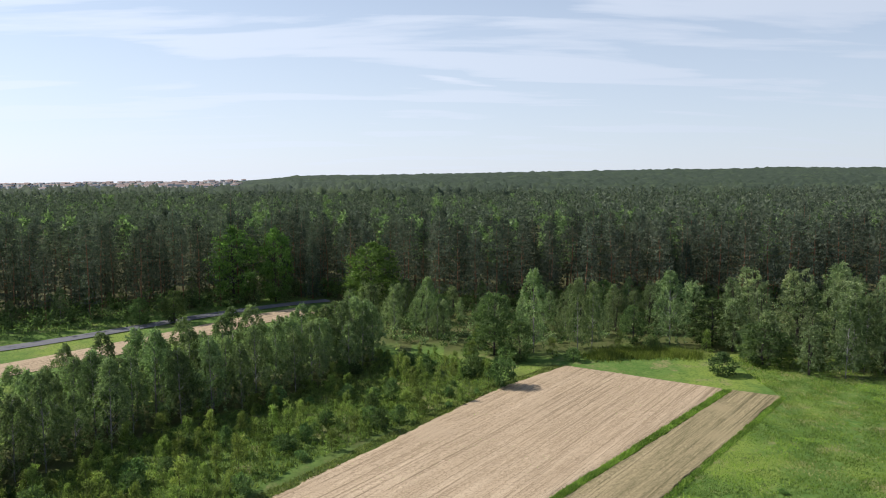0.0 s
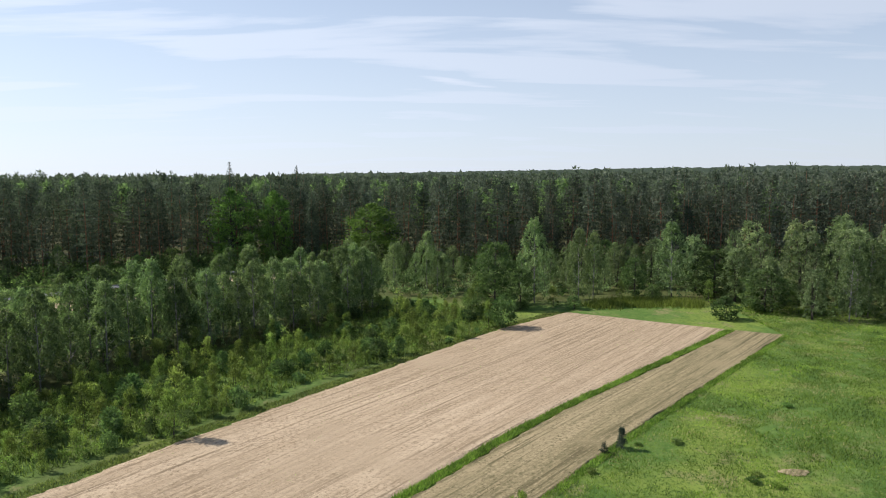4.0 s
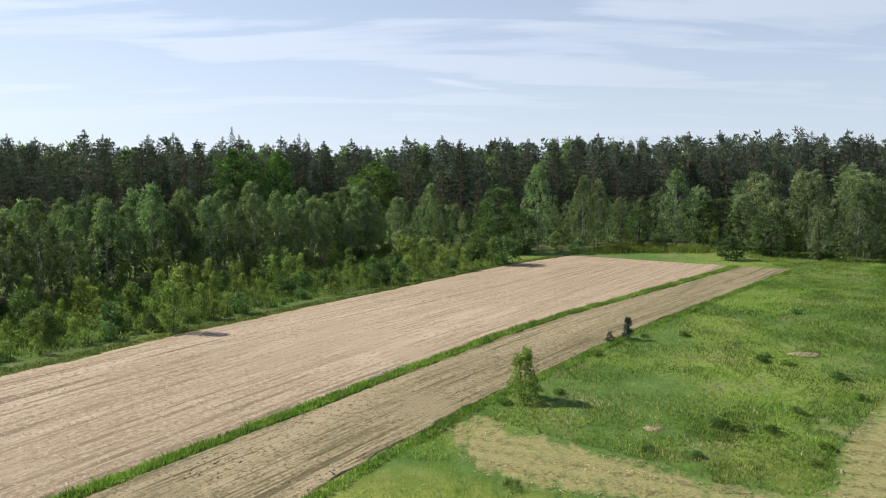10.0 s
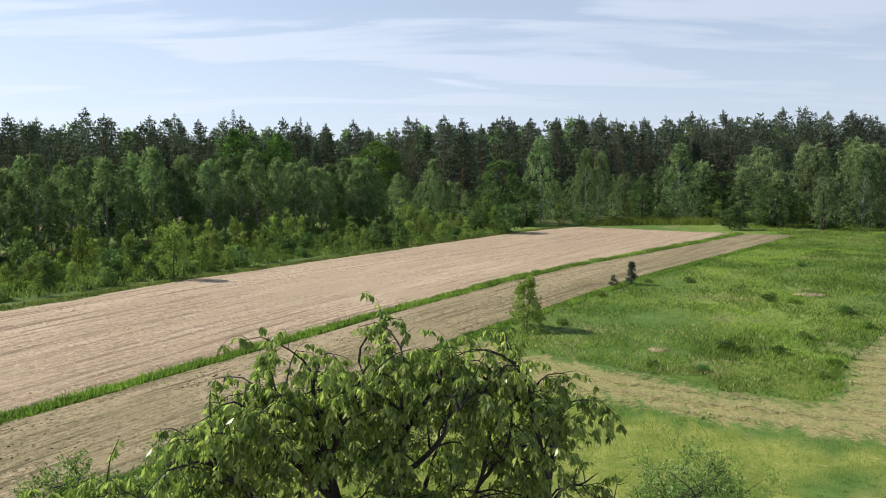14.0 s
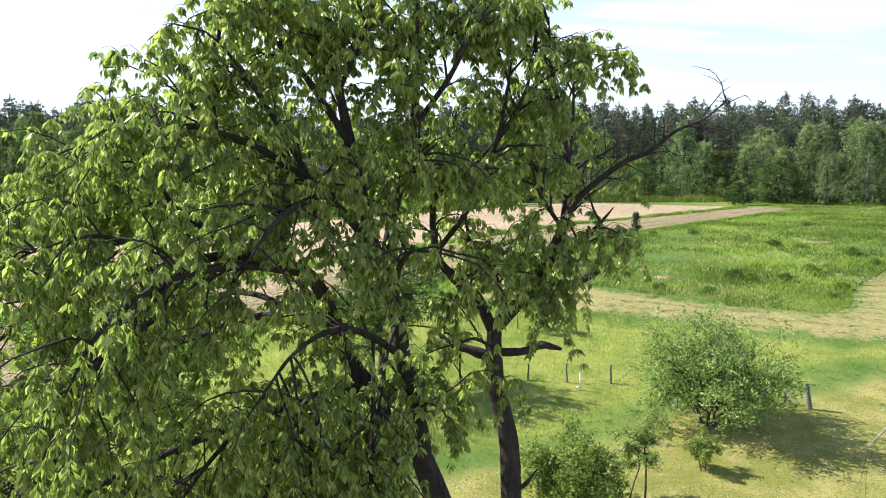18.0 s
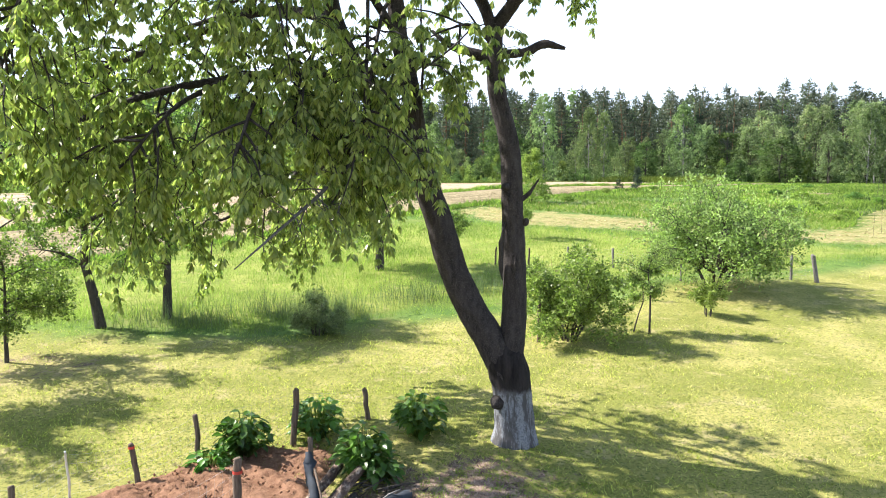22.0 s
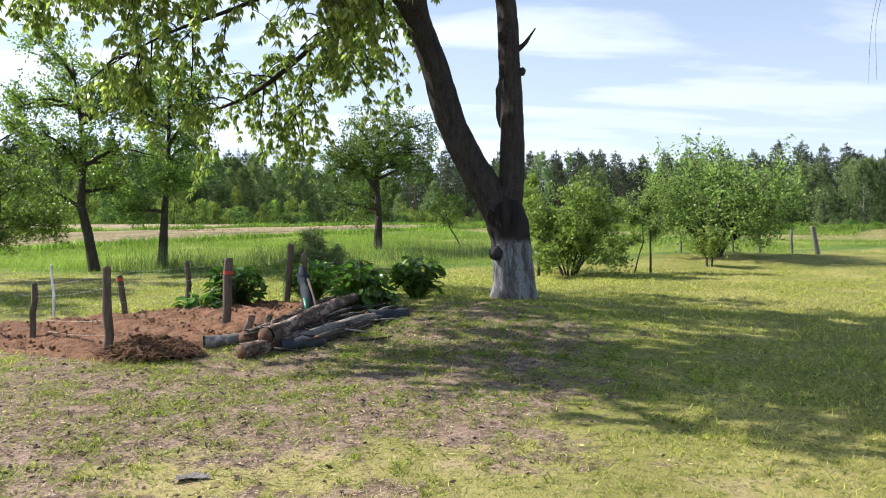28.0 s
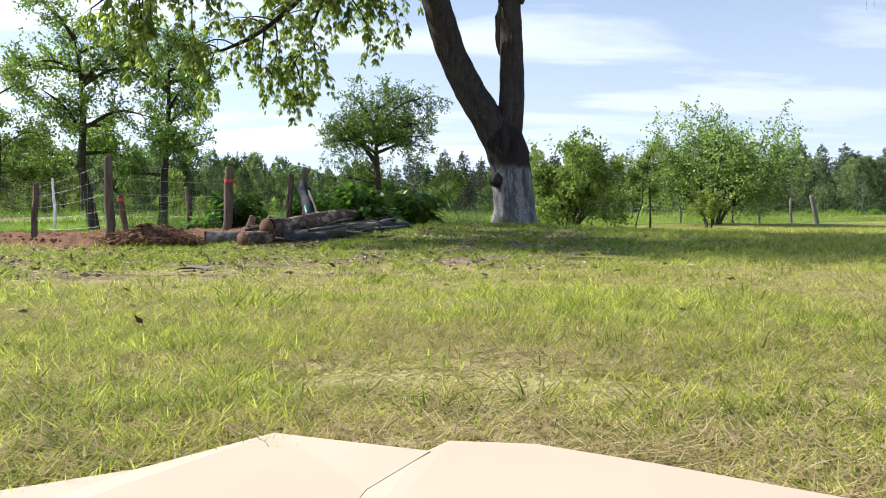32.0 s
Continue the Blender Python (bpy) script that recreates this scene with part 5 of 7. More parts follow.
    # leafy limbs
    limbs = [
        (l_line[62:], None, 10, .1),
        ([(-.55, 12.3, 5.55), (-1.05, 12.1, 6.3), (-1.5, 11.9, 7.1), (-1.87, 11.6, 7.8), (-2.0, 10.8, 8.7), (-2.2, 10.1, 9.3), (-3.1, 10.0, 9.55), (-3.9, 9.8, 9.45), (-5.0, 9.5, 9.2), (-6.0, 9.3, 8.6), (-6.7, 9.2, 7.8)], [.19, .18, .16, .14, .12, .10, .08, .06, .045, .03, .01], 18, .5),
        ([(-1.87, 11.6, 7.8), (-2.4, 11.9, 8.15), (-3.4, 12.3, 8.25), (-4.5, 12.4, 7.9), (-5.5, 12.4, 7.55), (-6.6, 12.3, 7.0), (-7.4, 12.2, 6.3)], [.10, .09, .075, .065, .05, .035, .01], 17, .25),
        ([(-2.2, 10.1, 9.3), (-2.8, 9.2, 9.5), (-3.5, 8.5, 9.4), (-4.1, 8.0, 8.9), (-4.5, 7.8, 8.1)], [.07, .06, .045, .03, .01], 15, .2),
        ([(-1.34, 11.1, 9.64), (-2.1, 10.2, 10.6), (-2.8, 9.5, 11.1), (-3.3, 8.9, 11.3)], [.075, .06, .045, .015], 14, .3),
        ([(-1.45, 10.9, 10.3), (-1.9, 9.8, 10.4), (-2.3, 9.0, 10.1), (-2.6, 8.6, 9.6)], [.06, .05, .035, .01], 12, .3),
        ([(-3.1, 10.0, 9.55), (-4.2, 10.5, 10.2), (-5.4, 10.7, 10.5), (-6.4, 10.8, 10.4), (-7.2, 10.8, 9.9)], [.065, .055, .04, .025, .01], 17, .25),
        ([(-1.6, 10.6, 11.16), (-2.1, 10.1, 12.0), (-2.5, 9.8, 12.5), (-2.8, 9.5, 12.7)], [.06, .05, .03, .01], 10, .3),
        ([(-1.2, 11.2, 9.2), (-.93, 11.3, 10.5), (-.7, 11.0, 11.4), (-.6, 10.7, 12.2), (-.6, 10.4, 13.0), (-.6, 10.3, 13.4)], [.085, .075, .06, .045, .03, .01], 13, .3),
        ([(-.7, 11.0, 11.4), (-.2, 10.5, 12.0), (.1, 10.2, 12.5), (.25, 10.1, 12.8)], [.05, .04, .03, .01], 9, .25),
        ([(.66, 12.4, 8.0), (1.0, 12.1, 8.45), (1.4, 11.9, 9.1), (1.75, 11.75, 9.84), (1.8, 11.7, 10.8), (1.65, 11.6, 11.7), (1.45, 11.35, 12.5), (1.38, 11.1, 13.1)], [.12, .11, .10, .085, .065, .05, .03, .01], 14, .35),
        ([(1.8, 11.7, 10.8), (1.92, 12.0, 11.6), (1.95, 12.1, 12.4)], [.045, .035, .01], 7, .2),
        ([(1.4, 11.9, 9.1), (1.9, 11.6, 9.5), (2.25, 11.4, 9.9), (2.5, 11.4, 10.2)], [.06, .05, .035, .01], 9, .25),
        ([(.66, 12.4, 7.95), (.35, 12.3, 8.6), (-.04, 12.2, 8.95), (-.35, 12.1, 9.4), (-.4, 12.0, 10.3), (-.2, 11.9, 11.2), (.05, 11.8, 11.9)], [.11, .10, .085, .07, .05, .035, .01], 11, .35),
        ([(-.35, 12.1, 9.4), (.2, 11.6, 10.2), (.6, 11.2, 11.2), (.75, 11.0, 12.0), (.8, 10.9, 12.4)], [.055, .045, .035, .025, .01], 9, .3),
        ([(-.98, 11.4, 8.4), (-.9, 10.4, 9.2), (-.7, 9.7, 9.6), (-.55, 9.2, 9.7)], [.06, .05, .035, .01], 10, .3),
        ([(-.9, 11.6, 7.7), (-1.3, 10.8, 8.2), (-1.7, 10.0, 8.5), (-2.2, 9.4, 8.3), (-2.7, 9.0, 7.6)], [.07, .06, .045, .03, .01], 13, .3),
        ([(-1.3, 10.8, 8.2), (-1.25, 10.2, 7.2), (-1.28, 10.0, 6.1), (-1.3, 9.95, 5.2)], [.03, .025, .018, .006], 9, .2),
        ([(-1.5, 11.9, 7.1), (-2.4, 11.3, 7.1), (-3.3, 10.6, 6.9), (-4.3, 10.1, 6.6), (-5.4, 9.8, 6.1), (-6.4, 9.6, 5.5)], [.09, .075, .06, .05, .035, .01], 18, .25),
        ([(-3.1, 10.0, 9.55), (-4.2, 9.6, 8.7), (-5.2, 9.5, 7.9), (-5.9, 9.4, 6.9), (-6.3, 9.4, 6.0)], [.06, .05, .04, .025, .01], 16, .25),
        ([(-3.5, 8.5, 9.4), (-4.4, 8.3, 8.3), (-5.0, 8.2, 7.2), (-5.3, 8.2, 6.3)], [.05, .04, .03, .01], 13, .2),
        ([(-2.4, 11.3, 7.1), (-2.5, 10.2, 7.0), (-2.6, 9.3, 6.4), (-2.7, 8.8, 5.7)], [.05, .04, .03, .01], 10, .3),
        ([(-3.3, 10.6, 6.9), (-3.7, 9.6, 6.4), (-4.1, 9.0, 5.7)], [.04, .03, .01], 9, .2),
        ([(-1.45, 10.9, 10.3), (-2.4, 12.0, 10.9), (-3.4, 12.8, 11.0), (-4.4, 13.2, 10.7)], [.07, .055, .04, .01], 11, .3),
        ([(-1.87, 11.6, 7.8), (-3.0, 12.6, 9.0), (-4.4, 13.0, 9.6), (-5.8, 13.0, 9.5), (-7.0, 12.8, 8.9)], [.07, .06, .045, .03, .01], 16, .25),
        ([(-2.4, 11.9, 8.15), (-3.8, 13.2, 8.5), (-5.2, 13.8, 8.3), (-6.6, 14.0, 7.8), (-7.6, 14.0, 6.9)], [.07, .055, .04, .025, .01], 14, .3),
        ([(-1.05, 12.1, 6.3), (-2.6, 12.7, 6.5), (-4.0, 13.0, 6.1), (-5.2, 12.9, 5.6), (-6.2, 12.8, 5.0)], [.07, .055, .04, .025, .01], 14, .3),
        ([(-.64, 12.1, 6.2), (-1.3, 13.3, 6.45), (-2.5, 14.3, 6.05), (-3.8, 14.8, 5.2), (-4.6, 14.8, 4.75), (-5.2, 14.6, 4.5)], [.10, .085, .065, .05, .035, .012], 13, .4),
        ([(-2.5, 14.3, 6.05), (-2.8, 15.1, 5.7), (-3.2, 15.6, 5.1), (-3.6, 15.8, 4.5)], [.045, .035, .025, .01], 8, .3),
        ([(-1.3, 13.3, 6.45), (-1.35, 14.0, 6.3), (-1.3, 14.5, 5.95)], [.035, .03, .01], 6, .3),
        ([(-1.3, 13.3, 6.45), (-1.8, 13.5, 6.1), (-2.1, 13.7, 5.6)], [.035, .03, .01], 6, .3),
        ([(-1.72, 10.4, 11.9), (-1.3, 10.2, 12.8), (-1.2, 10.2, 13.2)], [.04, .03, .01], 8, .2),
        ([(-2.1, 10.2, 10.6), (-2.7, 9.6, 11.8), (-3.1, 9.2, 12.4)], [.045, .035, .01], 10, .25),
        ([(-2.8, 9.5, 11.1), (-3.6, 9.2, 11.3), (-4.4, 9.1, 11.1)], [.045, .035, .01], 10, .2),
        ([(-4.2, 10.5, 10.2), (-4.4, 9.9, 10.9), (-4.9, 9.6, 11.1)], [.04, .03, .01], 9, .2),
        ([(-3.9, 9.8, 9.45), (-4.6, 9.0, 9.9), (-5.3, 8.6, 9.7)], [.04, .03, .01], 10, .2),
        ([(-.6, 10.7, 12.2), (-.1, 11.0, 12.9), (.15, 11.1, 13.2)], [.035, .03, .01], 8, .2),
        ([(.6, 11.2, 11.2), (1.0, 10.9, 11.9), (1.1, 10.8, 12.5)], [.035, .03, .01], 8, .2),
        ([(-.4, 12.0, 10.3), (.3, 12.0, 10.9), (.9, 11.9, 11.6)], [.04, .03, .01], 8, .2),
        ([(1.75, 11.75, 9.84), (1.3, 11.2, 10.4), (1.1, 10.8, 10.9)], [.04, .03, .01], 7, .2),
        ([(-.93, 11.3, 10.5), (-.6, 10.4, 10.9), (-.3, 9.7, 11.1)], [.04, .03, .01], 9, .2),
        ([(-.04, 12.2, 8.95), (.3, 11.6, 9.1), (.5, 11.1, 9.3)], [.035, .03, .01], 7, .2),
        ([(-.6, 12.2, 5.8), (-.55, 11.5, 6.6), (-.5, 11.0, 7.1), (-.45, 10.6, 7.2)], [.03, .025, .02, .008], 7, .2),
        ([(.9, 12.2, 8.35), (.7, 11.7, 8.9), (.6, 11.3, 9.3)], [.035, .03, .01], 8, .1),
        ([(1.2, 12.0, 8.8), (1.5, 11.7, 8.85), (1.8, 11.4, 9.0)], [.035, .03, .01], 7, .1),
        ([(.66, 12.3, 7.7), (.3, 11.9, 7.95), (0, 11.6, 7.9)], [.035, .03, .01], 6, .2),
        ([(-.98, 11.4, 8.3), (-1.1, 10.9, 7.9), (-1.2, 10.5, 7.1), (-1.3, 10.3, 6.2)], [.035, .03, .025, .01], 10, .2),
        ([(-1.05, 12.1, 6.3), (-1.2, 11.4, 6.7), (-1.4, 10.9, 6.4), (-1.6, 10.6, 5.8)], [.035, .03, .025, .01], 9, .2),
        ([(-1.5, 11.9, 7.1), (-1.9, 10.9, 7.4), (-2.1, 10.1, 7.0), (-2.2, 9.7, 6.2)], [.035, .03, .025, .01], 10, .2),
        ([(-1.72, 10.4, 11.9), (-2.3, 10.5, 12.6), (-2.6, 10.5, 13.1)], [.035, .03, .01], 8, .2),
        ([(-.6, 10.7, 12.2), (-1.1, 10.9, 12.9), (-1.3, 11.0, 13.3)], [.035, .03, .01], 8, .2),
        ([(1.45, 11.35, 12.5), (.9, 11.2, 12.8), (.6, 11.1, 13.1)], [.03, .025, .01], 6, .1),
    ]
    shoots, pts_leaf, ax_leaf = Geo(), [], []
    for pts, radii, n, start in limbs:
        if radii is None:
            line = pts
        else:
            line, _ = stem("branch", pts, radii, 7, MAT_CHERRY_BARK, "", .05)
        reach = np.linalg.norm(line[-1] - line[0])
        up = min(.75, max(.15, .12 * (line[-1][2] - 6)))
        for b in sprout(rng, shoots, line - org, int((.95 if np.mean(line[:, 0]) > -.8 else 1.38) * n), start, 1.15 + .05 * reach, .02, .45, up):
            for tw in sprout(rng, shoots, b, 6, .15, .6, .006, .75, .1, 4, 3) + [b[2:]]:
                k = rng.integers(3, 6)
                s = np.append(rng.uniform(.2, .95, k), 1.0)
                d = np.linspace(0, 1, len(tw))
                P = np.stack([np.interp(s, d, tw[:, c]) for c in range(3)], 1)
                for p in P:               # each spur carries a whorl of hanging leaves
                    m = rng.integers(5, 9)
                    a = rng.uniform(0, 6.28) + np.arange(m) * 6.28 / m
                    ax = np.stack([np.cos(a), np.sin(a), np.zeros(m)], 1) * rng.uniform(.2, .75) + rng.normal(0, .12, (m, 3))
                    ax[:, 2] = -rng.uniform(.6, 1.2, m)
                    pts_leaf.append(p + ax * .03)
                    ax_leaf.append(ax)
    tagged(part("brushwood", shoots.mesh("brushwood", MAT_CHERRY_BARK), ob, "thin dark twigs"), kind="stuff")
    P, A = np.concatenate(pts_leaf), np.concatenate(ax_leaf)
    leaf = Geo()
    L = rng.uniform(.085, .165, len(P))
    cards(leaf, P, A, L, L * .38, rng, .25)
    tagged(part("foliage", leaf.mesh("foliage", MAT_CHERRY), ob, "fresh green leaves hanging in tufts"), kind="stuff")
    # dead wood
    dead = [([(1.6, 11.8, 9.5), (1.85, 11.5, 10.2), (2.04, 11.3, 10.47), (2.47, 10.9, 10.87), (2.8, 10.5, 11.05), (3.08, 10.2, 11.32), (3.35, 9.9, 11.45), (3.62, 9.7, 11.72)], [.075, .065, .055, .045, .035, .025, .016, .008], 22, .3, MAT_CHERRY_BARK, "bare dead branch reaching out"),
            ([(-1.1, 11.8, 6.9), (-1.15, 11.2, 6.6), (-1.35, 10.5, 5.9), (-1.75, 9.6, 5.3), (-2.1, 8.7, 4.85), (-2.5, 8.0, 4.4)], [.042, .036, .032, .027, .02, .006], 15, .3, MAT_DEAD_BRANCH, "bare grey dead branch hanging down"),
            ([(-.04, 12.2, 8.95), (.2, 11.9, 9.5), (.15, 11.7, 10.1), (.4, 11.6, 10.5)], [.04, .03, .02, .008], 7, .3, MAT_CHERRY_BARK, "bare dead branch"),
            ([(1.79, 11.7, 10.6), (2.1, 11.7, 10.95), (2.35, 11.6, 11.05), (2.62, 11.6, 11.25)], [.03, .025, .018, .006], 6, .2, MAT_CHERRY_BARK, "bare dead branch")]
    for pts, radii, n, start, mat, label in dead:
        line, bo = stem("dead_branch", pts, radii, 6, mat, label, .08)
        g = Geo()
        for b in sprout(rng, g, line - org, n, start, .6, .013, .1, .1, 4, 3):
            sprout(rng, g, b, 3, .3, .25, .006, .1, .0, 3, 3)
        tagged(part("dead_brushwood", g.mesh("dead_brushwood", mat), bo), kind="stuff")


old_cherry_tree()


# ---- orchard trees and shrubs ----
def orchard_tree(seed, H, spread, trunk_h, r0, limbs, mat, leaf_len, tufts, name, at, label, category, lean=(0, 0), stems=1, rounded=1.0, dead=0, droop=.12, bark=None, low=.15):
    """A fruit tree: short trunk, spreading limbs, shoots, and leaves on the shoots."""
    rng = np.random.default_rng(seed)
    bark = bark or MAT_TREE_BARK
    ob = thing(name, label, category, (at[0], at[1], float(land(*at)) - .02))
    wood, leaf = Geo(), Geo()
    ends = []
    for k in range(stems):
        a = 2.4 * k + seed
        out = .28 * spread if stems > 1 else 0
        foot = np.array([.10 * math.cos(a), .10 * math.sin(a), -.2]) if stems > 1 else np.array([0, 0, -.2])
        mid = foot * .5 + np.array([lean[0] * .5 + out * .5 * math.cos(a), lean[1] * .5 + out * .5 * math.sin(a), trunk_h * .6])
        top = np.array([lean[0] + out * math.cos(a), lean[1] + out * math.sin(a), trunk_h])
        line = smooth_line([foot, mid, top], 4)
        tube(wood, line, along([r0 * 1.25, r0, r0 * .85], len(line)), 8, rng, .05)
        ends.append(line[-1])
    shoots = []
    if stems == 1:
        crown_base = line[-1]
        lead = smooth_line([crown_base, crown_base + np.array([lean[0] * .3 + rng.normal(0, .1), rng.normal(0, .12), (H - trunk_h) * .45]), crown_base + np.array([lean[0] * .5 + rng.normal(0, .15), rng.normal(0, .2), (H - trunk_h) * .88])], 5)
        tube(wood, lead, along([r0 * .85, r0 * .5, r0 * .1], len(lead)), 7, rng, .05)
        shoots += sprout(rng, wood, lead, 7, .55, spread * .3, r0 * .1, droop, .4, 4, 3)
    for k in range(limbs):
        a = 2.399 * k + rng.normal(0, .3)
        if stems == 1:
            f = rng.uniform(low - .18, .9)
            z = trunk_h + (H - trunk_h) * max(f, -.05) * .9
            start = np.array([np.interp(z, lead[:, 2], lead[:, 0]), np.interp(z, lead[:, 2], lead[:, 1]), z])
            R = spread * (math.sin(math.pi * (.22 + .68 * max(f, 0))) ** .8) * rng.uniform(.6, 1.08) * rounded
            tip = start + np.array([R * math.cos(a), R * math.sin(a), R * rng.uniform(-.08, .55)])
            mid = (start + tip) / 2 + np.array([0, 0, .10 * R]) + rng.normal(0, .08, 3)
        else:
            e = ends[k % len(ends)]
            rise = rng.uniform(low, .95)
            R = spread * math.sqrt(max(.05, 1 - (rise * .95) ** 2)) * rng.uniform(.75, 1.05) * rounded
            tip = np.array([e[0] + R * math.cos(a), e[1] + R * math.sin(a), trunk_h + (H - trunk_h) * rise])
            start = e - (0, 0, rng.uniform(0, .25) * trunk_h)
            mid = start * .45 + tip * .55 + np.array([0, 0, .10 * (H - trunk_h)]) + rng.normal(0, .1, 3)
        line = smooth_line([start, mid, tip], 4)
        tube(wood, line, along([r0 * .5, r0 * .3, r0 * .08], len(line)), 5, rng, .05)
        shoots += sprout(rng, wood, line, 10, .2, spread * .36, r0 * .10, droop, .22, 4, 3)
    P, A = [], []
    for i, b in enumerate(shoots):
        if rng.random() < dead:
            sprout(rng, wood, b, 4, .2, spread * .16, .006, .05, .1, 3, 3)
            continue
        for tw in sprout(rng, wood, b, 5, .1, spread * .24, .006, droop, .15, 3, 3) + [b]:
            n = int(1.5 * rng.integers(tufts[0], tufts[1]))
            s = rng.uniform(.15, 1.0, n)
            d = np.linspace(0, 1, len(tw))
            Q = np.stack([np.interp(s, d, tw[:, c]) for c in range(3)], 1) + rng.normal(0, .05, (n, 3))
            P.append(Q)
            ax = rng.normal(0, .7, (n, 3))
            ax[:, 2] += .1
            A.append(ax)
    P, A = np.concatenate(P), np.concatenate(A)
    L = rng.uniform(.85, 1.5, len(P)) * leaf_len
    cards(leaf, P, A, L, L * .55, rng, .2)
    part("trunk", wood.mesh("trunk", bark, True), ob)
    tagged(part("foliage", leaf.mesh("foliage", mat), ob), kind="stuff")
    return ob


orchard_tree(201, 6.7, 2.3, 1.9, .14, 15, MAT_FRUIT, .085, (9, 14), "plum_tree", (-10.35, 20.7), "gnarled fruit tree with dark trunk in tall grass", "fruit tree", (-.45, 0), dead=.1)
orchard_tree(202, 6.9, 1.85, 1.7, .13, 15, MAT_FRUIT, .08, (9, 14), "plum_tree", (-8.85, 21.8), "upright leafy fruit tree with straight dark trunk", "fruit tree", (.05, 0))
orchard_tree(203, 5.8, 2.45, 1.45, .16, 24, MAT_FRUIT, .085, (10, 15), "apple_tree", (-3.0, 29.4), "rounded apple tree with a few bare dead limbs", "fruit tree", (.05, 0), dead=.12)
orchard_tree(204, 3.9, 1.7, .9, .05, 13, MAT_SHRUB, .07, (8, 12), "young_fruit_tree", (-11.0, 17.2), "thin young fruit tree on bare trodden earth", "fruit tree", (0, 0))
orchard_tree(205, 5.2, 2.0, 1.5, .12, 13, MAT_FRUIT, .08, (9, 13), "plum_tree", (-12.2, 14.6), "leafy fruit tree at the side of the lawn", "fruit tree")
orchard_tree(206, 2.8, 1.35, .4, .03, 24, MAT_SHRUB, .08, (7, 11), "hazel_shrub", (3.3, 19.8), "dense rounded shrub with many thin stems", "shrub", (0, 0), 9, 1.05, low=.0)
orchard_tree(207, 4.2, 2.65, .9, .06, 46, MAT_PALE, .095, (5, 8), "fruit_shrub", (9.45, 25.7), "wide pale green fruit tree with low branches", "fruit tree", (0, 0), 4, 1.0, dead=.04, low=.02)
orchard_tree(208, 2.6, .8, 1.2, .03, 7, MAT_PALE, .06, (3, 5), "thin_sapling", (5.75, 20.5), "thin dark-stemmed sapling on the lawn", "sapling", (0, 0))
orchard_tree(209, 1.9, .6, .9, .02, 6, MAT_SHRUB, .06, (4, 6), "thin_sapling", (5.3, 20.7), "leaning thin sapling on the lawn", "sapling", (.3, 0))
orchard_tree(210, 1.15, .75, .2, .02, 14, MAT_WILLOW, .05, (8, 12), "grey_shrub", (-3.85, 20.2), "small grey-green shrub at the edge of the tall grass", "shrub", (0, 0), 7)
orchard_tree(211, 2.3, .95, .9, .03, 8, MAT_SHRUB, .075, (4, 7), "bent_sapling", (.6, 30.3), "bent sapling with sparse leaves in tall grass", "sapling", (-.6, 0), dead=.3)
orchard_tree(212, 2.9, .9, .9, .03, 9, MAT_SHRUB, .07, (5, 8), "young_fruit_tree", (3.6, 38.0), "slim young tree in the tall grass", "sapling")
orchard_tree(213, 1.7, .5, .3, .02, 7, MAT_SHRUB, .06, (5, 8), "low_shrub", (8.1, 22.4), "low leafy shoots beside the wide fruit tree", "shrub", (0, 0), 4)


# ---- posts and wire ----
def fence_post(at, h, r, lean=(0, 0), mat=None, label="weathered round wooden fence post", group="posts of the garden plot", tape=None, square=False, seed=1):
    rng = np.random.default_rng(seed)
    z = float(land(*at))
    ob = thing("fence_post", label, "fence post", (at[0], at[1], z), 0, group)
    g = Geo()
    k = 4 if square else 9
    zz = np.array([-.3, 0, .25 * h, .5 * h, .75 * h, .97 * h, h])
    pts = np.stack([lean[0] * zz / h + rng.normal(0, .008, 7), lean[1] * zz / h + rng.normal(0, .008, 7), zz], 1)
    tube(g, pts, r * np.array([1.05, 1.05, 1, 1.03, .97, .96, .86]), k, rng, .06)
    part("post", g.mesh("post", mat or MAT_POST, not square), ob)
    if tape:
        t = Geo()
        p = np.array([lean[0] * tape / h, lean[1] * tape / h, tape])
        tube(t, [p - (0, 0, .022), p + (0, 0, .022)], [r * 1.12, r * 1.12], 9, cap=False)
        part("tape", t.mesh("tape", MAT_RED), ob, "strip of red plastic tape")
    return np.array([at[0], at[1], z]), np.array([at[0] + lean[0], at[1] + lean[1], z + h])


PLOT_POSTS = [((-7.6, 9.2), .95, .045, (0, 0), None), ((-5.93, 9.18), .93, .045, (.03, 0), None), ((-5.30, 9.05), .76, .042, (0, 0), None), ((-3.93, 8.2), 1.05, .05, (-.03, 0), None),
              ((-3.12, 9.85), 1.0, .062, (.05, 0), .80), ((-2.17, 10.5), .98, .04, (0, 0), None)]
BACK_POSTS = [((-5.08, 11.1), .64, .045, (-.09, 0), .58), ((-4.38, 11.9), .80, .045, (-.03, 0), None), ((-2.86, 12.45), 1.02, .055, (.06, 0), None), ((-1.66, 13.6), .62, .05, (-.05, 0), None)]
plot_tops, back_tops = [], []
for n, (at, h, r, lean, tape) in enumerate(PLOT_POSTS):
    plot_tops.append(fence_post(at, h, r, lean, None, "weathered round wooden post of the garden fence", tape=tape, seed=n, square=(n == 2)))
for n, (at, h, r, lean, tape) in enumerate(BACK_POSTS):
    back_tops.append(fence_post(at, h, r, lean, None, "leaning short wooden post behind the garden soil", tape=tape, seed=20 + n))
steel = fence_post((-5.72, 10.3), .88, .018, (-.06, 0), MAT_METAL, "thin pale metal stake holding the wire", seed=40)


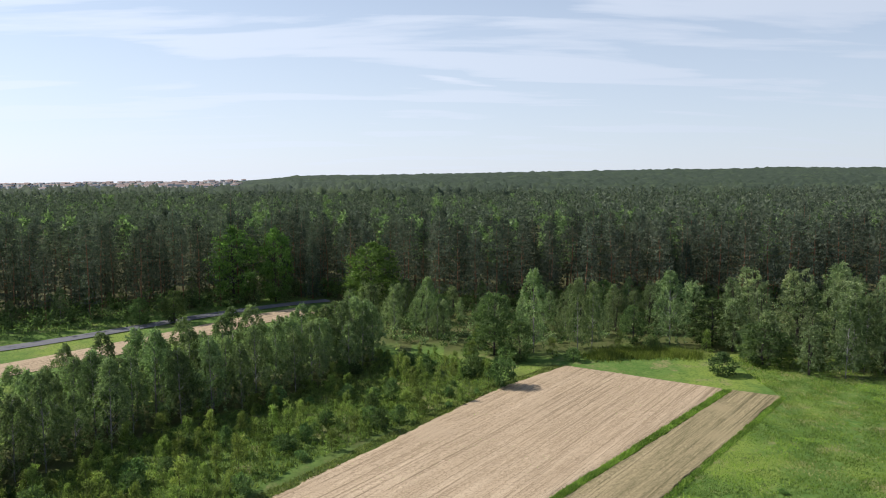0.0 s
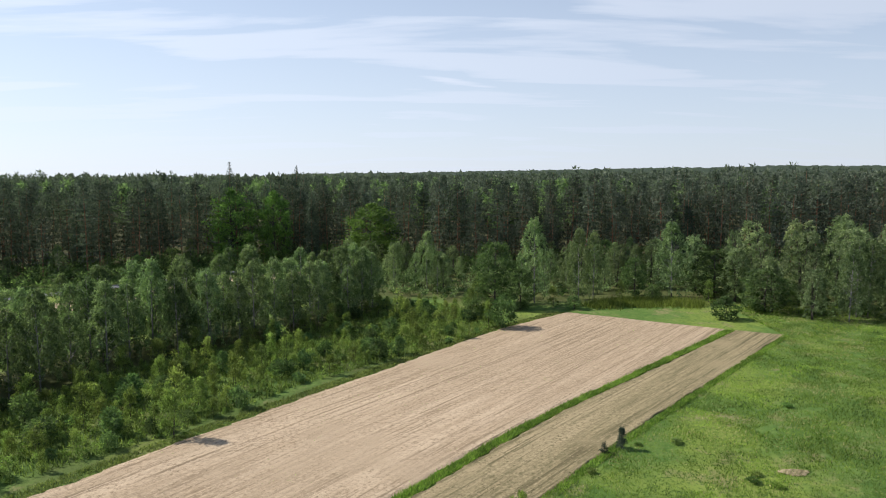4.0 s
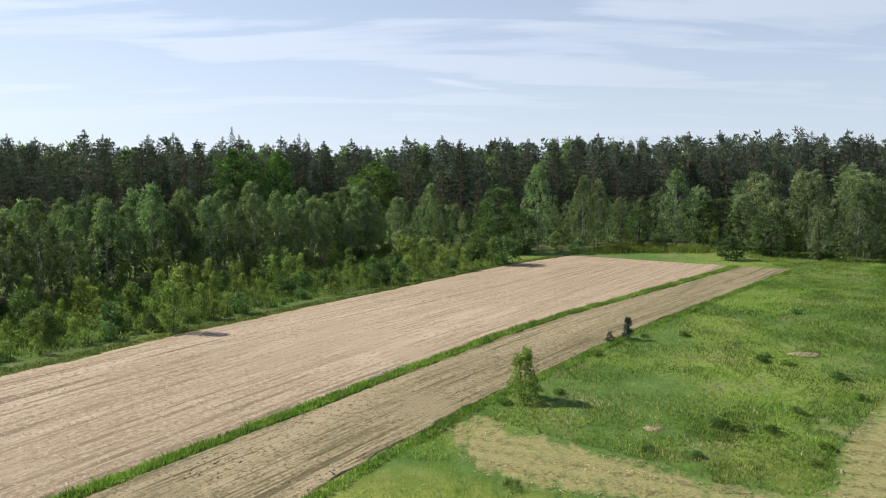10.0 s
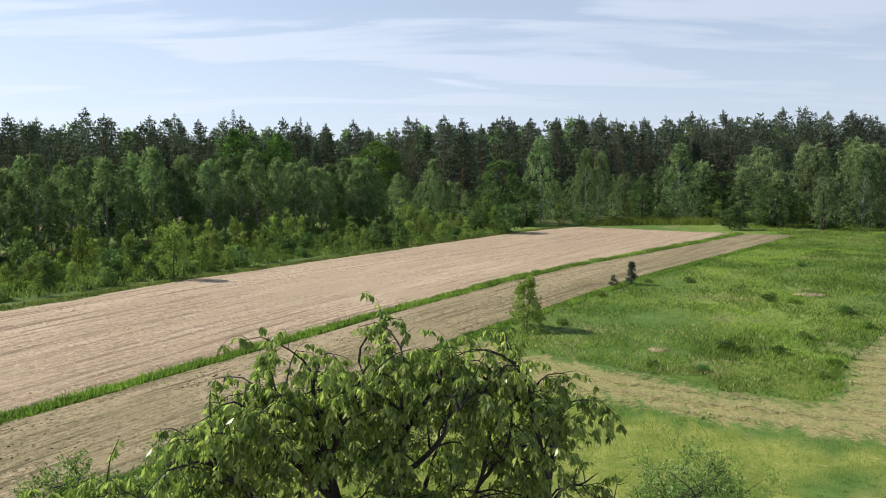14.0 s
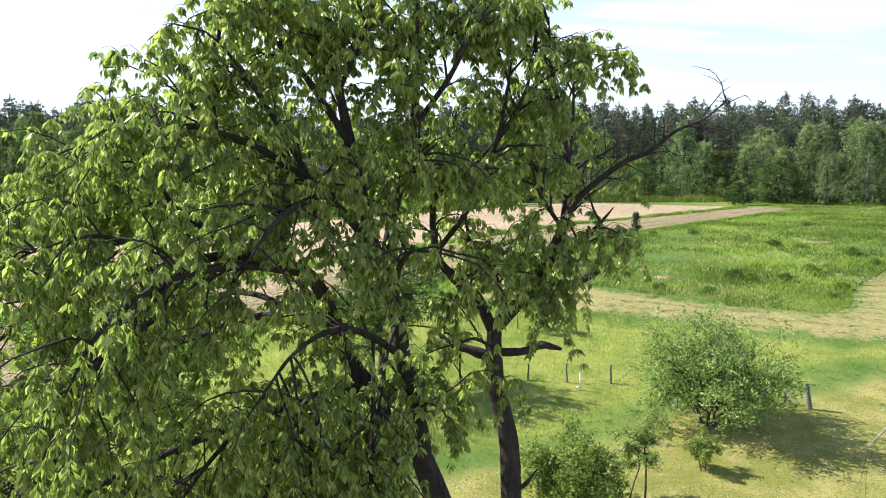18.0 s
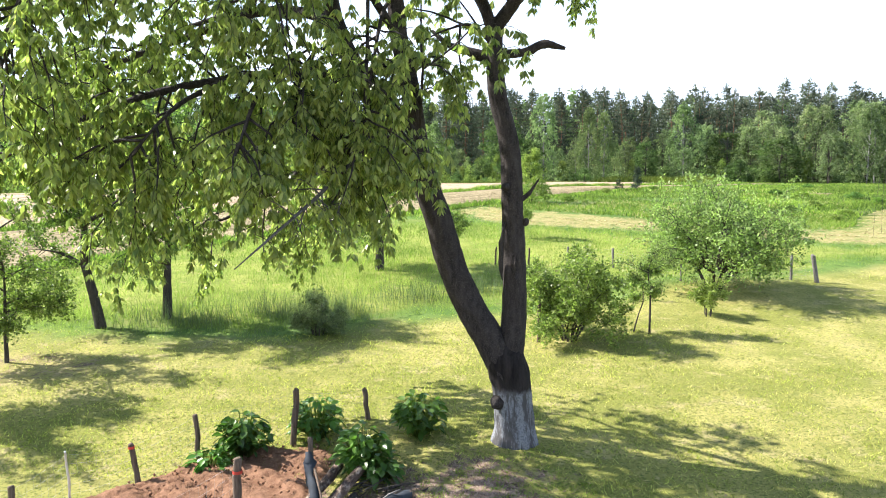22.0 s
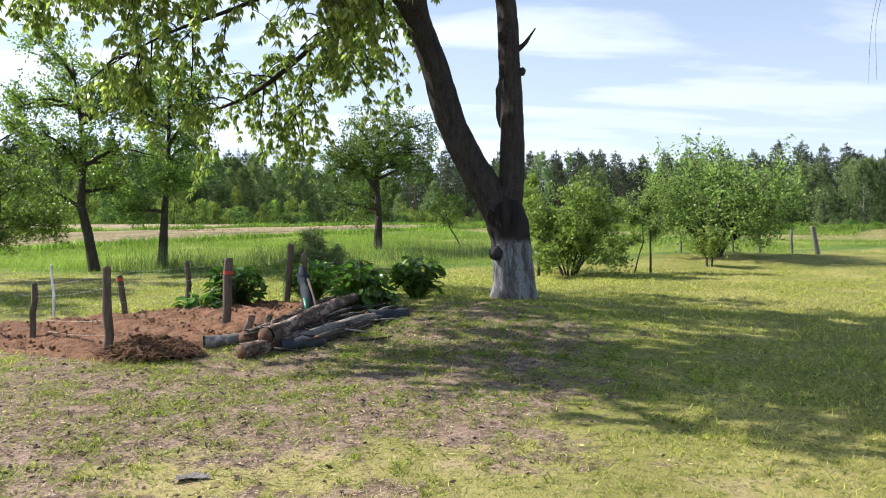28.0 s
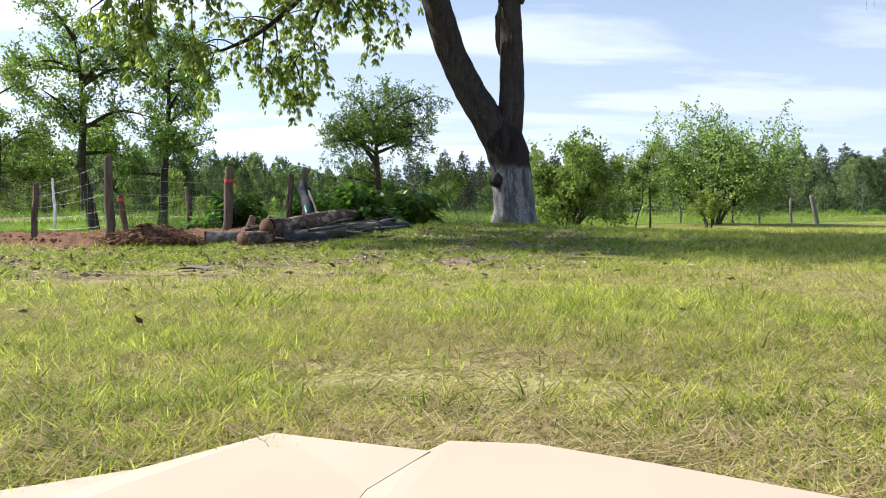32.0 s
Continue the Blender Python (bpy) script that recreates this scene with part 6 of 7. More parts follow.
def wire_fence(ends, rows, gap, name, label, r=.0016, sag=.03):
    """Wire netting from post to post: level wires and uprights."""
    ob = thing(name, label, "fence", tuple(ends[0][0]))
    org = ends[0][0]
    for (a0, a1), (b0, b1) in zip(ends, ends[1:]):
        g = Geo()
        n = max(3, int(np.linalg.norm(b0 - a0) / gap))
        s = np.linspace(0, 1, n + 1)
        for f in rows:
            p0, p1 = a0 + (a1 - a0) * f, b0 + (b1 - b0) * f
            pts = p0 + (p1 - p0) * s[:, None] - np.outer(4 * s * (1 - s) * sag, (0, 0, 1))
            tube(g, pts - org, np.full(n + 1, r), 3, cap=False)
        for v in s[1:-1]:
            lo, hi = a0 + (b0 - a0) * v, a0 + (a1 - a0) * rows[-1] + (b0 + (b1 - b0) * rows[-1] - a0 - (a1 - a0) * rows[-1]) * v
            lo, hi = lo + (0, 0, .03), hi - (0, 0, 4 * v * (1 - v) * sag)
            tube(g, np.array([lo, hi]) - org, [r * .7, r * .7], 3, cap=False)
        part("netting", g.mesh("netting", MAT_WIRE), ob)


NET = [.08, .25, .42, .6, .78, .94]
wire_fence(plot_tops[:5], NET, .14, "wire_fence", "loose wire netting between the garden posts")
wire_fence([plot_tops[1], steel, back_tops[0], back_tops[1], back_tops[2], back_tops[3]], NET, .14, "wire_fence", "sagging wire netting behind the garden soil")

PADDOCK = [((4.97, 30.0), .90, .045, (-.04, 0)), ((6.85, 29.95), .86, .05, (-.03, 0)), ((8.85, 27.3), .80, .04, (0, 0)), ((11.17, 28.1), .88, .045, (-.03, 0)), ((12.25, 28.2), .92, .045, (-.03, 0)), ((13.35, 27.9), 1.0, .05, (.02, 0)), ((14.08, 27.3), 1.10, .085, (-.20, 0))]
paddock_tops = [fence_post(at, h, r, lean, MAT_DEAD, "grey weathered wooden post at the meadow's edge", "posts at the meadow's edge", seed=60 + n) for n, (at, h, r, lean) in enumerate(PADDOCK)]
for n, (x, y) in enumerate(((1.9, 30.4), (3.3, 30.2))):
    fence_post((x, y), .8, .04, (.02, 0), None, "grey weathered wooden post in tall grass", "posts at the meadow's edge", seed=80 + n)
wire_fence(paddock_tops, NET[1:], .16, "wire_fence", "rusty wire netting along the meadow's edge")
fence_post((2.42, 19.55), 1.1, .05, (0, 0), None, "bare wooden stake in the shrub", "stakes", seed=90)


# ---- garden plot ----
def soil_plot():
    """Dug garden soil, raised a little and raked in ridges."""
    poly = [(-9.0, 8.2), (-7.3, 8.9), (-5.9, 8.8), (-4.9, 8.35), (-3.95, 8.0), (-3.2, 8.4), (-2.7, 9.3), (-2.2, 10.3), (-1.9, 11.5), (-2.4, 12.3), (-3.2, 12.35), (-4.3, 11.75), (-5.2, 11.0), (-6.0, 10.2), (-7.4, 10.0), (-9.0, 9.9)]
    xs, ys = np.linspace(-9, -1.7, 150), np.linspace(7.8, 12.5, 100)
    X, Y = np.meshgrid(xs, ys)
    soft = sum(inside(poly, X + .14 * math.cos(a) + .1 * wave(X, Y, .5), Y + .14 * math.sin(a) + .1 * wave(X, Y, .4, 4)).astype(float) for a in np.arange(0, 6.28, .7)) / 9
    rng = np.random.default_rng(77)
    Z = land(X, Y) - .05 + soft * .12 + soft * (.030 * np.sin((X * .75 + Y * .9) * 9 + wave(X, Y, 1.2)) + .028 * wave(X, Y, .33, 2) + .018 * rng.standard_normal(X.shape))
    V = np.stack([X, Y, Z], -1).reshape(-1, 3)
    h, w = X.shape
    i, j = np.meshgrid(np.arange(h - 1), np.arange(w - 1), indexing="ij")
    F = np.stack([i * w + j, i * w + j + 1, (i + 1) * w + j + 1, (i + 1) * w + j], -1).reshape(-1, 4)
    F = F[(soft.reshape(-1)[F] > .05).any(1)]
    tagged(new("garden_bed", mesh_np("garden_bed", V, F, MAT_SOIL, True)), "freshly dug reddish-brown garden bed", "garden bed", "", "structure")
    g = Geo()
    P = scatter(rng, poly, 900)
    for (x, y), s in zip(P, rng.uniform(.008, .032, len(P))):
        q = rng.normal(0, 1, (8, 3))
        q = unit(np.array([[a, b, c] for a in (-1, 1) for b in (-1, 1) for c in (-1, 1)]) + .5 * q) * s
        g.add(q + (x, y, float(land(x, y)) + .075), [[0, 1, 3, 2], [4, 6, 7, 5], [0, 4, 5, 1], [2, 3, 7, 6], [0, 2, 6, 4], [1, 5, 7, 3]])
    tagged(new("soil_clods", g.mesh("soil_clods", MAT_SOIL)), "loose clods of dug garden soil", "soil", "", "stuff")


soil_plot()


def leafy_plant(at, h, spread, n, seed, label):
    """A clump of big-leaved garden plants on upright stalks."""
    rng = np.random.default_rng(seed)
    ob = thing("leafy_plant", label, "garden plant", (at[0], at[1], float(land(*at))), 0, "big-leaved plants by the garden bed")
    stalks, leaf = Geo(), Geo()
    P, A, L = [], [], []
    n = int(1.6 * n)
    for k in range(n):
        a, r = rng.uniform(0, 6.28), spread * math.sqrt(rng.uniform(0, 1))
        tip = np.array([r * math.cos(a), r * math.sin(a), h * rng.uniform(.25, 1.0) * math.sqrt(max(.2, 1 - .6 * (r / spread) ** 2))])
        tube(stalks, [tip * (.25, .25, 0), tip * (.6, .6, .6), tip], [.009, .008, .006], 3, cap=False)
        P.append(tip)
        A.append((math.cos(a) + rng.normal(0, .4), math.sin(a) + rng.normal(0, .4), rng.normal(.05, .45)))
        L.append(rng.uniform(.11, .19))
    P, A, L = np.array(P), np.array(A), np.array(L)
    axis = unit(A)
    up = np.array([0, 0, 1.0]) + rng.normal(0, .35, (n, 3))
    side = unit(np.cross(axis, up))
    nrm = np.cross(side, axis)
    W, Lc = (L * .72)[:, None], L[:, None]
    cols = []
    for u, w in ((0, .05), (.25, .42), (.6, .46), (.85, .25), (1, .02)):
        c = P + axis * Lc * u - np.array([0, 0, 1]) * Lc * .35 * u * u
        cols += [c - side * W * w + nrm * W * .14, c, c + side * W * w + nrm * W * .14]
    V = np.stack(cols, 1).reshape(-1, 3)
    b = 15 * np.arange(n)[:, None]
    F = np.concatenate([b + np.array([[3 * i + k, 3 * i + k + 1, 3 * i + k + 4, 3 * i + k + 3]]) for i in range(4) for k in (0, 1)], 0)
    leaf.add(V, F)
    tagged(part("stalk_mass", stalks.mesh("stalk_mass", MAT_YOUNG), ob), kind="stuff")
    part("leaves", leaf.mesh("leaves", MAT_RHUBARB, True), ob)


for k, (x, y, h, s, n, label) in enumerate(((-3.62, 12.0, .80, .42, 150, "big-leaved dark green plant behind the garden bed"), (-2.5, 12.75, .80, .40, 130, "big-leaved green plant beside a tall post"), (-1.45, 11.3, .80, .40, 140, "big-leaved plant growing behind the log pile"),
                                             (-.62, 12.75, .80, .42, 160, "rounded big-leaved plant alone on the lawn"), (-4.05, 11.6, .3, .35, 50, "low leafy weeds at the bed's edge"), (-1.15, 11.0, .4, .3, 45, "low leafy weeds beside the logs"))):
    leafy_plant((x, y), h, s, n, 300 + k, label)


def log(a, b, r, label, bark, name="log", seed=1):
    rng = np.random.default_rng(seed)
    a, b, r = np.array(a, float), np.array(b, float), 1.05 * r
    ob = thing(name, label, "log", tuple(a), 0, "logs of the pile")
    g = Geo()
    pts = np.linspace(0, 1, 7)[:, None] * (b - a) + rng.normal(0, .012, (7, 3))
    tube(g, pts, r * np.linspace(1.05, .8, 7) * (1 + rng.normal(0, .05, 7)), 16, rng, .09, cap=False)
    part("bark", g.mesh("bark", bark, True), ob)
    d = unit(b - a)
    for p, s, q in ((pts[0], -1, 1.02 * r), (pts[-1], 1, .78 * r)):
        e = Geo()
        tube(e, [p - d * .01, p + d * s * .008], [q * 1.0, q * .985], 16, rng, .02)
        part("sawn_end", e.mesh("sawn_end", MAT_LOG_END), ob, "pale sawn end")


LOGS = [((-2.20, 8.45, .58), (-1.46, 10.9, .92), .092, "thick debarked log lying on the pile", MAT_PEELED), ((-2.38, 8.15, .42), (-1.25, 10.1, .62), .082, "long brown log at the bottom of the pile", MAT_PEELED),
        ((-2.52, 8.75, .52), (-1.85, 11.2, .86), .085, "brown log leaning on the pile", MAT_PEELED), ((-1.9, 8.9, .50), (-1.08, 10.05, .70), .068, "grey weathered log on the pile", MAT_DEAD),
        ((-3.02, 8.72, .45), (-2.35, 9.05, .52), .065, "white birch log with peeling bark", MAT_BIRCH_BARK), ((-2.55, 9.25, .55), (-2.15, 9.6, .62), .07, "short dark log on the pile", MAT_PEELED),
        # a black pipe-like piece and a dark tyre-like shape, both built as logs
        ((-2.05, 8.55, .43), (-1.55, 8.75, .47), .07, "short black pipe-like log", MAT_TARP), ((-1.65, 8.85, .47), (-1.12, 9.95, .63), .055, "thin dark log under the pile", MAT_TREE_BARK), ((-1.2, 10.1, .66), (-.65, 10.45, .70), .09, "dark tyre-like piece at the end of the pile", MAT_TARP),
        ((-2.3, 8.7, .46), (-1.5, 10.5, .66), .075, "dark log in the middle of the pile", MAT_TREE_BARK), ((-2.75, 8.85, .44), (-2.2, 9.5, .55), .05, "thin grey branch piece on the pile", MAT_DEAD)]
for n, (a, b, r, label, bark) in enumerate(LOGS):
    log(a, b, r, label, bark, seed=500 + n)
for n, (x, y) in enumerate(((-2.62, 9.12), (-2.42, 9.28), (-2.3, 9.05))):
    log((x, y, float(land(x, y))), (x + .06, y + .03, float(land(x, y)) + .30), .05, "short split piece standing upright", MAT_LOG, "split_log", 520 + n)


def twig_litter():
    """Broken branches, bark strips and chips in and around the log pile."""
    rng = np.random.default_rng(530)
    g, pale = Geo(), Geo()
    for n in range(150):
        s = rng.uniform(0, 1)
        x, y = -2.35 + 1.25 * s + rng.normal(0, .32), 8.6 + 1.9 * s + rng.normal(0, .35)
        a = rng.normal(1.0, .7)
        ln = rng.uniform(.12, .55)
        z = float(land(x, y)) + rng.uniform(.01, .16) * (abs(x + 2.35 - 1.25 * s) < .3)
        p = np.array([x, y, z + .012])
        d = np.array([math.cos(a), math.sin(a), rng.normal(.05, .12)])
        tube(pale if n % 5 == 0 else g, [p, p + d * ln * .5 + rng.normal(0, .015, 3), p + d * ln], np.array([1, .9, .5]) * rng.uniform(.006, .02), 5, rng, .15)
    tagged(new("broken_branches", g.mesh("broken_branches", MAT_TREE_BARK)), "dark broken branches strewn round the logs", "branches", "", "stuff")
    tagged(new("bark_strips", pale.mesh("bark_strips", MAT_DEAD)), "pale bark strips and splinters on the log pile", "bark", "", "stuff")


twig_litter()


def sheet_on_post():
    """A dark sheet hung over a post, a stick and a scrap of green plastic beside it."""
    rng = np.random.default_rng(4)
    g = Geo()
    line = np.array([(-2.18, 10.45, 1.36), (-2.16, 10.35, 1.22), (-2.08, 10.1, 1.05), (-1.98, 9.85, .88), (-1.9, 9.7, .72)])
    tube(g, smooth_line(line, 3), along([.045, .075, .085, .08, .03], 13), 5, rng, .28)
    tagged(new("dark_sheet", g.mesh("dark_sheet", MAT_TARP, True)), "dark grey sheet draped over a post by the logs", "sheet")
    s = Geo()
    tube(s, [(-2.05, 10.2, 1.2), (-1.85, 9.75, .86), (-1.62, 9.3, .52)], [.018, .018, .014], 6, rng, .1)
    tagged(new("stick", s.mesh("stick", MAT_POST)), "thin stick leaning on the log pile", "stick")
    p = Geo()
    tube(p, [(-2.0, 9.75, .95), (-1.96, 9.68, .84), (-1.94, 9.62, .72)], [.02, .05, .03], 5, rng, .3)
    tagged(new("plastic_scrap", p.mesh("plastic_scrap", MAT_GREEN, True)), "crumpled green plastic scrap between the logs", "plastic scrap")


sheet_on_post()


def pale_scrap():
    """A crumpled scrap of pale plastic on the trodden earth."""
    rng = np.random.default_rng(61)
    n = 7
    X, Y = np.meshgrid(np.linspace(-.10, .10, n), np.linspace(-.05, .05, n))
    V = np.stack([X + rng.normal(0, .008, X.shape), Y + rng.normal(0, .008, X.shape), .02 + np.abs(rng.normal(0, .014, X.shape))], -1).reshape(-1, 3)
    i, j = np.meshgrid(np.arange(n - 1), np.arange(n - 1), indexing="ij")
    F = np.stack([i * n + j, i * n + j + 1, (i + 1) * n + j + 1, (i + 1) * n + j], -1).reshape(-1, 4)
    ob = tagged(new("plastic_scrap", mesh_np("plastic_scrap", V, F, MAT_DEAD)), "crumpled pale plastic scrap on the trodden earth", "plastic scrap")
    ob.matrix_basis = pose(-1.66, 4.6, float(land(-1.66, 4.6)) - .012, 0, 0, 20)


pale_scrap()


def root_heap():
    """A heap of dug-out turf, roots and earth."""
    rng = np.random.default_rng(6)
    at = np.array([-3.48, 8.28, float(land(-3.48, 8.28))])
    ob = thing("root_heap", "heap of dug-out roots and dark earth", "earth heap", tuple(at))
    box = np.array([[a, b, c] for a in (-1, 1) for b in (-1, 1) for c in (-1, 1)])
    earth, g = Geo(), Geo()
    for _ in range(520):
        a, r = rng.uniform(0, 6.28), .52 * math.sqrt(rng.uniform(0, 1))
        top = .19 * max(0, 1 - (r / .66) ** 2) * (1 + .4 * math.sin(3 * a))
        p = np.array([r * math.cos(a), .6 * r * math.sin(a), top * rng.uniform(.55, 1.05)])
        q = unit(box + .7 * rng.normal(0, 1, (8, 3))) * rng.uniform(.012, .05) * (1.3, 1, .8)
        earth.add(q + p, [[0, 1, 3, 2], [4, 6, 7, 5], [0, 4, 5, 1], [2, 3, 7, 6], [0, 2, 6, 4], [1, 5, 7, 3]])
    part("earth", earth.mesh("earth", MAT_HUMUS), ob)
    for _ in range(900):
        a, r = rng.uniform(0, 6.28), .62 * math.sqrt(rng.uniform(0, 1))
        p = np.array([r * math.cos(a), .62 * r * math.sin(a), .20 * max(0, 1 - (r / .66) ** 2) + .015])
        v = rng.normal(0, 1, 3) * (1, 1, .6)
        tube(g, [p, p + v * .04, p + v * .08 + (0, 0, -.03)], np.array([.004, .0035, .002]) * rng.uniform(.6, 1.6), 3, cap=False)
    tagged(part("root_tangle", g.mesh("root_tangle", MAT_ROOTS), ob, "tangle of brown roots and straw"), kind="stuff")


root_heap()


def water_tap():
    z = float(land(5.35, 29.1))
    ob = thing("standpipe", "pale metal standpipe in the tall grass", "standpipe", (5.35, 29.1, z))
    g = Geo()
    tube(g, [(0, 0, -.2), (0, 0, .8)], [.025, .025], 8)
    part("pipe", g.mesh("pipe", MAT_METAL, True), ob)
    h = Geo()
    tube(h, [(-.16, 0, .2), (.16, 0, .2)], [.02, .02], 6)
    part("spout", h.mesh("spout", MAT_METAL, True), ob)


water_tap()


def landing_card():
    """A folded-out piece of pale cardboard on the grass: two flaps that meet at a worn crease."""
    ob = thing("cardboard", "opened-out pale cardboard lying on the grass", "cardboard", (0, .5, -.172))
    for key, pts, lift in (("flap", [(-.62, .26), (-.40, .42), (-.28, .545), (-.076, .428), (-.134, .31), (-.25, -.55), (-.72, -.55)], .0275), ("flap", [(-.145, .31), (-.086, .425), (-.055, .475), (.045, .455), (.16, .375), (.38, .215), (.52, .08), (.55, -.55), (-.265, -.55)], .026)):
        bm = bmesh.new()
        face = bm.faces.new([bm.verts.new((x, y, lift + .012 * math.sin(5 * x + 3 * y))) for x, y in pts])
        r = bmesh.ops.extrude_face_region(bm, geom=[face])
        for v in [e for e in r["geom"] if isinstance(e, bmesh.types.BMVert)]:
            v.co.z -= .004
        bmesh.ops.recalc_face_normals(bm, faces=bm.faces)
        part(key, bm_mesh(key, bm, MAT_CARD), ob)


landing_card()


def hanging_birch():
    """A birch beside the lawn whose thin shoots hang into view."""
    rng = np.random.default_rng(33)
    x, y = 10.2, 12.2
    ob = thing("birch_tree", "birch beside the lawn with thin hanging shoots", "birch tree", (x, y, float(land(x, y))))
    trunk, shoots, leaf = Geo(), Geo(), Geo()
    line = smooth_line([(0, 0, -.3), (.1, 0, 4), (0, .1, 9)], 4)
    tube(trunk, line, along([.14, .11, .03], len(line)), 8, rng, .04)
    limb = smooth_line([(.05, 0, 4.5), (-1.2, 0, 5.8), (-2.2, 0, 6.0), (-2.95, 0, 5.3)], 4)
    tube(trunk, limb, along([.05, .03, .012], len(limb)), 5)
    part("trunk", trunk.mesh("trunk", MAT_BIRCH_BARK, True), ob)
    ends = [np.array([(-2.9 + d, 0, 5.4), (-2.98 + d, .05, 4.9), (-3.0 + d * 1.6, .1, 4.4), (-3.02 + d * 2, .1, 3.85 + abs(d))]) for d in (0, .07)]
    for e in ends:
        tube(shoots, smooth_line(e, 3), along([.0035, .003, .002], 10), 3, cap=False)
    part("hanging_shoot", shoots.mesh("hanging_shoot", MAT_CHERRY_BARK), ob)
    c = crown_clumps(rng, 40, 2.0, 4.2, 9.2, OVAL)
    puff(leaf, rng, c, 40, .6, .12, .08, -.3)
    tagged(part("foliage", leaf.mesh("foliage", MAT_BIRCH), ob), kind="stuff")


hanging_birch()

# ---- grass ----
def lawn_grass():
    rng = np.random.default_rng(15)
    g = Geo()
    # density falls with the distance from the lawn's near end
    n = 390000
    y = .55 * (34 / .55) ** rng.uniform(0, 1, n) ** .9
    x = rng.uniform(-1, 1, n) * (.76 * y + .9) * (1 + .9 * rng.uniform(0, 1, n) ** 4)
    y = np.where((y < 1.6) & (rng.uniform(0, 1, n) < .35), y - rng.exponential(.6, n), y)
    keep = y < np.interp(x, [-30, -12, -6, 0, 3, 8, 13, 18, 40], [19, 20.5, 19.5, 22.5, 24, 26.5, 28.5, 31, 36])
    bed = (x < -1.9) & (x > -9) & (y > 8.7 + .25 * np.abs(x + 5)) & (y < 11.2)
    bare = np.exp(-(((x + .3) / 2.5) ** 2 + ((y - 8.9) / 2.5) ** 2)) + np.exp(-(((x + 3.6) / 4.0) ** 2 + ((y - 5.7) / 2.1) ** 2))
    keep &= ~bed & (rng.uniform(0, 1, n) > 2.3 * bare + .35 * wave(x, y, .8, 5)) & ~inside([(-.74, -.2), (-.66, .74), (-.40, .95), (-.28, 1.06), (-.09, .93), (-.05, .985), (.05, .975), (.17, .9), (.42, .75), (.58, .6), (.58, -.2)], x, y) & (wave(x, y, .5, 2) + wave(x, y, .16, 1) > -1.15)
    x, y = x[keep], y[keep]
    rx, ry = rng.uniform(-14, 14, 60000), rng.uniform(-12, 14, 60000)     # the lawn goes on to the sides and behind
    off = (ry < .5) | (np.abs(rx) > .76 * ry + .9)
    off &= ~((rx < -1.9) & (ry > 8.5)) & ~((np.abs(rx + .08) < .8) & (np.abs(ry - .4) < .75))
    x, y = np.concatenate([x, rx[off]]), np.concatenate([y, ry[off]])
    P = np.stack([x, y, land(x, y) - .004], 1)
    h = rng.uniform(.012, .042, len(x)) * (1 + .5 * wave(x, y, .6)) * np.clip(.72 + y / 14, .72, 1.5)
    w = np.clip(.0026 + .0009 * np.abs(y), .0032, .02)
    worn = trodden(x, y)
    green = wave(x, y, 1.1, 4) + .7 * wave(x, y, .3, 2) - .03 * x > .16 - .42 * (1 - worn) + .3 * rng.standard_normal(len(x))
    fresh = Geo()
    h *= 1 + .2 * (1 - worn)
    blades(fresh, P[green], 1.15 * h[green], w[green], rng, .9)
    tagged(new("fresh_grass", fresh.mesh("fresh_grass", MAT_FRESH)), "fresh bright green patches of short grass", "grass", "", "stuff")
    green |= wave(x, y, .7, 9) + .6 * wave(x, y, .2, 5) < -.45 + .2 * rng.standard_normal(len(x))
    blades(g, P[~green], h[~green], w[~green], rng, 1.1)
    tagged(new("lawn_grass", g.mesh("lawn_grass", MAT_GRASS)), "short yellow-green lawn grass in the sun", "grass", "", "stuff")
    d = Geo()
    k = rng.permutation(len(x))
    k = k[rng.uniform(0, 1, len(k)) < .4 + .6 * worn[k]]
    k = k[wave(x[k], y[k], .9, 7) + .6 * wave(x[k], y[k], .25, 3) > -.25 + .35 * rng.standard_normal(len(k))][:120000]
    blades(d, P[k] + rng.normal(0, .02, (len(k), 3)) * (1, 1, 0) + (0, 0, .012), rng.uniform(.008, .02, len(k)), .8 * w[k], rng, 3.2)
    tagged(new("dry_grass", d.mesh("dry_grass", MAT_DRYGRASS)), "dry straw-coloured blades in the lawn", "grass", "", "stuff")
    # weeds and small tufts on the bare ground and by the landing place
    t = Geo()
    for _ in range(420):
        yy = 1.0 * (13 / 1.0) ** rng.uniform(0, 1)
        xx = rng.uniform(-.8, .75) * yy
        m = rng.integers(12, 34)
        s = rng.uniform(.02, .07)
        Q = np.stack([xx + rng.normal(0, s, m), yy + rng.normal(0, s, m), np.zeros(m)], 1)
        Q[:, 2] = land(Q[:, 0], Q[:, 1])
        blades(t, Q, rng.uniform(.025, .065, m) * min(1, .4 + .2 * yy), .004 + .0009 * yy, rng, .8)
    tagged(new("weeds", t.mesh("weeds", MAT_FRESH)), "small bright green weeds in the lawn", "weeds", "", "stuff")


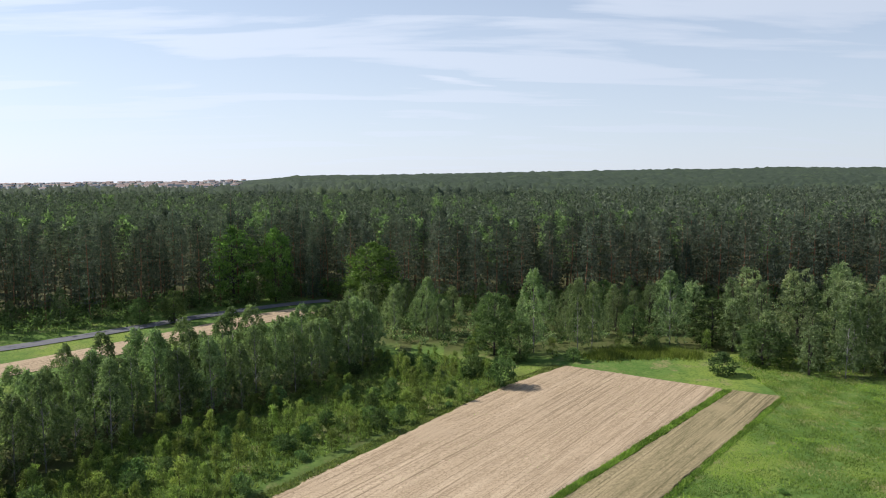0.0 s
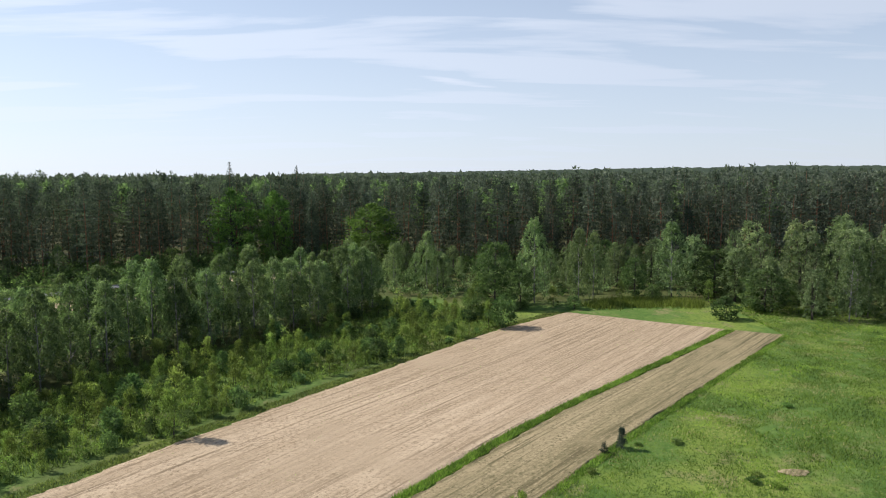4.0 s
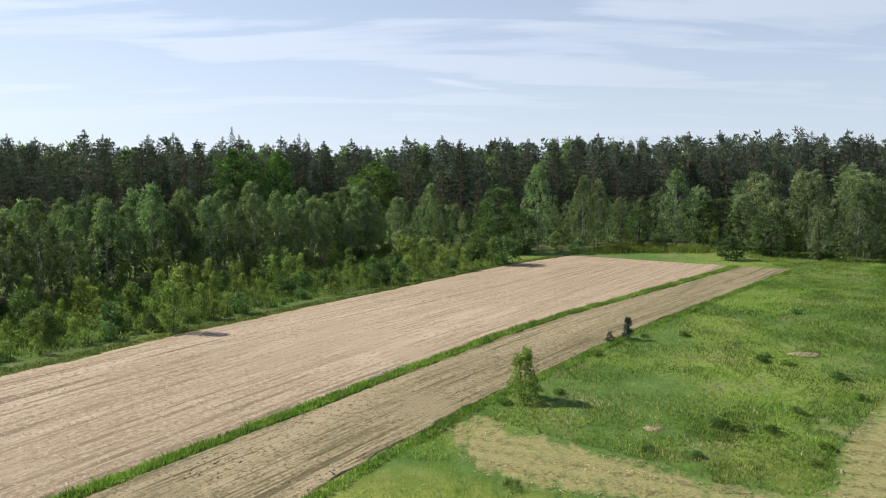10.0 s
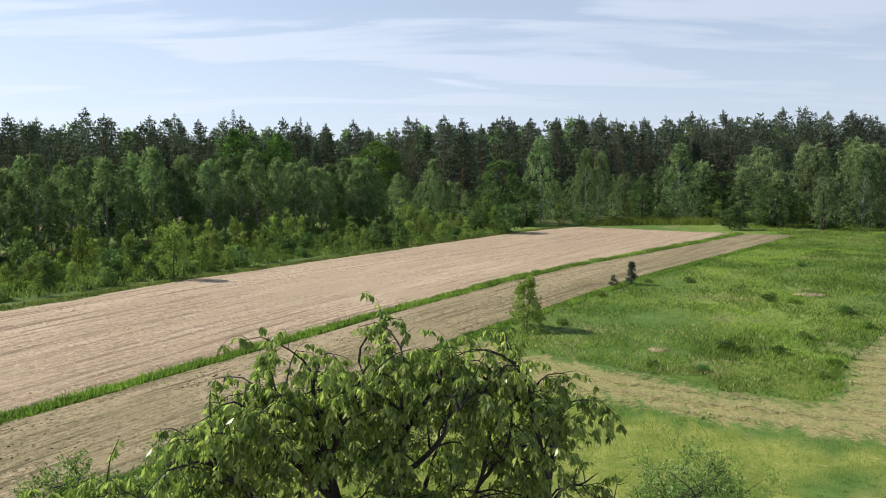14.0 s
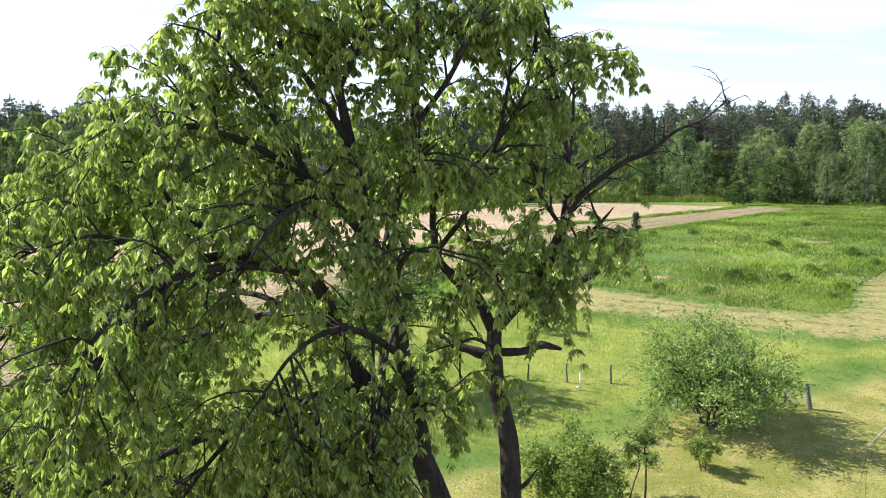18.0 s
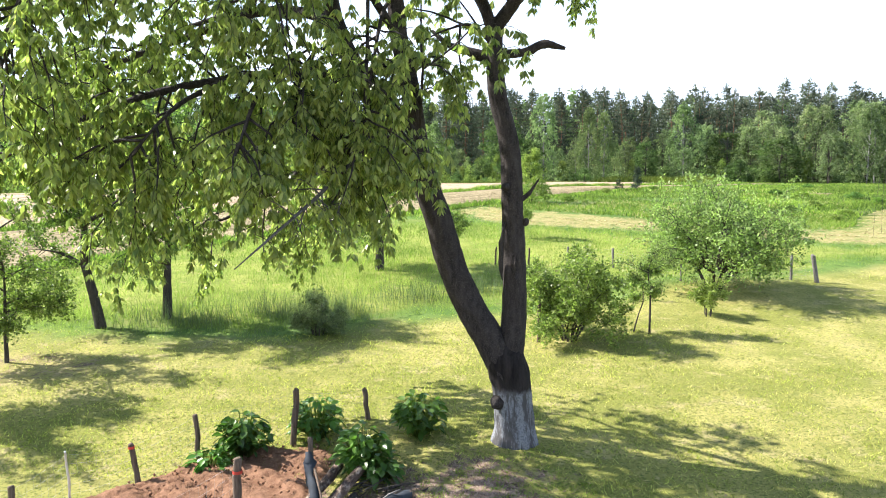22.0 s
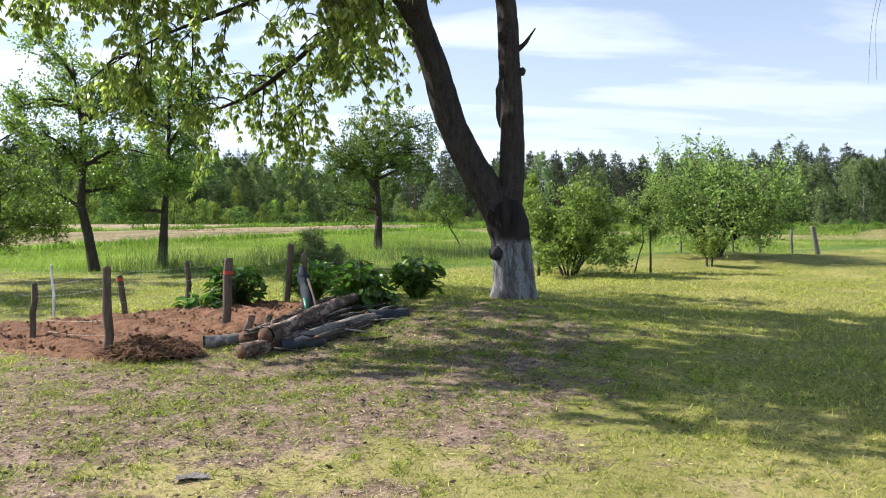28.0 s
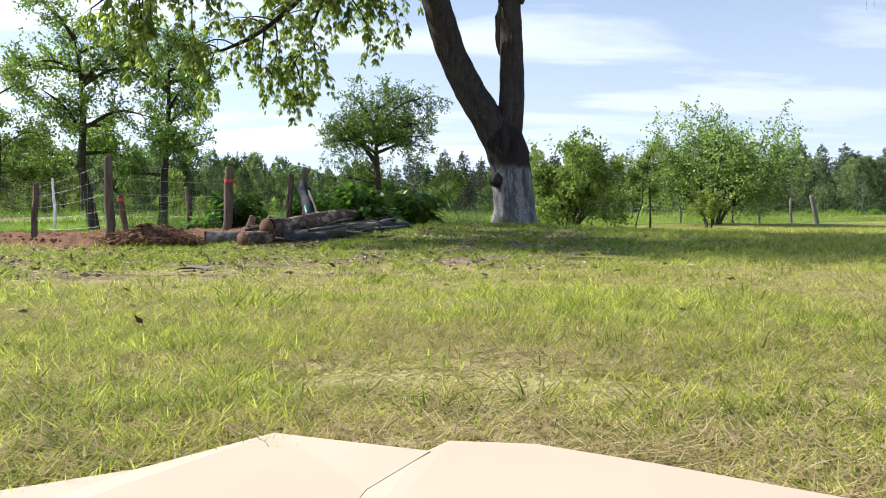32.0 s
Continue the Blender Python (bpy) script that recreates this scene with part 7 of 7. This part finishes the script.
def tall_grass():
    rng = np.random.default_rng(16)
    g = Geo()
    n = 200000
    y = 17.5 + 30 * rng.uniform(0, 1, n) ** 1.15
    x = rng.uniform(-.72, .72, n) * y
    edge = np.interp(x, [-30, -12, -6, 0, 3, 8, 13, 18, 40], [19, 20.5, 19.5, 22.5, 24, 26.5, 28.5, 31, 36])
    keep = (y > edge + .6 * wave(x, y, 1.5)) & ~inside(HAY_POLY, x, y) & ~inside(STRIP_POLY, x, y) & (y < 47)
    x, y = x[keep], y[keep]
    P = np.stack([x, y, land(x, y) - .03], 1)
    h = rng.uniform(.06, .36, len(x)) * (1 + .5 * wave(x, y, 2.2)) * np.clip((y - np.interp(x, [-30, -12, -6, 0, 3, 8, 13, 18, 40], [19, 20.5, 19.5, 22.5, 24, 26.5, 28.5, 31, 36])) / 3 + .45, .4, 1)
    blades(g, P, .8 * h, .007 + .0004 * y, rng, .45)
    tagged(new("tall_grass", g.mesh("tall_grass", MAT_MEAD)), "tall lush green meadow grass", "grass", "", "stuff")
    # rushes standing higher behind the lawn
    r = Geo()
    Q = np.concatenate([rng.normal((cx, cy), (sx, .5), (420, 2)) for cx, cy, sx in ((-5.5, 22.3, .9), (-1.4, 24.2, .8), (-8.2, 21.2, 1.0), (.6, 25.5, .6), (-3.6, 22.4, .7))])
    blades(r, np.c_[Q, land(Q[:, 0], Q[:, 1])], rng.uniform(.45, 1.0, len(Q)), .014, rng, .22)
    tagged(new("rushes", r.mesh("rushes", MAT_WILLOW)), "tall grey-green rushes at the lawn's edge", "rushes", "", "stuff")


def field_edges():
    """Rough grass on the balk between the strips and along the field's borders."""
    rng = np.random.default_rng(17)
    g, verge = Geo(), Geo()
    for a, b, n, width, hh in ((FIELD_RIGHT, STRIP_LEFT, 26000, .0, .42), (STRIP_RIGHT, [(x + .9, y - .3) for x, y in STRIP_RIGHT], 12000, .0, .3), ([(x - 1.6, y + .6) for x, y in FIELD_LEFT], FIELD_LEFT, 14000, 0, .28)):
        t = rng.uniform(0, 1, n) ** 1.3
        y0, y1 = max(a[0][1], b[0][1]), min(a[-1][1], b[-1][1])
        y = y0 + (y1 - y0) * t
        s = rng.uniform(-.12, 1.12, n)
        x = line_x(a, y) * (1 - s) + line_x(b, y) * s
        h = hh * rng.uniform(.35, 1.2, n) * (1 + .5 * wave(x, y, 1.6))
        blades(verge if b is FIELD_LEFT else g, np.stack([x, y, land(x, y) + .05], 1), h, .03 + .0013 * y, rng, .4)
    tagged(new("verge_grass", verge.mesh("verge_grass", MAT_VERGE)), "dull olive grass along the field's border", "grass", "", "stuff")
    tagged(new("balk_grass", g.mesh("balk_grass", MAT_TALL)), "rough green grass on the balks between the fields", "grass", "", "stuff")


def meadow_tufts():
    rng = np.random.default_rng(18)
    g, dry, dark = Geo(), Geo(), Geo()
    n = 165000
    y = 41.5 + 112 * rng.uniform(0, 1, n) ** 1.35
    x = line_x(STRIP_RIGHT, y) + rng.uniform(0, 1, n) * (.72 * y + 4 - line_x(STRIP_RIGHT, y))
    keep = ~inside(HAY_POLY, x, y) & ((y > 46) | (x > 17)) & (wave(x, y, 3.0, 1) + .6 * wave(x, y, .9) > -.75)
    x, y = x[keep], y[keep]
    P = np.stack([x, y, land(x, y) - .03], 1)
    h = rng.uniform(.08, .34, len(x)) * (1 + .6 * wave(x, y, 4, 3)) * np.where(y < 58, 1.45, 1.0)
    kind = wave(x, y, 5.5, 7) + .5 * rng.standard_normal(len(x))
    kind = np.where((x > 26 + .6 * (y - 47)) & (y < 62), kind - .3, kind)
    lime = Geo()
    bloom = (wave(x, y, 7, 11) > .38) & (kind < .8) & (kind > -.8)
    for geo, sel in ((g, (kind < .8) & (kind > -.8) & ~bloom), (lime, bloom), (dry, kind >= .8), (dark, kind <= -.8)):
        blades(geo, P[sel], h[sel] * (.7 if geo is dry else 1), .028 + .0009 * y[sel], rng, .55)
    tagged(new("meadow_grass", g.mesh("meadow_grass", MAT_TALL)), "uneven bright green meadow grass", "grass", "", "stuff")
    tagged(new("flowering_herbs", lime.mesh("flowering_herbs", MAT_HERB)), "patches of yellow-green herbs in the meadow", "herbs", "", "stuff")
    tagged(new("dry_meadow_grass", dry.mesh("dry_meadow_grass", MAT_DRYGRASS)), "dry pale patches in the meadow", "grass", "", "stuff")
    tagged(new("meadow_herbs", dark.mesh("meadow_herbs", MAT_BROAD)), "darker herbs and nettles in the meadow", "herbs", "", "stuff")
    s = Geo()
    Q = scatter(rng, SAPLING_POLY, 26000)
    blades(s, np.c_[Q, land(Q[:, 0], Q[:, 1])], rng.uniform(.3, .9, len(Q)), .16, rng, .4)
    tagged(new("rough_grass", s.mesh("rough_grass", MAT_YOUNG)), "rough grass and shoots between the saplings", "grass", "", "stuff")
    # a stand of reeds before the forest
    r = Geo()
    Q = np.concatenate([rng.normal((cx, cy), (sx, 1.6), (1100, 2)) for cx, cy, sx in ((35, 153, 2.2), (40, 155, 2.8), (45, 154, 2.8), (50, 156, 2.6), (43, 158, 3.5), (54, 154, 2.0))])
    blades(r, np.c_[Q, land(Q[:, 0], Q[:, 1])], rng.uniform(.7, 1.7, len(Q)) * (1 + .3 * wave(Q[:, 0], Q[:, 1], 3)), .13, rng, .25)
    tagged(new("reeds", r.mesh("reeds", MAT_MEAD)), "stand of tall yellow-green reeds before the forest", "reeds", "", "stuff")


def hay_rows():
    """Mown hay drying in thin rows, and clods and straw on the tilled fields."""
    rng = np.random.default_rng(19)
    g = Geo()
    Q = scatter(rng, HAY_POLY, 34000)
    x, y = Q[:, 0], Q[:, 1]
    row = np.where(y < 50, np.sin((y + .36 * x) * 3.4 + wave(x, y, 4)), np.sin((x - .8 * y) * 3.0 + wave(x, y, 4)))
    Q = Q[(row + .5 * rng.standard_normal(len(x)) > .2) & (y < 80)]
    blades(g, np.c_[Q, land(Q[:, 0], Q[:, 1]) + .05], rng.uniform(.02, .06, len(Q)), .10, rng, 5.0)
    tagged(new("mown_hay", g.mesh("mown_hay", MAT_DRYGRASS)), "thin rows of pale mown hay", "hay", "", "stuff")
    box = np.array([[a, b, c] for a in (-1, 1) for b in (-1, 1) for c in (-1, 1)])
    for poly, n, mat, name, label in ((FIELD_POLY, 1500, MAT_FIELD, "field_clods", "dry clods on the sandy field"), (STRIP_POLY, 2600, MAT_STRIP, "strip_clods", "brown clods and roots on the narrow strip")):
        c = Geo()
        P = scatter(rng, poly, 2 * n)
        P = P[(P[:, 1] < 100) & (P[:, 1] > 30)][:n]
        for px, py in P:
            s = rng.uniform(.02, .06)
            q = unit(box + .5 * rng.normal(0, 1, (8, 3))) * s * (1.5, 1.5, .8)
            c.add(q + (px, py, float(land(px, py)) + .18), [[0, 1, 3, 2], [4, 6, 7, 5], [0, 4, 5, 1], [2, 3, 7, 6], [0, 2, 6, 4], [1, 5, 7, 3]])
        tagged(new(name, c.mesh(name, mat)), label, "clods", "", "stuff")
    w = Geo()
    P = scatter(rng, FIELD_POLY, 2600)
    P = P[wave(P[:, 0], P[:, 1], 7, 4) > .15]
    blades(w, np.c_[P, land(P[:, 0], P[:, 1]) + .16], rng.uniform(.06, .2, len(P)), .06, rng, .8)
    tagged(new("field_weeds", w.mesh("field_weeds", MAT_TALL)), "sparse green weeds on the bare field", "weeds", "", "stuff")


def litter():
    """Bark chips, old leaves and twigs on the trodden earth round the log pile."""
    rng = np.random.default_rng(20)
    g = Geo()
    # chips crowd in under the cherry, also to darken the earth like its shade
    Q = np.concatenate([rng.normal((-.9, 9.2), (1.6, 1.3), (5200, 2)), rng.normal((-2.8, 5.9), (2.3, 1.2), (2600, 2)), np.c_[rng.uniform(-4, 4, 500), rng.uniform(1.2, 8, 500)]])
    ax = rng.normal(0, 1, (len(Q), 3)) * (1, 1, .25)
    ax[-500:, 2] *= .2
    L = rng.uniform(.015, .07, len(Q))
    L[-500:] *= .5
    cards(g, np.c_[Q, land(Q[:, 0], Q[:, 1]) + .012], ax, L, L * .4, rng, .1, .8)
    tagged(new("bark_litter", g.mesh("bark_litter", MAT_LOG)), "brown bark chips and old leaves on the ground", "litter", "", "stuff")
    s = Geo()
    # straw lies mostly to the left, also to brighten the sunlit earth there
    Q = np.concatenate([rng.normal((-1.0, 8.8), (1.6, 1.4), (1300, 2)), rng.normal((-3.0, 5.9), (2.4, 1.3), (4200, 2))])
    L = rng.uniform(.012, .06, len(Q))
    cards(s, np.c_[Q, land(Q[:, 0], Q[:, 1]) + .014], rng.normal(0, 1, (len(Q), 3)) * (1, 1, .2), L, L * rng.uniform(.1, .4, len(Q)), rng, .1, .85)
    tagged(new("straw_litter", s.mesh("straw_litter", MAT_DRYGRASS)), "pale straw and dry leaves on the trodden earth", "litter", "", "stuff")
    t = Geo()
    for _ in range(1000):
        cx, cy = (rng.normal(-1.2, 1.6), rng.normal(8.6, 1.5)) if rng.random() < .5 else (rng.normal(-3, 2.4), rng.normal(6.3, 1.3))
        n = 22
        Q = np.c_[rng.normal(cx, .07, n), rng.normal(cy, .07, n)]
        blades(t, np.c_[Q, land(Q[:, 0], Q[:, 1])], rng.uniform(.015, .05, n), .012, rng, 1.3)
    low = Geo()
    for _ in range(330):
        cx, cy = rng.normal(.3, 1.5), rng.normal(9.4, 1.5)
        n = 20
        Q = np.c_[rng.normal(cx, .09, n), rng.normal(cy, .09, n)]
        blades(low, np.c_[Q, land(Q[:, 0], Q[:, 1])], rng.uniform(.02, .06, n), .016, rng, 1.2)
    tagged(new("low_weeds", low.mesh("low_weeds", MAT_HERB)), "low green weeds on the earth under the tree", "weeds", "", "stuff")
    for cx, cy, s in ((-4.75, 6.9, .16), (-3.9, 5.5, .13), (-3.3, 7.75, .2), (-3.75, 7.8, .2), (-5.3, 8.0, .18), (-1.0, 9.2, .15), (1.5, 12.1, .22), (-.4, 10.3, .2), (-2.2, 4.6, .14), (-.75, 2.6, .1), (-2.6, 5.2, .12)):
        n = 70
        Q = np.c_[rng.normal(cx, s, n), rng.normal(cy, s * .8, n)]
        blades(t, np.c_[Q, land(Q[:, 0], Q[:, 1])], rng.uniform(.04, .11, n), .009, rng, .8)
    tagged(new("grass_tufts", t.mesh("grass_tufts", MAT_FRESH)), "bright grass tufts on the trodden earth", "grass", "", "stuff")


hay_rows()
litter()
lawn_grass()
tall_grass()
field_edges()
meadow_tufts()
